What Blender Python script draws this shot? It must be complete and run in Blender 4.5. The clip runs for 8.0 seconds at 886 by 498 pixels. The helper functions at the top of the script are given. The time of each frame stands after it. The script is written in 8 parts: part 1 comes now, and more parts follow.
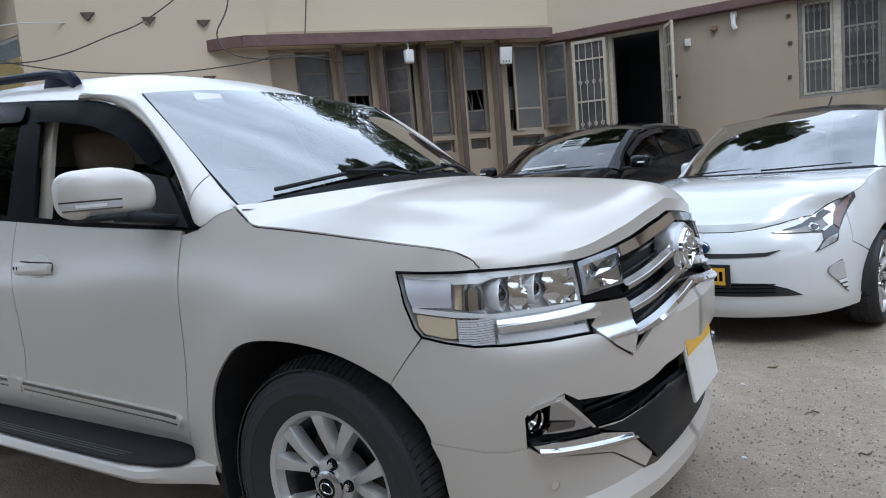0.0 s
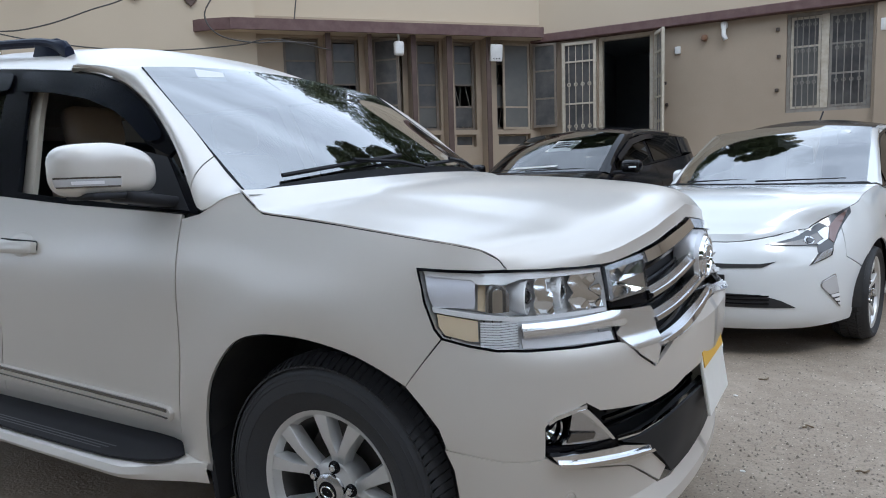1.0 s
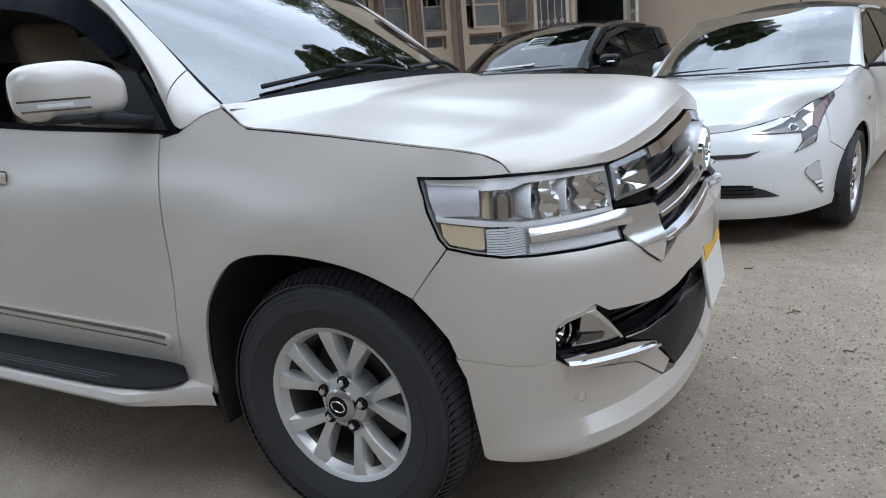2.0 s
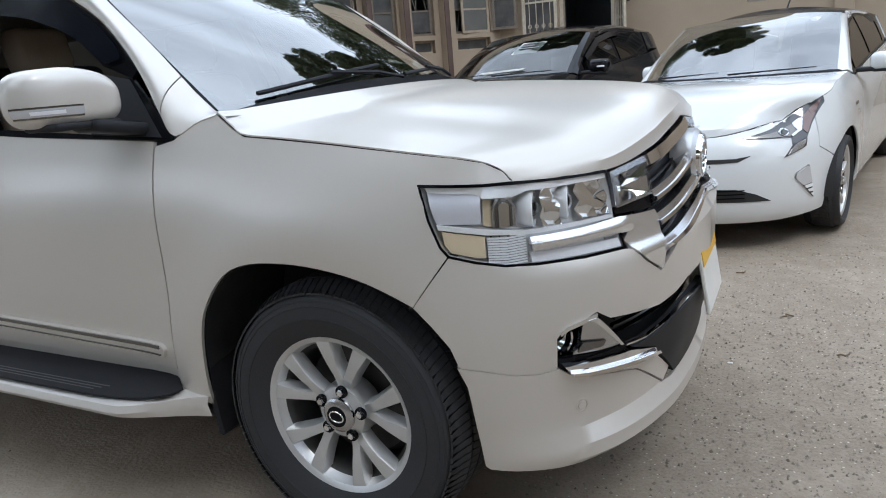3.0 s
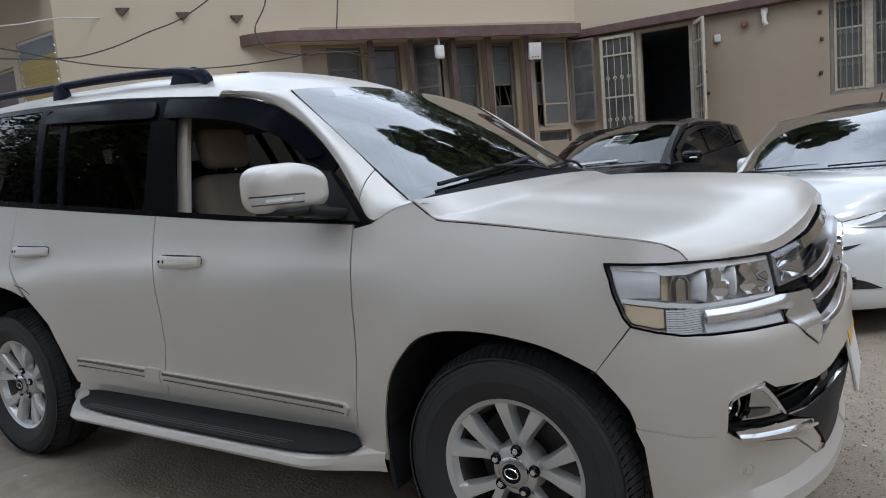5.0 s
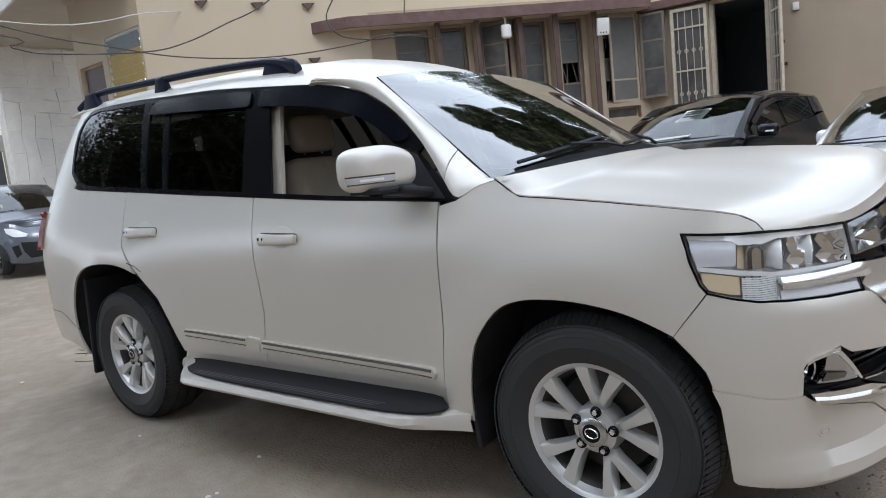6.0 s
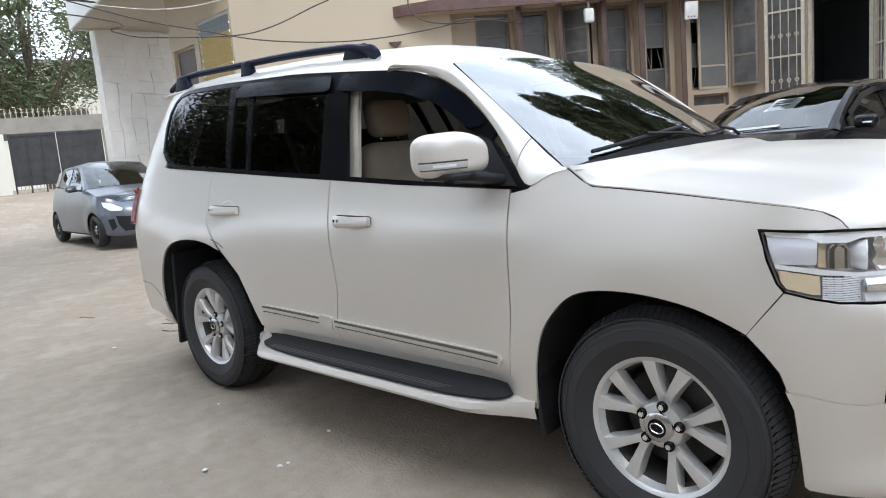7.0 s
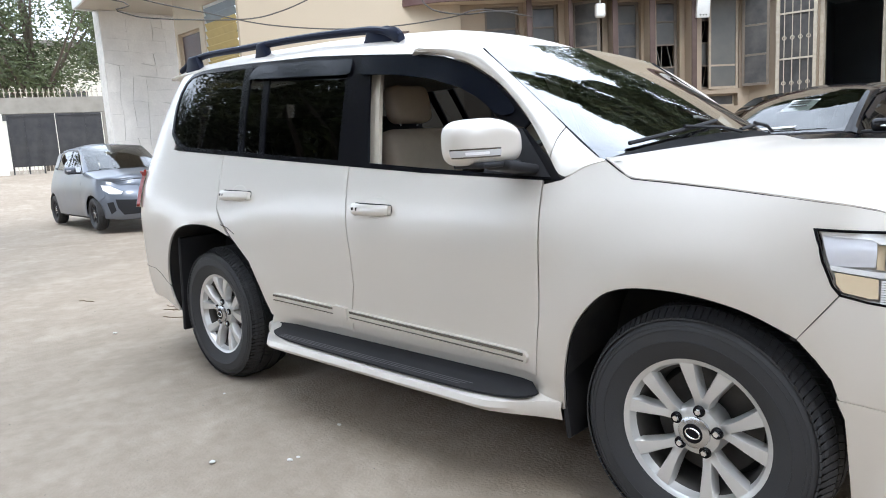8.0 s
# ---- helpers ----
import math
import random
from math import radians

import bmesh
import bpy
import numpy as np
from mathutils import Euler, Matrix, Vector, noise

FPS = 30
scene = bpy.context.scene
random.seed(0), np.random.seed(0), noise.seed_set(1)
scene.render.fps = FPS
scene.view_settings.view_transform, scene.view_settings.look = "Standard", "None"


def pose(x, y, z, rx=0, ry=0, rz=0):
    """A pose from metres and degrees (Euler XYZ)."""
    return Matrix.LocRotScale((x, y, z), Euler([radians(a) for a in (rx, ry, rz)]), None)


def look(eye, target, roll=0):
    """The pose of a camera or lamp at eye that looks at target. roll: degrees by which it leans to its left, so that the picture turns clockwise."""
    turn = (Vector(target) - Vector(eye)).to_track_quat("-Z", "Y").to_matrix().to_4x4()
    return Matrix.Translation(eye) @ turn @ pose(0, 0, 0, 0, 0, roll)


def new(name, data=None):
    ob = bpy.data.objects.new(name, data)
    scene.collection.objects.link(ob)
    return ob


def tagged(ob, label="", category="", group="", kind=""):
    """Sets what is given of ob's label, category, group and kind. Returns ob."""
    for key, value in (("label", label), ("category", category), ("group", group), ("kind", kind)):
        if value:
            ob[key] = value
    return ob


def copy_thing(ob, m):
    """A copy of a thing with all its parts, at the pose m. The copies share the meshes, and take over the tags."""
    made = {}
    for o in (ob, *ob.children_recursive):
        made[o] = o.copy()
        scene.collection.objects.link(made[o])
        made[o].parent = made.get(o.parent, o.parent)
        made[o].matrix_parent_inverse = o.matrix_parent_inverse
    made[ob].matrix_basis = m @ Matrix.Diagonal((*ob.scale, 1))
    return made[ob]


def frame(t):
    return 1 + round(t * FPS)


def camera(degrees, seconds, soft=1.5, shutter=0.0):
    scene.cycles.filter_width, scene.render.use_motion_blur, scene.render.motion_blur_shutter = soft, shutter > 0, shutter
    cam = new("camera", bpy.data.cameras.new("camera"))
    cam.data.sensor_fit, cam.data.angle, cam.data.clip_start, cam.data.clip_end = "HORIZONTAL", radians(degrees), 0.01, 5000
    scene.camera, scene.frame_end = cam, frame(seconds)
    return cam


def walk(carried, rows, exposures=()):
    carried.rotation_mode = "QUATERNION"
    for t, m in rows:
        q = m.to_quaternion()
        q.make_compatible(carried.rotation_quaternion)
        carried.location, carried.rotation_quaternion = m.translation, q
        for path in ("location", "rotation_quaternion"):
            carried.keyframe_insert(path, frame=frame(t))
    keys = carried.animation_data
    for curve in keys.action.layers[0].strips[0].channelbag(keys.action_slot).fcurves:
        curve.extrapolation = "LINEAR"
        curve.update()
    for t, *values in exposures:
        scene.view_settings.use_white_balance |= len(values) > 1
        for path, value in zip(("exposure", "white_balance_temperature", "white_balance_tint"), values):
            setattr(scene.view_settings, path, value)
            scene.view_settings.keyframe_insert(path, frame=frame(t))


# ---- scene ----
cam = camera(64.9, 8.0, soft=1.0)
PATH = [
    (0, (1.403, -2.39, 1.279), (0.333, -0.714, 1.065), -4.7),
    (0.5, (1.311, -2.365, 1.281), (0.208, -0.71, 1.07), -5.4),
    (1, (1.246, -2.377, 1.279), (0.241, -0.663, 1.049), -1.8),
    (1.5, (1.192, -2.36, 1.281), (0.263, -0.612, 1.002), -3.1),
    (2, (1.158, -2.359, 1.274), (0.227, -0.659, 0.781), -4.8),
    (2.2, (1.152, -2.363, 1.277), (0.215, -0.661, 0.803), -3.4),
    (3.3, (1.119, -2.357, 1.284), (0.227, -0.635, 0.796), -5.1),
    (3.5, (1.124, -2.363, 1.27), (0.214, -0.641, 0.814), -4.1),
    (3.6, (1.115, -2.368, 1.263), (0.162, -0.648, 0.9), -5.8),
    (3.7, (1.129, -2.374, 1.253), (0.248, -0.616, 0.885), -5.1),
    (3.8, (1.084, -2.396, 1.298), (0.17, -0.647, 0.968), -8.6),
    (4, (1.085, -2.433, 1.305), (0.108, -0.708, 1.042), -7.7),
    (4.2, (1.055, -2.522, 1.31), (-0.068, -0.879, 1.11), -8.3),
    (5.3, (0.956, -2.804, 1.325), (-0.086, -1.113, 1.087), -4.1),
    (5.5, (0.974, -2.857, 1.318), (-0.072, -1.172, 1.059), -4.8),
    (6, (0.998, -2.9, 1.326), (-0.218, -1.334, 1.061), -6.0),
    (6.5, (1.015, -2.905, 1.337), (-0.315, -1.434, 1.075), -5.3),
    (7, (1.023, -2.907, 1.333), (-0.353, -1.484, 1.045), -4.9),
    (7.5, (0.953, -2.904, 1.321), (-0.366, -1.432, 1.013), -2.6),
    (8, (0.873, -2.912, 1.316), (-0.493, -1.484, 1.01), -3.2),
]
walk(cam, [(t, look(eye, target, roll)) for t, eye, target, roll in PATH],
     exposures=[(0.0, -0.12, 5660, 9), (1.5, -0.08, 5760, 9), (3.5, 0.03, 5960, 9), (4.0, -0.12, 5940, 9), (4.2, -0.40, 5950, 9), (5.3, -0.26, 5990, 10), (5.5, -0.19, 6000, 10), (6.2, 0.22, 6060, 10), (7.0, 0.5, 6090, 10), (8.0, 0.88, 6050, 10)])

# ---- sky and sun: a bright day under thin broken cloud ----
world = bpy.data.worlds.new("sky")
scene.world = world
world.use_nodes = True
wt = world.node_tree
wt.nodes.clear()
w_out = wt.nodes.new("ShaderNodeOutputWorld")
w_bg = wt.nodes.new("ShaderNodeBackground")
w_sky = wt.nodes.new("ShaderNodeTexSky")
w_sky.sky_type = "NISHITA"
w_sky.sun_disc = False
w_sky.sun_elevation = radians(56)
w_sky.sun_rotation = radians(133)
w_sky.dust_density = 3.0
w_map = wt.nodes.new("ShaderNodeMapping")
w_map.inputs["Scale"].default_value = (1.0, 1.0, 1.25)
w_map.inputs["Location"].default_value = (0.35, 0.1, 0.2)
w_tc = wt.nodes.new("ShaderNodeTexCoord")
w_noise = wt.nodes.new("ShaderNodeTexNoise")
w_noise.inputs["Scale"].default_value = 2.2
w_noise.inputs["Detail"].default_value = 8.0
w_noise.inputs["Roughness"].default_value = 0.58
w_noise.inputs["Distortion"].default_value = 0.25
w_ramp = wt.nodes.new("ShaderNodeValToRGB")
w_ramp.color_ramp.elements[0].position = 0.37
w_ramp.color_ramp.elements[0].color = (0.62, 0.62, 0.62, 1)
w_ramp.color_ramp.elements[1].position = 0.57
w_ramp.color_ramp.elements[1].color = (1, 1, 1, 1)
w_cloud = wt.nodes.new("ShaderNodeMixRGB")
w_cloud.inputs[2].default_value = (22.2, 24.1, 26.6, 1)
wt.links.new(w_tc.outputs["Generated"], w_map.inputs["Vector"])
wt.links.new(w_map.outputs["Vector"], w_noise.inputs["Vector"])
wt.links.new(w_noise.outputs["Fac"], w_ramp.inputs["Fac"])
wt.links.new(w_ramp.outputs["Color"], w_cloud.inputs[0])
wt.links.new(w_sky.outputs["Color"], w_cloud.inputs[1])
wt.links.new(w_cloud.outputs["Color"], w_bg.inputs["Color"])
w_bg.inputs["Strength"].default_value = 0.086
wt.links.new(w_bg.outputs["Background"], w_out.inputs["Surface"])

sun_data = bpy.data.lights.new("sun", "SUN")
sun_data.energy = 1.0
sun_data.angle = radians(14)
sun_data.color = (1.0, 0.96, 0.9)
sun = new("sun", sun_data)
sun.matrix_world = look((5.8, -5.5, 12.0), (0, 0, 0))


# ---- materials ----
def mat(name, color, rough=0.5, metal=0.0, var=0.0, scale=5.0, fine=0.0, fine_scale=90.0, bump=0.0, bump_scale=60.0,
        coat=0.0, spec=0.5, tint=None, island=0.0, coat_rough=0.04):
    """A surface with its colour varied at two sizes, fine relief and gloss."""
    m = bpy.data.materials.new(name)
    m.use_nodes = True
    nt = m.node_tree
    b = nt.nodes["Principled BSDF"]
    b.inputs["Roughness"].default_value = rough
    b.inputs["Metallic"].default_value = metal
    b.inputs["Specular IOR Level"].default_value = spec
    b.inputs["Coat Weight"].default_value = coat
    b.inputs["Coat Roughness"].default_value = coat_rough
    b.inputs["Base Color"].default_value = (*color, 1)
    tc = nt.nodes.new("ShaderNodeTexCoord")
    if var or fine or island:
        last = None
        rgb = nt.nodes.new("ShaderNodeRGB")
        rgb.outputs[0].default_value = (*color, 1)
        last = rgb.outputs[0]
        dark = tint if tint else tuple(c * 0.55 for c in color)
        for amount, sc, det in ((var, scale, 6.0), (fine, fine_scale, 3.0)):
            if amount:
                n = nt.nodes.new("ShaderNodeTexNoise")
                n.inputs["Scale"].default_value = sc
                n.inputs["Detail"].default_value = det
                n.inputs["Roughness"].default_value = 0.6
                nt.links.new(tc.outputs["Object"], n.inputs["Vector"])
                r = nt.nodes.new("ShaderNodeMapRange")
                r.inputs["From Min"].default_value = 0.35
                r.inputs["From Max"].default_value = 0.7
                r.inputs["To Min"].default_value = 0.0
                r.inputs["To Max"].default_value = amount
                nt.links.new(n.outputs["Fac"], r.inputs["Value"])
                mx = nt.nodes.new("ShaderNodeMixRGB")
                mx.inputs[2].default_value = (*dark, 1)
                nt.links.new(r.outputs[0], mx.inputs[0])
                nt.links.new(last, mx.inputs[1])
                last = mx.outputs[0]
        if island:
            g = nt.nodes.new("ShaderNodeNewGeometry")
            oi = nt.nodes.new("ShaderNodeObjectInfo")
            ad = nt.nodes.new("ShaderNodeMath")
            nt.links.new(g.outputs["Random Per Island"], ad.inputs[0])
            nt.links.new(oi.outputs["Random"], ad.inputs[1])
            mr = nt.nodes.new("ShaderNodeMapRange")
            mr.inputs["From Max"].default_value = 2.0
            mr.inputs["To Min"].default_value = 1.0 - island
            mr.inputs["To Max"].default_value = 1.0 + island
            nt.links.new(ad.outputs[0], mr.inputs["Value"])
            vm = nt.nodes.new("ShaderNodeVectorMath")
            vm.operation = "SCALE"
            nt.links.new(last, vm.inputs[0])
            nt.links.new(mr.outputs[0], vm.inputs["Scale"])
            last = vm.outputs[0]
        nt.links.new(last, b.inputs["Base Color"])
    if bump:
        n = nt.nodes.new("ShaderNodeTexNoise")
        n.inputs["Scale"].default_value = bump_scale
        n.inputs["Detail"].default_value = 5.0
        nt.links.new(tc.outputs["Object"], n.inputs["Vector"])
        bp = nt.nodes.new("ShaderNodeBump")
        bp.inputs["Strength"].default_value = bump
        bp.inputs["Distance"].default_value = 0.01
        nt.links.new(n.outputs["Fac"], bp.inputs["Height"])
        nt.links.new(bp.outputs["Normal"], b.inputs["Normal"])
    return m


def glass(name, tint, ior=1.5, rough=0.0):
    """A thin pane: tinted see-through, with the gloss of glass."""
    m = bpy.data.materials.new(name)
    m.use_nodes = True
    nt = m.node_tree
    nt.nodes.clear()
    out = nt.nodes.new("ShaderNodeOutputMaterial")
    tr = nt.nodes.new("ShaderNodeBsdfTransparent")
    tr.inputs["Color"].default_value = (*tint, 1)
    gl = nt.nodes.new("ShaderNodeBsdfGlossy")
    gl.inputs["Roughness"].default_value = rough
    lw = nt.nodes.new("ShaderNodeLayerWeight")
    lw.inputs["Blend"].default_value = 0.5
    pw = nt.nodes.new("ShaderNodeMath")
    pw.operation = "POWER"
    pw.inputs[1].default_value = 4.0
    nt.links.new(lw.outputs["Facing"], pw.inputs[0])
    fr = nt.nodes.new("ShaderNodeMapRange")
    r0 = ((ior - 1) / (ior + 1)) ** 2
    fr.inputs["To Min"].default_value = r0
    fr.inputs["To Max"].default_value = 1.0
    nt.links.new(pw.outputs[0], fr.inputs["Value"])
    mx = nt.nodes.new("ShaderNodeMixShader")
    nt.links.new(fr.outputs[0], mx.inputs[0])
    nt.links.new(tr.outputs[0], mx.inputs[1])
    nt.links.new(gl.outputs[0], mx.inputs[2])
    nt.links.new(mx.outputs[0], out.inputs["Surface"])
    return m


PEARL = mat("pearl_paint", (0.71, 0.665, 0.605), 0.40, 0.40, coat=0.6, var=0.06, scale=1.2, tint=(0.63, 0.585, 0.51), bump=0.012, bump_scale=300, coat_rough=0.13)
WHITE = mat("white_paint", (0.74, 0.755, 0.755), 0.25, coat=1.0, var=0.05, scale=1.0, tint=(0.7, 0.7, 0.68))
BLACK = mat("black_paint", (0.006, 0.006, 0.008), 0.10, spec=0.35, var=0.3, scale=2.0, tint=(0.022, 0.021, 0.02))
GREY = mat("grey_paint", (0.13, 0.15, 0.19), 0.38, 0.35, coat=0.5, var=0.4, scale=2.0, tint=(0.18, 0.175, 0.165))
PLASTIC = mat("black_plastic", (0.026, 0.026, 0.029), 0.5, var=0.4, scale=9, tint=(0.032, 0.031, 0.03), spec=0.12)
GLOSSBLACK = mat("gloss_black", (0.006, 0.006, 0.008), 0.2, spec=0.15)
SATIN = mat("navy_black_rail", (0.010, 0.014, 0.032), 0.45, spec=0.12, var=0.3, scale=8, tint=(0.02, 0.023, 0.035))
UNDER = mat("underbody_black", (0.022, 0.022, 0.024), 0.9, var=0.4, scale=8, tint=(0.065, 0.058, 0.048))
RUBBER = mat("tyre_rubber", (0.027, 0.028, 0.032), 0.65, var=0.35, scale=9, tint=(0.035, 0.033, 0.03), fine=0.3, fine_scale=150, bump=0.15, bump_scale=180)
ALLOY = mat("alloy_silver", (0.70, 0.695, 0.685), 0.32, 0.6, var=0.25, scale=12, tint=(0.48, 0.47, 0.45))
CHROME = mat("chrome", (0.82, 0.82, 0.83), 0.07, 1.0)
CHROMESATIN = mat("satin_chrome", (0.55, 0.55, 0.56), 0.22, 1.0)
STEEL = mat("brake_steel", (0.10, 0.095, 0.09), 0.5, 0.6, var=0.4, scale=20)
REFLECTOR = mat("lamp_reflector", (0.93, 0.93, 0.93), 0.14, 0.12, coat=0.6)
AMBER = mat("amber_lens", (0.76, 0.62, 0.42), 0.15, coat=0.8)
REDLENS = mat("red_lens", (0.22, 0.02, 0.015), 0.12, coat=1.0)
SMOKEDCHROME = mat("smoked_chrome", (0.20, 0.19, 0.18), 0.2, 0.9)
DULLRED = mat("dull_red_lens", (0.20, 0.12, 0.11), 0.12, coat=1.0)
BADGESILVER = mat("emblem_silver", (0.62, 0.62, 0.63), 0.36, 0.8)
BRIGHT = mat("bright_reflector", (0.90, 0.90, 0.90), 0.10, 1.0)
DARKLAMP = mat("dark_lamp_glass", (0.045, 0.045, 0.05), 0.12, coat=1.0)
LAMPBACK = mat("lamp_housing_silver", (0.90, 0.90, 0.90), 0.22, 0.35, var=0.2, scale=20, tint=(0.7, 0.7, 0.71))
BULB = mat("projector_glass", (0.012, 0.012, 0.014), 0.03, coat=1.0)
CHROMEWEDGE = mat("wedge_chrome", (0.84, 0.84, 0.84), 0.24, 0.9)
SKIDBLACK = mat("satin_black_plastic", (0.018, 0.019, 0.022), 0.5, spec=0.2, var=0.3, scale=9, tint=(0.024, 0.023, 0.022))
LAMPGREY = mat("lamp_grey", (0.66, 0.66, 0.68), 0.2, 0.3, coat=0.6)
SIDELENS = mat("pale_lens", (0.74, 0.74, 0.78), 0.15, coat=0.7, var=0.2, scale=14, tint=(0.55, 0.55, 0.60))
TREADLINE = mat("tread_rib", (0.075, 0.075, 0.08), 0.45, var=0.4, scale=20)
CLEARLENS = mat("white_lens", (0.86, 0.86, 0.88), 0.12, coat=1.0)
LENS = glass("lamp_cover_glass", (0.97, 0.975, 0.98), 1.32)
SCREEN = glass("windscreen_glass", (0.40, 0.45, 0.44), 4.0)
SCREENDIM = glass("small_car_windscreen_glass", (0.40, 0.45, 0.44), 2.3)
PRIVACY = glass("privacy_glass", (0.040, 0.044, 0.050), 1.36)
VISOR = mat("smoked_visor", (0.004, 0.005, 0.009), 0.12, spec=0.2)
BEIGE = mat("beige_leather", (0.42, 0.34, 0.26), 0.6, var=0.25, scale=10, bump=0.1, bump_scale=120)
TRIM = mat("beige_trim", (0.55, 0.49, 0.40), 0.6, var=0.2, scale=8)
DARKTRIM = mat("dark_trim", (0.035, 0.033, 0.032), 0.7, var=0.3, scale=10)
PLATEWHITE = mat("plate_white", (0.80, 0.78, 0.72), 0.45, var=0.1, scale=15)
PLATEYELLOW = mat("plate_yellow", (0.80, 0.46, 0.04), 0.4)
BADGEBLUE = mat("badge_blue", (0.02, 0.06, 0.16), 0.2, coat=1.0)
PAPER = mat("paper", (0.75, 0.76, 0.72), 0.7, var=0.1, scale=20)


# ---- building blocks ----
def thing(name, label, category, group="", kind="", at=None):
    ob = new(name)
    ob.empty_display_size = 0.2
    if at is not None:
        ob.matrix_world = at
    return tagged(ob, label, category, group, kind)


def finish(bm, name, material, sharp=32):
    me = bpy.data.meshes.new(name)
    bmesh.ops.recalc_face_normals(bm, faces=bm.faces[:])
    for f in bm.faces:
        f.smooth = True
    bm.to_mesh(me)
    bm.free()
    me.set_sharp_from_angle(angle=radians(sharp))
    if material:
        me.materials.append(material)
    return me


def part(name, bm, material, parent=None, label="", sharp=32):
    ob = new(name, finish(bm, name, material, sharp))
    ob.parent = parent
    return tagged(ob, label)


def mirrored(bm):
    b2 = bm.copy()
    for v in b2.verts:
        v.co.y = -v.co.y
    bmesh.ops.reverse_faces(b2, faces=b2.faces[:])
    return b2


def joined(*bms):
    out = bmesh.new()
    for b in bms:
        me = bpy.data.meshes.new("tmp")
        b.to_mesh(me)
        b.free()
        out.from_mesh(me)
        bpy.data.meshes.remove(me)
    return out


def pair(name, bm, material, parent, label="", sharp=32):
    b2 = mirrored(bm)
    return part(name, bm, material, parent, label, sharp), part(name, b2, material, parent, label, sharp)


def whole(name, bm, material, parent, label="", sharp=32):
    b = joined(mirrored(bm), bm)
    bmesh.ops.remove_doubles(b, verts=b.verts[:], dist=0.0015)
    return part(name, b, material, parent, label, sharp)


def box(x0, y0, z0, x1, y1, z1, bevel=0.0, seg=1):
    bm = bmesh.new()
    bmesh.ops.create_cube(bm, size=1)
    for v in bm.verts:
        v.co = ((x0 + x1) / 2 + v.co.x * (x1 - x0), (y0 + y1) / 2 + v.co.y * (y1 - y0), (z0 + z1) / 2 + v.co.z * (z1 - z0))
    if bevel:
        bmesh.ops.bevel(bm, geom=bm.edges[:], offset=bevel, segments=seg, profile=0.5, affect="EDGES")
    return bm


def moved(bm, m):
    bmesh.ops.transform(bm, matrix=m, verts=bm.verts[:])
    return bm


def revolve(profile, n=48, axis="y"):
    """A ring from (radius, along) pairs, closed where the profile closes."""
    bm = bmesh.new()
    rows = []
    for i in range(n):
        a = 2 * math.pi * i / n
        c, s = math.cos(a), math.sin(a)
        rows.append([bm.verts.new((r * c, h, r * s) if axis == "y" else (r * c, r * s, h)) for r, h in profile])
    for i in range(n):
        p, q = rows[i], rows[(i + 1) % n]
        for j in range(len(profile) - 1):
            bm.faces.new((p[j], p[j + 1], q[j + 1], q[j]))
    bmesh.ops.remove_doubles(bm, verts=bm.verts[:], dist=1e-5)
    return bm


def tube(points, r, n=8):
    """A bent round bar through the points."""
    bm = bmesh.new()
    rows = []
    pts = [Vector(p) for p in points]
    for i, p in enumerate(pts):
        d = (pts[min(i + 1, len(pts) - 1)] - pts[max(i - 1, 0)]).normalized()
        a = d.orthogonal().normalized() if abs(d.z) > 0.95 else d.cross(Vector((0, 0, 1))).normalized()
        b = d.cross(a)
        rows.append([bm.verts.new(p + (a * math.cos(2 * math.pi * k / n) + b * math.sin(2 * math.pi * k / n)) * r) for k in range(n)])
    for p, q in zip(rows, rows[1:]):
        for k in range(n):
            bm.faces.new((p[k], p[(k + 1) % n], q[(k + 1) % n], q[k]))
    bm.faces.new(rows[0][::-1])
    bm.faces.new(rows[-1])
    return bm


def lerp(tab, z):
    """A smooth curve through the table's points."""
    if z <= tab[0][0]:
        return tab[0][1]
    if z >= tab[-1][0]:
        return tab[-1][1]
    k = 0
    while z > tab[k + 1][0]:
        k += 1
    (a, u), (b, v) = tab[k], tab[k + 1]
    h = b - a

    def slope(i):
        if i == 0:
            return (tab[1][1] - tab[0][1]) / (tab[1][0] - tab[0][0])
        if i == len(tab) - 1:
            return (tab[-1][1] - tab[-2][1]) / (tab[-1][0] - tab[-2][0])
        p = (tab[i][1] - tab[i - 1][1]) / (tab[i][0] - tab[i - 1][0])
        q = (tab[i + 1][1] - tab[i][1]) / (tab[i + 1][0] - tab[i][0])
        return 0.0 if p * q <= 0 else 2 * p * q / (p + q)
    t = (z - a) / h
    m0, m1 = slope(k) * h, slope(k + 1) * h
    return u * (2 * t ** 3 - 3 * t * t + 1) + m0 * (t ** 3 - 2 * t * t + t) + v * (3 * t * t - 2 * t ** 3) + m1 * (t ** 3 - t * t)


def lin(tab, x):
    if x <= tab[0][0]:
        return tab[0][1]
    for (a, u), (b, v) in zip(tab, tab[1:]):
        if x <= b:
            return u + (v - u) * (x - a) / (b - a)
    return tab[-1][1]


def smooth(t):
    t = min(max(t, 0.0), 1.0)
    return t * t * (3 - 2 * t)


def spline(P, n=12):
    out = []
    for i in range(len(P) - 1):
        a, b, c, d = P[max(i - 1, 0)], P[i], P[i + 1], P[min(i + 2, len(P) - 1)]
        for k in range(n):
            t = k / n
            out.append(tuple(0.5 * (2 * b[j] + (c[j] - a[j]) * t + (2 * a[j] - 5 * b[j] + 4 * c[j] - d[j]) * t * t
                                    + (3 * b[j] - a[j] - 3 * c[j] + d[j]) * t ** 3) for j in range(len(b))))
    out.append(tuple(P[-1]))
    return out


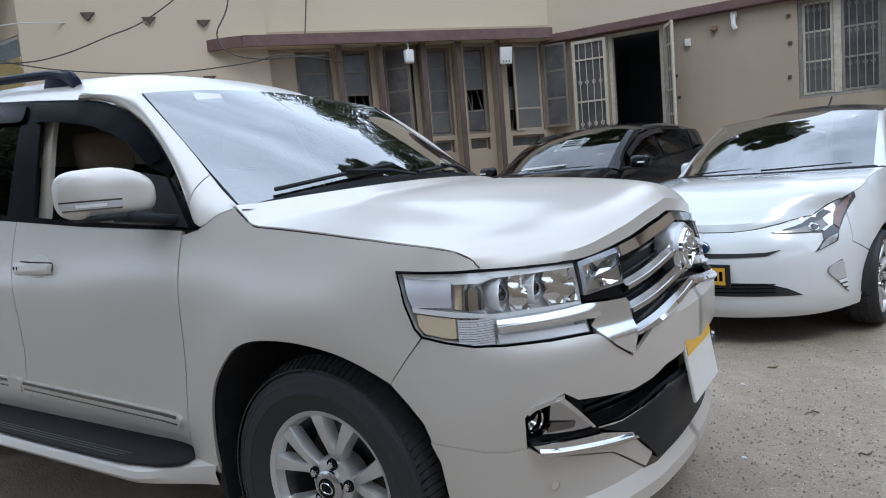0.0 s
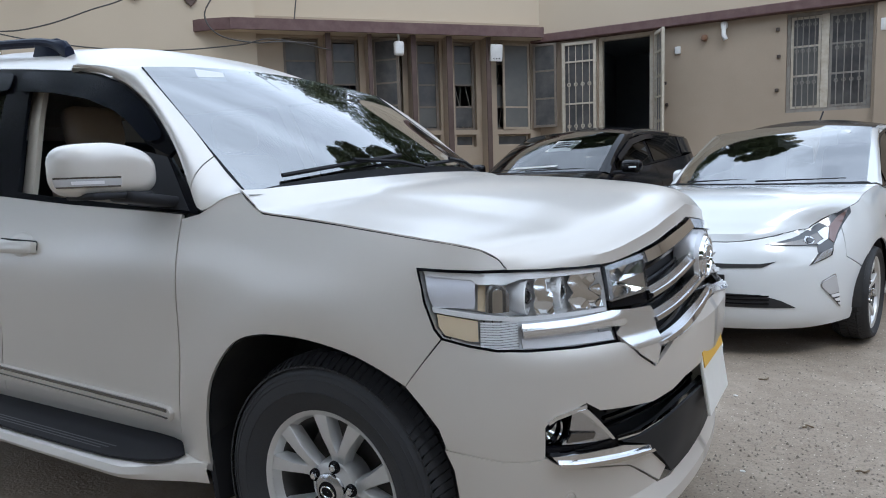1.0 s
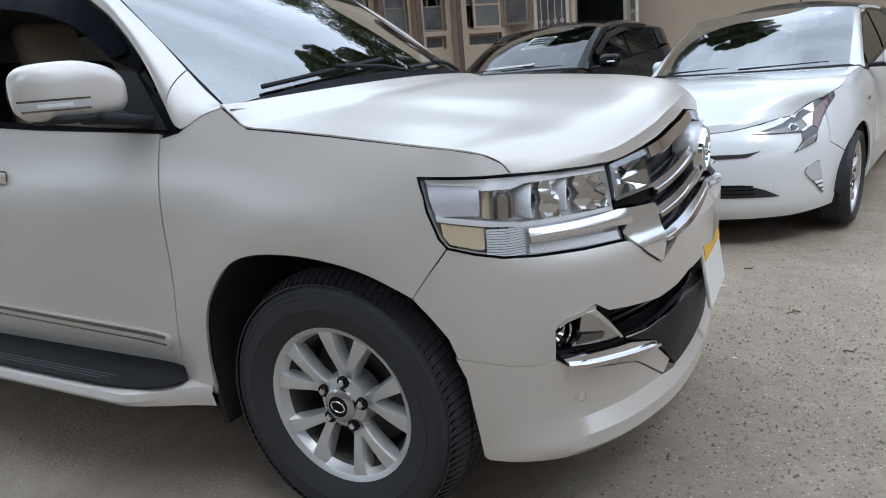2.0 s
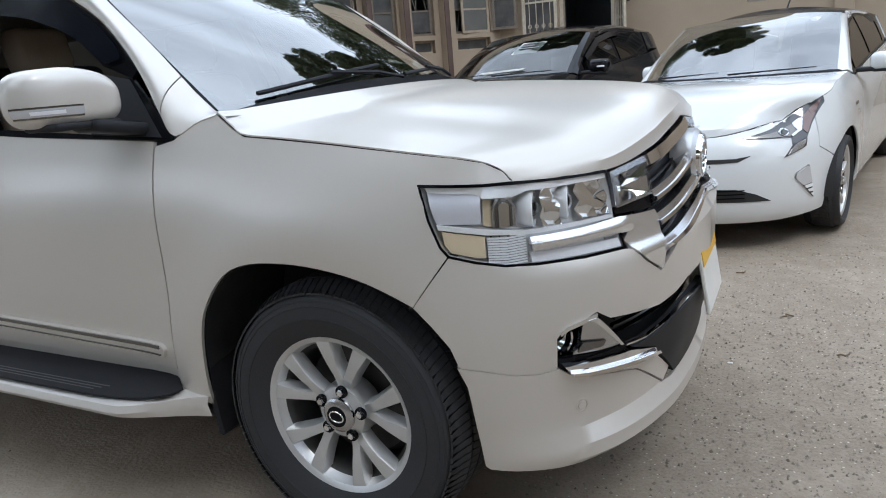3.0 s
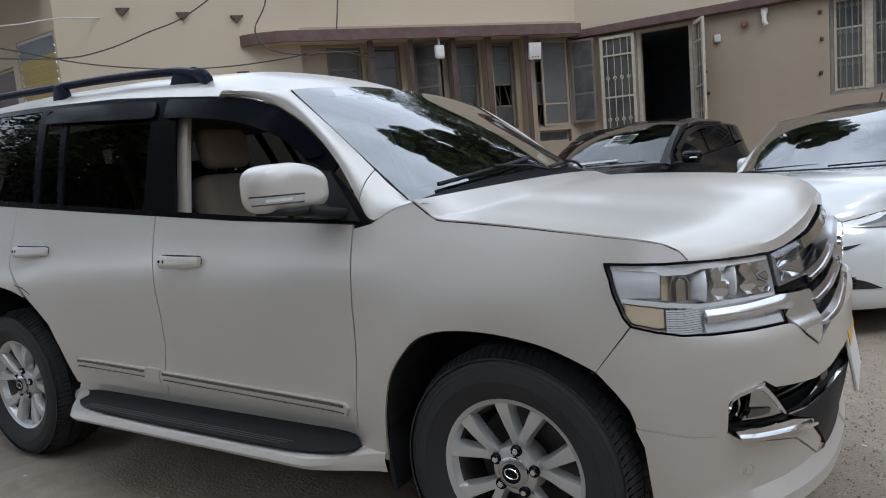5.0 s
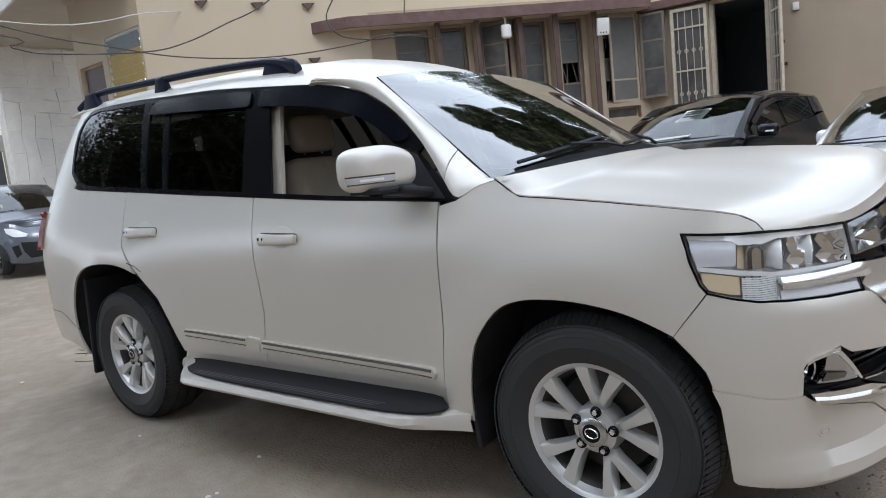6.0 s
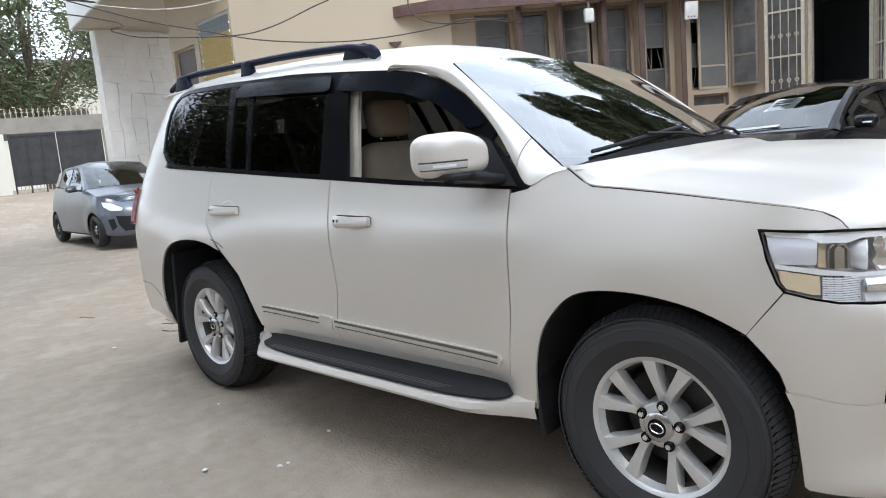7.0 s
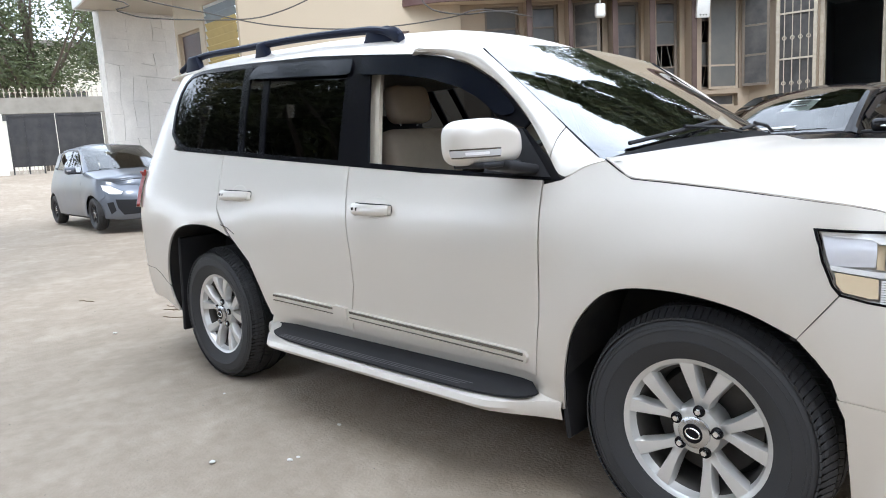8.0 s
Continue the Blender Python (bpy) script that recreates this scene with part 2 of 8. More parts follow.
def arc(cx, cz, r, a0, a1, n=14, rz=None):
    rz = rz or r
    return [(cx + r * math.cos(radians(a0 + (a1 - a0) * i / n)), cz + rz * math.sin(radians(a0 + (a1 - a0) * i / n))) for i in range(n + 1)]


def rounded(poly, r, n=4):
    out = []
    k = len(poly)
    for i in range(k):
        p, a, b = Vector(poly[i]), Vector(poly[i - 1]), Vector(poly[(i + 1) % k])
        da, db = (a - p), (b - p)
        ra = min(r, da.length * 0.45, db.length * 0.45)
        p0, p1 = p + da.normalized() * ra, p + db.normalized() * ra
        for j in range(n + 1):
            t = j / n
            out.append(tuple(p0 * (1 - t) ** 2 + p * 2 * t * (1 - t) + p1 * t * t))
    return out


def inset(poly, g):
    """The outline drawn in by g on all sides."""
    k = len(poly)
    area = sum(poly[i - 1][0] * poly[i][1] - poly[i][0] * poly[i - 1][1] for i in range(k))
    sgn = 1 if area > 0 else -1
    out = []
    for i in range(k):
        p, a, b = Vector(poly[i]), Vector(poly[i - 1]), Vector(poly[(i + 1) % k])
        d0, d1 = (p - a), (b - p)
        if d0.length < 1e-7 or d1.length < 1e-7:
            out.append(tuple(p))
            continue
        d0.normalize(), d1.normalize()
        n0, n1 = Vector((-d0.y, d0.x)) * sgn, Vector((-d1.y, d1.x)) * sgn
        m = n0 + n1
        if m.length < 0.3:
            out.append(tuple(p + n0 * g))
            continue
        m.normalize()
        out.append(tuple(p + m * (g / max(m.dot(n0), 0.4))))
    return out


def sheet(poly, f, step=0.05, thick=0.012, gap=0.002, stepv=None):
    """A curved panel: the outline poly in (u, v), cut into a fine net and laid on the surface f(u, v)."""
    if gap:
        poly = inset(poly, gap)
    bm = bmesh.new()
    bm.faces.new([bm.verts.new((u, v, 0)) for u, v in poly])
    for axis, st in ((0, step), (1, stepv or step)):
        lo, hi = min(p[axis] for p in poly), max(p[axis] for p in poly)
        no = (1, 0, 0) if axis == 0 else (0, 1, 0)
        for i in range(math.floor(lo / st) + 1, math.ceil(hi / st)):
            bmesh.ops.bisect_plane(bm, geom=bm.verts[:] + bm.edges[:] + bm.faces[:], dist=1e-5,
                                   plane_co=(i * st, 0, 0) if axis == 0 else (0, i * st, 0), plane_no=no)
    bmesh.ops.triangulate(bm, faces=[x for x in bm.faces if len(x.verts) > 4])
    for v in bm.verts:
        v.co = f(v.co.x, v.co.y)
    if thick:
        thicken(bm, thick)
    return bm


HEART = Vector((-1.5, 0.0, 0.75))


def thicken(bm, thick, away=HEART):
    """Gives a skin its thickness, inwards from the side that looks away from the point."""
    bmesh.ops.recalc_face_normals(bm, faces=bm.faces[:])
    bm.normal_update()
    if sum(f.normal.dot(f.calc_center_median() - away) * f.calc_area() for f in bm.faces) < 0:
        bmesh.ops.reverse_faces(bm, faces=bm.faces[:])
    bm.normal_update()
    skin = bm.faces[:]
    edges = [e for e in bm.edges if len(e.link_faces) == 1]
    loops = [(e.link_faces[0], e) for e in edges]
    low = {v: bm.verts.new(v.co - v.normal * thick) for v in bm.verts[:]}
    for f in skin:
        bm.faces.new([low[v] for v in reversed(f.verts)])
    for f, e in loops:
        a, b = e.verts
        vs = list(f.verts)
        if vs[(vs.index(a) + 1) % len(vs)] is not b:
            a, b = b, a
        bm.faces.new((b, a, low[a], low[b]))


def coons(c0, c1, d0, d1, nu=24, nv=16, lift=None, thick=0.0):
    """A net between four edge curves: c0, c1 run in u at v=0 and v=1; d0, d1 run in v at u=0 and u=1."""
    bm = bmesh.new()

    def on(c, t):
        k = min(max(t, 0.0), 1.0) * (len(c) - 1)
        i = min(int(k), len(c) - 2)
        return Vector(c[i]).lerp(Vector(c[i + 1]), k - i)
    rows = []
    for i in range(nu + 1):
        u = i / nu
        row = []
        for j in range(nv + 1):
            v = j / nv
            p = on(c0, u) * (1 - v) + on(c1, u) * v + on(d0, v) * (1 - u) + on(d1, v) * u
            p -= on(c0, 0) * (1 - u) * (1 - v) + on(c0, 1) * u * (1 - v) + on(c1, 0) * (1 - u) * v + on(c1, 1) * u * v
            if lift:
                p = p + Vector(lift(u, v))
            row.append(bm.verts.new(p))
        rows.append(row)
    for i in range(nu):
        for j in range(nv):
            bm.faces.new((rows[i][j], rows[i + 1][j], rows[i + 1][j + 1], rows[i][j + 1]))
    if thick:
        thicken(bm, thick)
    return bm


class Shell:
    """The skin of a car's right side: s runs along its plan outline from the tail's middle to the nose's, z up."""

    def __init__(self, plan, side, nose, rake, arches, flare=0.018, half=0.975, turn=(0.25, 0.55)):
        self.curve = spline(plan, 24)
        self.len = [0.0]
        for p, q in zip(self.curve, self.curve[1:]):
            self.len.append(self.len[-1] + math.dist(p, q))
        k0 = min(range(len(self.curve)), key=lambda i: abs(self.curve[i][0] + 1.5) + (self.curve[i][1] > -half * 0.9) * 9)
        self.s0 = self.len[k0] - self.curve[k0][0]
        self.smin, self.smax = -self.s0, self.len[-1] - self.s0
        self.side, self.nose, self.rake, self.arches, self.flare, self.half, self.turn = side, nose, rake, arches, flare, half, turn

    def at(self, s, z, out=0.0):
        L, C = self.len, self.curve
        q = min(max(s + self.s0, 0), L[-1] - 1e-6)
        lo, hi = 0, len(L) - 1
        while hi - lo > 1:
            m = (lo + hi) // 2
            if L[m] <= q:
                lo = m
            else:
                hi = m
        t = (q - L[lo]) / (L[hi] - L[lo])
        x, y = C[lo][0] + (C[hi][0] - C[lo][0]) * t, C[lo][1] + (C[hi][1] - C[lo][1]) * t
        i0, i1 = max(lo - 10, 0), min(hi + 10, len(C) - 1)
        ta = (C[hi][0] - C[i0][0], C[hi][1] - C[i0][1])
        tb = (C[i1][0] - C[lo][0], C[i1][1] - C[lo][1])
        dx, dy = ta[0] * (1 - t) + tb[0] * t, ta[1] * (1 - t) + tb[1] * t
        n = math.hypot(dx, dy)
        nx, ny = dy / n, -dx / n
        if hi == len(C) - 1:
            nx, ny = 1.0, 0.0
        if lo == 0:
            nx, ny = -1.0, 0.0
        w = smooth((s - self.turn[0]) / self.turn[1])
        d = lerp(self.side, z)
        if y < -self.half * 0.7:
            for cx, cz, r in self.arches:
                rr = math.hypot(x - cx, z - cz)
                d += self.flare * math.exp(-((rr - r - 0.06) / 0.10) ** 2)
        dn = lerp(self.nose, z) * w + out
        X = x + nx * dn + smooth((-3.0 - x) / 1.0) * lerp(self.rake, z)
        Y = (y + ny * dn) * (1 + (1 - w) * d / self.half)
        return Vector((X, min(Y, 0.0), z))

    def x_at(self, x, z, out=0.0):
        """The skin at a given x on the side."""
        return self.at(x, z, out)

    def f(self, out=0.0):
        return lambda s, z: self.at(s, z, out)


# ---- ground ----
def yard_concrete():
    """Worn dusty concrete: broad stains, mottling, grain and scattered dark and pale grit."""
    m = mat("dusty_concrete", (0.372, 0.310, 0.242), 0.92, var=0.7, scale=0.55, tint=(0.25, 0.20, 0.15), fine=0.6, fine_scale=9.0, bump=0.5, bump_scale=70)
    nt = m.node_tree
    b = nt.nodes["Principled BSDF"]
    last = b.inputs["Base Color"].links[0].from_socket
    tc = nt.nodes.new("ShaderNodeTexCoord")
    sx = nt.nodes.new("ShaderNodeSeparateXYZ")
    nt.links.new(tc.outputs["Object"], sx.inputs[0])
    zone = nt.nodes.new("ShaderNodeMapRange")
    zone.inputs["From Min"].default_value = -0.4
    zone.inputs["From Max"].default_value = 1.0
    zone.inputs["To Min"].default_value = 0.12
    nt.links.new(sx.outputs[0], zone.inputs["Value"])

    def worn(socket):
        mu = nt.nodes.new("ShaderNodeMath")
        mu.operation = "MULTIPLY"
        nt.links.new(socket, mu.inputs[0])
        nt.links.new(zone.outputs[0], mu.inputs[1])
        return mu.outputs[0]
    for scale, lo, hi, amount, col in ((95.0, 0.42, 0.68, 0.75, (0.20, 0.16, 0.12)), (2.3, 0.50, 0.72, 0.45, (0.50, 0.425, 0.335)), (26.0, 0.50, 0.72, 0.55, (0.23, 0.185, 0.14))):
        n = nt.nodes.new("ShaderNodeTexNoise")
        n.inputs["Scale"].default_value = scale
        n.inputs["Detail"].default_value = 6.0
        n.inputs["Roughness"].default_value = 0.65
        nt.links.new(tc.outputs["Object"], n.inputs["Vector"])
        r = nt.nodes.new("ShaderNodeMapRange")
        r.inputs["From Min"].default_value = lo
        r.inputs["From Max"].default_value = hi
        r.inputs["To Max"].default_value = amount
        nt.links.new(n.outputs["Fac"], r.inputs["Value"])
        mx = nt.nodes.new("ShaderNodeMixRGB")
        mx.inputs[2].default_value = (*col, 1)
        nt.links.new(worn(r.outputs[0]) if scale > 5 else r.outputs[0], mx.inputs[0])
        nt.links.new(last, mx.inputs[1])
        last = mx.outputs[0]
    for scale, size, col in ((34.0, 0.20, (0.10, 0.08, 0.06)), (52.0, 0.22, (0.60, 0.53, 0.43))):
        v = nt.nodes.new("ShaderNodeTexVoronoi")
        v.inputs["Scale"].default_value = scale
        nt.links.new(tc.outputs["Object"], v.inputs["Vector"])
        r = nt.nodes.new("ShaderNodeMapRange")
        r.inputs["From Min"].default_value = size
        r.inputs["From Max"].default_value = size * 0.5
        nt.links.new(v.outputs["Distance"], r.inputs["Value"])
        sp = nt.nodes.new("ShaderNodeSeparateColor")
        nt.links.new(v.outputs["Color"], sp.inputs[0])
        pick = nt.nodes.new("ShaderNodeMath")
        pick.operation = "GREATER_THAN"
        pick.inputs[1].default_value = 0.62
        nt.links.new(sp.outputs[0], pick.inputs[0])
        mul = nt.nodes.new("ShaderNodeMath")
        mul.operation = "MULTIPLY"
        nt.links.new(r.outputs[0], mul.inputs[0])
        nt.links.new(pick.outputs[0], mul.inputs[1])
        mx = nt.nodes.new("ShaderNodeMixRGB")
        mx.inputs[2].default_value = (*col, 1)
        nt.links.new(worn(mul.outputs[0]), mx.inputs[0])
        nt.links.new(last, mx.inputs[1])
        last = mx.outputs[0]
    nt.links.new(last, b.inputs["Base Color"])
    return m


CONCRETE = yard_concrete()
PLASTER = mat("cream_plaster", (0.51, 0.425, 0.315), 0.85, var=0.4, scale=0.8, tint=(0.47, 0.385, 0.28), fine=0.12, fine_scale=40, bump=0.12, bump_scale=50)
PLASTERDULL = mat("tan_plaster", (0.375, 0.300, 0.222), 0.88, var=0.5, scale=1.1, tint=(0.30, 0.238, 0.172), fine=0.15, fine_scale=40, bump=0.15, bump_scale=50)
FASCIA = mat("maroon_brown_paint", (0.105, 0.055, 0.052), 0.7, var=0.5, scale=6, tint=(0.19, 0.125, 0.105), bump=0.2, bump_scale=40)
FINPAINT = mat("brown_fin_paint", (0.072, 0.043, 0.036), 0.75, var=0.5, scale=5, tint=(0.13, 0.09, 0.07), bump=0.15)
FRAMEWOOD = mat("grey_brown_window_wood", (0.20, 0.165, 0.13), 0.7, var=0.5, scale=8, tint=(0.11, 0.085, 0.07), bump=0.2)
FRAMEPALE = mat("faded_cream_window_wood", (0.40, 0.33, 0.245), 0.75, var=0.5, scale=8, tint=(0.24, 0.19, 0.14), bump=0.2)
WINPANE = mat("dusty_window_pane", (0.045, 0.045, 0.047), 0.35, var=0.6, scale=3, tint=(0.16, 0.15, 0.135))
FROST = mat("frosted_window_pane", (0.105, 0.105, 0.098), 0.5, var=0.5, scale=4, tint=(0.16, 0.15, 0.13))
# room linings: the dimness of unlit rooms is put into this colour
UNLITROOM = mat("unlit_room", (0.10, 0.115, 0.13), 0.8, var=0.3, scale=3)
IRONWHITE = mat("worn_white_iron", (0.52, 0.47, 0.38), 0.6, var=0.6, scale=12, tint=(0.33, 0.26, 0.18), bump=0.15)
IRONGREY = mat("weathered_grey_iron", (0.27, 0.25, 0.22), 0.6, var=0.6, scale=12, tint=(0.16, 0.13, 0.10), bump=0.15)
IRONDARK = mat("dark_iron", (0.05, 0.042, 0.038), 0.6, 0.3, var=0.5, scale=14, tint=(0.11, 0.07, 0.05))
STONE = mat("pale_stone_cladding", (0.84, 0.81, 0.76), 0.8, var=0.45, scale=2.2, tint=(0.60, 0.57, 0.53), fine=0.2, fine_scale=25, bump=0.4, bump_scale=18, island=0.07)
MORTAR = mat("stone_mortar", (0.70, 0.67, 0.62), 0.95, var=0.4, scale=8)
GATEMETAL = mat("dark_gate_metal", (0.035, 0.035, 0.038), 0.55, 0.2, var=0.5, scale=3, tint=(0.085, 0.08, 0.075))
WALLGREY = mat("weathered_grey_wall", (0.30, 0.275, 0.235), 0.9, var=0.6, scale=2.0, tint=(0.17, 0.155, 0.13), bump=0.3)
WHITEWALL = mat("whitewashed_wall", (0.80, 0.77, 0.66), 0.85, var=0.25, scale=1.5, tint=(0.66, 0.6, 0.46), bump=0.15)
YELLOWBOARD = mat("yellow_board", (0.52, 0.40, 0.15), 0.6, var=0.4, scale=6, tint=(0.38, 0.28, 0.1))
BLUEBOARD = mat("blue_grey_board", (0.24, 0.28, 0.31), 0.6, var=0.4, scale=6)
DOORWOOD = mat("dark_brown_wood", (0.07, 0.035, 0.024), 0.55, var=0.5, scale=8, bump=0.15)
WHITEPLASTIC = mat("white_plastic", (0.72, 0.71, 0.68), 0.4, var=0.2, scale=15)
CABLE = mat("grey_cable", (0.06, 0.055, 0.05), 0.7)
CABLELIGHT = mat("pale_cable", (0.5, 0.48, 0.44), 0.6)


def ground_z(x, y):
    rise = 1.0 * smooth((-13.5 - x) / 12.0)
    bank = 0.05 * max(0.0, min(y, 12.0) - 1.8) * smooth((x + 9.0) / 4.0)
    return rise + bank


def ground_h(x, y):
    """The ground's height with its slight unevenness."""
    n = 0.010 * noise.noise(Vector((x * 0.6, y * 0.6, 0))) + 0.0015 * noise.noise(Vector((x * 2, y * 2, 4)))
    near = 1.0 - smooth((abs(x + 1.4) - 2.2) / 0.8) if abs(y) < 1.6 else 0.0
    return ground_z(x, y) + (n - 0.010) * (1 - 0.8 * near)


def axis_lines(lo, hi, fine, far):
    out = [lo + fine * i for i in range(int((hi - lo) / fine) + 1)]
    d = fine
    a, b = out[0], out[-1]
    while b < far or a > -far:
        d *= 1.6
        b, a = b + d, a - d
        out = [a] + out + [b]
    return out


def make_ground():
    xs, ys = axis_lines(-28, 8, 0.25, 900), axis_lines(-8, 12, 0.25, 900)
    verts, faces = [], []
    for y in ys:
        for x in xs:
            verts.append((x, y, ground_h(x, y)))
    w = len(xs)
    for j in range(len(ys) - 1):
        for i in range(w - 1):
            faces.append((j * w + i, j * w + i + 1, (j + 1) * w + i + 1, (j + 1) * w + i))
    me = bpy.data.meshes.new("ground")
    me.from_pydata(verts, [], faces)
    for p in me.polygons:
        p.use_smooth = True
    me.materials.append(CONCRETE)
    return tagged(new("ground", me), "dusty grey-tan concrete yard with grit and stains", "ground", kind="structure")


ground = make_ground()


# ---- the house: walls in plan, laid out along a line from p in the direction a (degrees) ----
def run(p, a, z=0.0):
    return pose(p[0], p[1], z, 0, 0, a)


def wall_mesh(x0, x1, z0, z1, thick, holes):
    """A wall from x0 to x1 whose face lies at y = 0 and whose body goes back in +y; holes are (x0, x1, z0, z1)."""
    xs = sorted({x0, x1, *[h[0] for h in holes], *[h[1] for h in holes]})
    zs = sorted({z0, z1, *[h[2] for h in holes], *[h[3] for h in holes]})
    bm = bmesh.new()

    def solid(i, j):
        if i < 0 or j < 0 or i >= len(xs) - 1 or j >= len(zs) - 1:
            return False
        cx, cz = (xs[i] + xs[i + 1]) / 2, (zs[j] + zs[j + 1]) / 2
        return not any(h[0] < cx < h[1] and h[2] < cz < h[3] for h in holes)

    def quad(*pts):
        bm.faces.new([bm.verts.new(p) for p in pts])
    for i in range(len(xs) - 1):
        for j in range(len(zs) - 1):
            if not solid(i, j):
                continue
            a, b, c, d = xs[i], xs[i + 1], zs[j], zs[j + 1]
            quad((a, 0, c), (b, 0, c), (b, 0, d), (a, 0, d))
            quad((a, thick, c), (a, thick, d), (b, thick, d), (b, thick, c))
            if not solid(i - 1, j):
                quad((a, 0, c), (a, 0, d), (a, thick, d), (a, thick, c))
            if not solid(i + 1, j):
                quad((b, 0, c), (b, thick, c), (b, thick, d), (b, 0, d))
            if not solid(i, j - 1):
                quad((a, 0, c), (a, thick, c), (b, thick, c), (b, 0, c))
            if not solid(i, j + 1):
                quad((a, 0, d), (b, 0, d), (b, thick, d), (a, thick, d))
    bmesh.ops.remove_doubles(bm, verts=bm.verts[:], dist=1e-4)
    return bm


def wall(name, label, m, bm, material, category="wall"):
    ob = new(name, finish(bm, name, material, 20))
    ob.matrix_world = m
    return tagged(ob, label, category, kind="structure")


ANG = 47.8                                 # the slanting window wall
W0 = (-7.384, 5.402)
MW = run(W0, ANG)                          # its face; local x runs to the right along it
MR = run((-4.15, 9.55), 0.0)               # the right-hand wall with the doorway
WIN_HEAD, SILL, LOW = 3.43, 1.93, 1.64
# windows in the slanting wall: (from, to)
BAYS = [(1.11, 1.68), (1.88, 2.33), (2.56, 3.06), (3.32, 3.72), (3.98, 4.38), (4.76, 5.42)]
holes_w = [(a, b, SILL, WIN_HEAD) for a, b in BAYS] + [(a + 0.02, b - 0.02, LOW, SILL - 0.08) for a, b in BAYS]
# wall_1's duller tan is partly its paint, partly canopy shade put into colour
wall("wall_1", "house wall in duller tan plaster holding canopy shade, with old windows", MW, wall_mesh(-2.8, 5.62, -0.2, 3.75, 0.3, holes_w), PLASTERDULL)
wall("wall_2", "cream plastered house wall with vents and hanging cables", MW @ pose(0, -0.12, 0), wall_mesh(-2.8, 0.70, -0.2, 4.85, 0.117, []), PLASTER)
wall("wall_3", "cream plastered upper storey wall set a little back", MW, wall_mesh(0.703, 5.62, 3.753, 4.85, 0.3, []), PLASTER)
DOOR_X = (1.59, 2.52)
holes_r = [(DOOR_X[0], DOOR_X[1], 0.55, 3.42), (4.50, 5.61, 1.95, 3.41), (5.92, 7.0, 1.93, 3.41)]
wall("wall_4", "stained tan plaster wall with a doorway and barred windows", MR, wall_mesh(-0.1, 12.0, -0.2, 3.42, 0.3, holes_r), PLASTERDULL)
wall("wall_5", "cream plastered upper wall above the brown band", MR, wall_mesh(-0.1, 12.0, 3.57, 4.85, 0.3, []), PLASTER)
wall("wall_6", "cream plastered wall with a boarded window and a brown door", run((-11.75, 3.47), -3.0),
     wall_mesh(0.0, 2.48, -0.2, 5.4, 0.3, [(0.10, 1.0, 0.4, 3.50), (1.18, 2.36, 2.35, 3.83)]), PLASTER)
# both walls are unseen; wall_14 is added to cut low light on the fronts
for nm, args, mtx in (("wall_7", (0.0, 9.0, -0.2, 5.4, 0.3, []), run((7.85, 9.55), -90)), ("wall_14", (9.003, 21.5, -0.2, 3.2, 0.3, []), run((7.85, 9.55), -90))):
    wall(nm, "unseen plain plastered wall added to close the yard", mtx, wall_mesh(*args), PLASTERDULL)


def band(name, m, pts, z0, z1, depth_pts=None):
    """A slab with the plan outline pts, from z0 to z1."""
    bm = bmesh.new()
    lo = [bm.verts.new((x, y, z0)) for x, y in pts]
    hi = [bm.verts.new((x, y, z1)) for x, y in pts]
    bm.faces.new(lo[::-1])
    bm.faces.new(hi)
    for i in range(len(pts)):
        j = (i + 1) % len(pts)
        bm.faces.new((lo[i], lo[j], hi[j], hi[i]))
    bmesh.ops.bevel(bm, geom=[e for e in bm.edges if abs(e.verts[0].co.z - e.verts[1].co.z) < 1e-6], offset=0.012, segments=1, affect="EDGES")
    return bm


# canopy over the windows: a thin slab with a brown front edge
can_pts = [(-0.24, 0.0), (-0.22, -0.12), (-0.02, -0.28), (0.36, -0.43), (0.8, -0.45), (5.47, -0.45), (5.62, 0.0)]
canopy = thing("canopy", "concrete window canopy with a maroon-brown painted edge", "canopy", kind="structure")
canopy.matrix_world = MW
part("slab", band("slab", MW, [(x, y + 0.03 if y < -0.05 else y - 0.002) for x, y in can_pts], 3.47, 3.62), PLASTER, canopy)
edge = bmesh.new()
front = spline([(*p,) for p in can_pts[:-1]], 5)
for z0, z1, push in ((3.455, 3.625, 0.0),):
    prev = None
    for i, (x, y) in enumerate(front):
        q = [edge.verts.new((x, y - push, z0)), edge.verts.new((x, y - push, z1)), edge.verts.new((x + 0.01, y + 0.05, z1)), edge.verts.new((x + 0.01, y + 0.05, z0))]
        if prev:
            for k in range(4):
                edge.faces.new((prev[k], prev[(k + 1) % 4], q[(k + 1) % 4], q[k]))
        prev = q
part("edge", edge, FASCIA, canopy, "peeling maroon-brown edge")
band_r = part("band", box(-0.02, -0.13, 3.423, 12.0, 0.28, 3.567, 0.012), FASCIA)
band_r.matrix_world = MR
tagged(band_r, "maroon-brown painted concrete band along the wall", "trim", kind="structure")


# windows of the slanting wall
def pane_frame(w, h, t=0.045, d=0.05, bars=(), cross=()):
    """A frame w x h in the x-z plane with inner bars."""
    parts = [box(0, 0, 0, t, d, h), box(w - t, 0, 0, w, d, h), box(t, 0, 0, w - t, d, t), box(t, 0, h - t, w - t, d, h)]
    for z in bars:
        parts.append(box(t, 0.008, z - 0.014, w - t, d - 0.008, z + 0.014))
    for x in cross:
        parts.append(box(x - 0.014, 0.01, t, x + 0.014, d - 0.01, h - t))
    return joined(*parts)


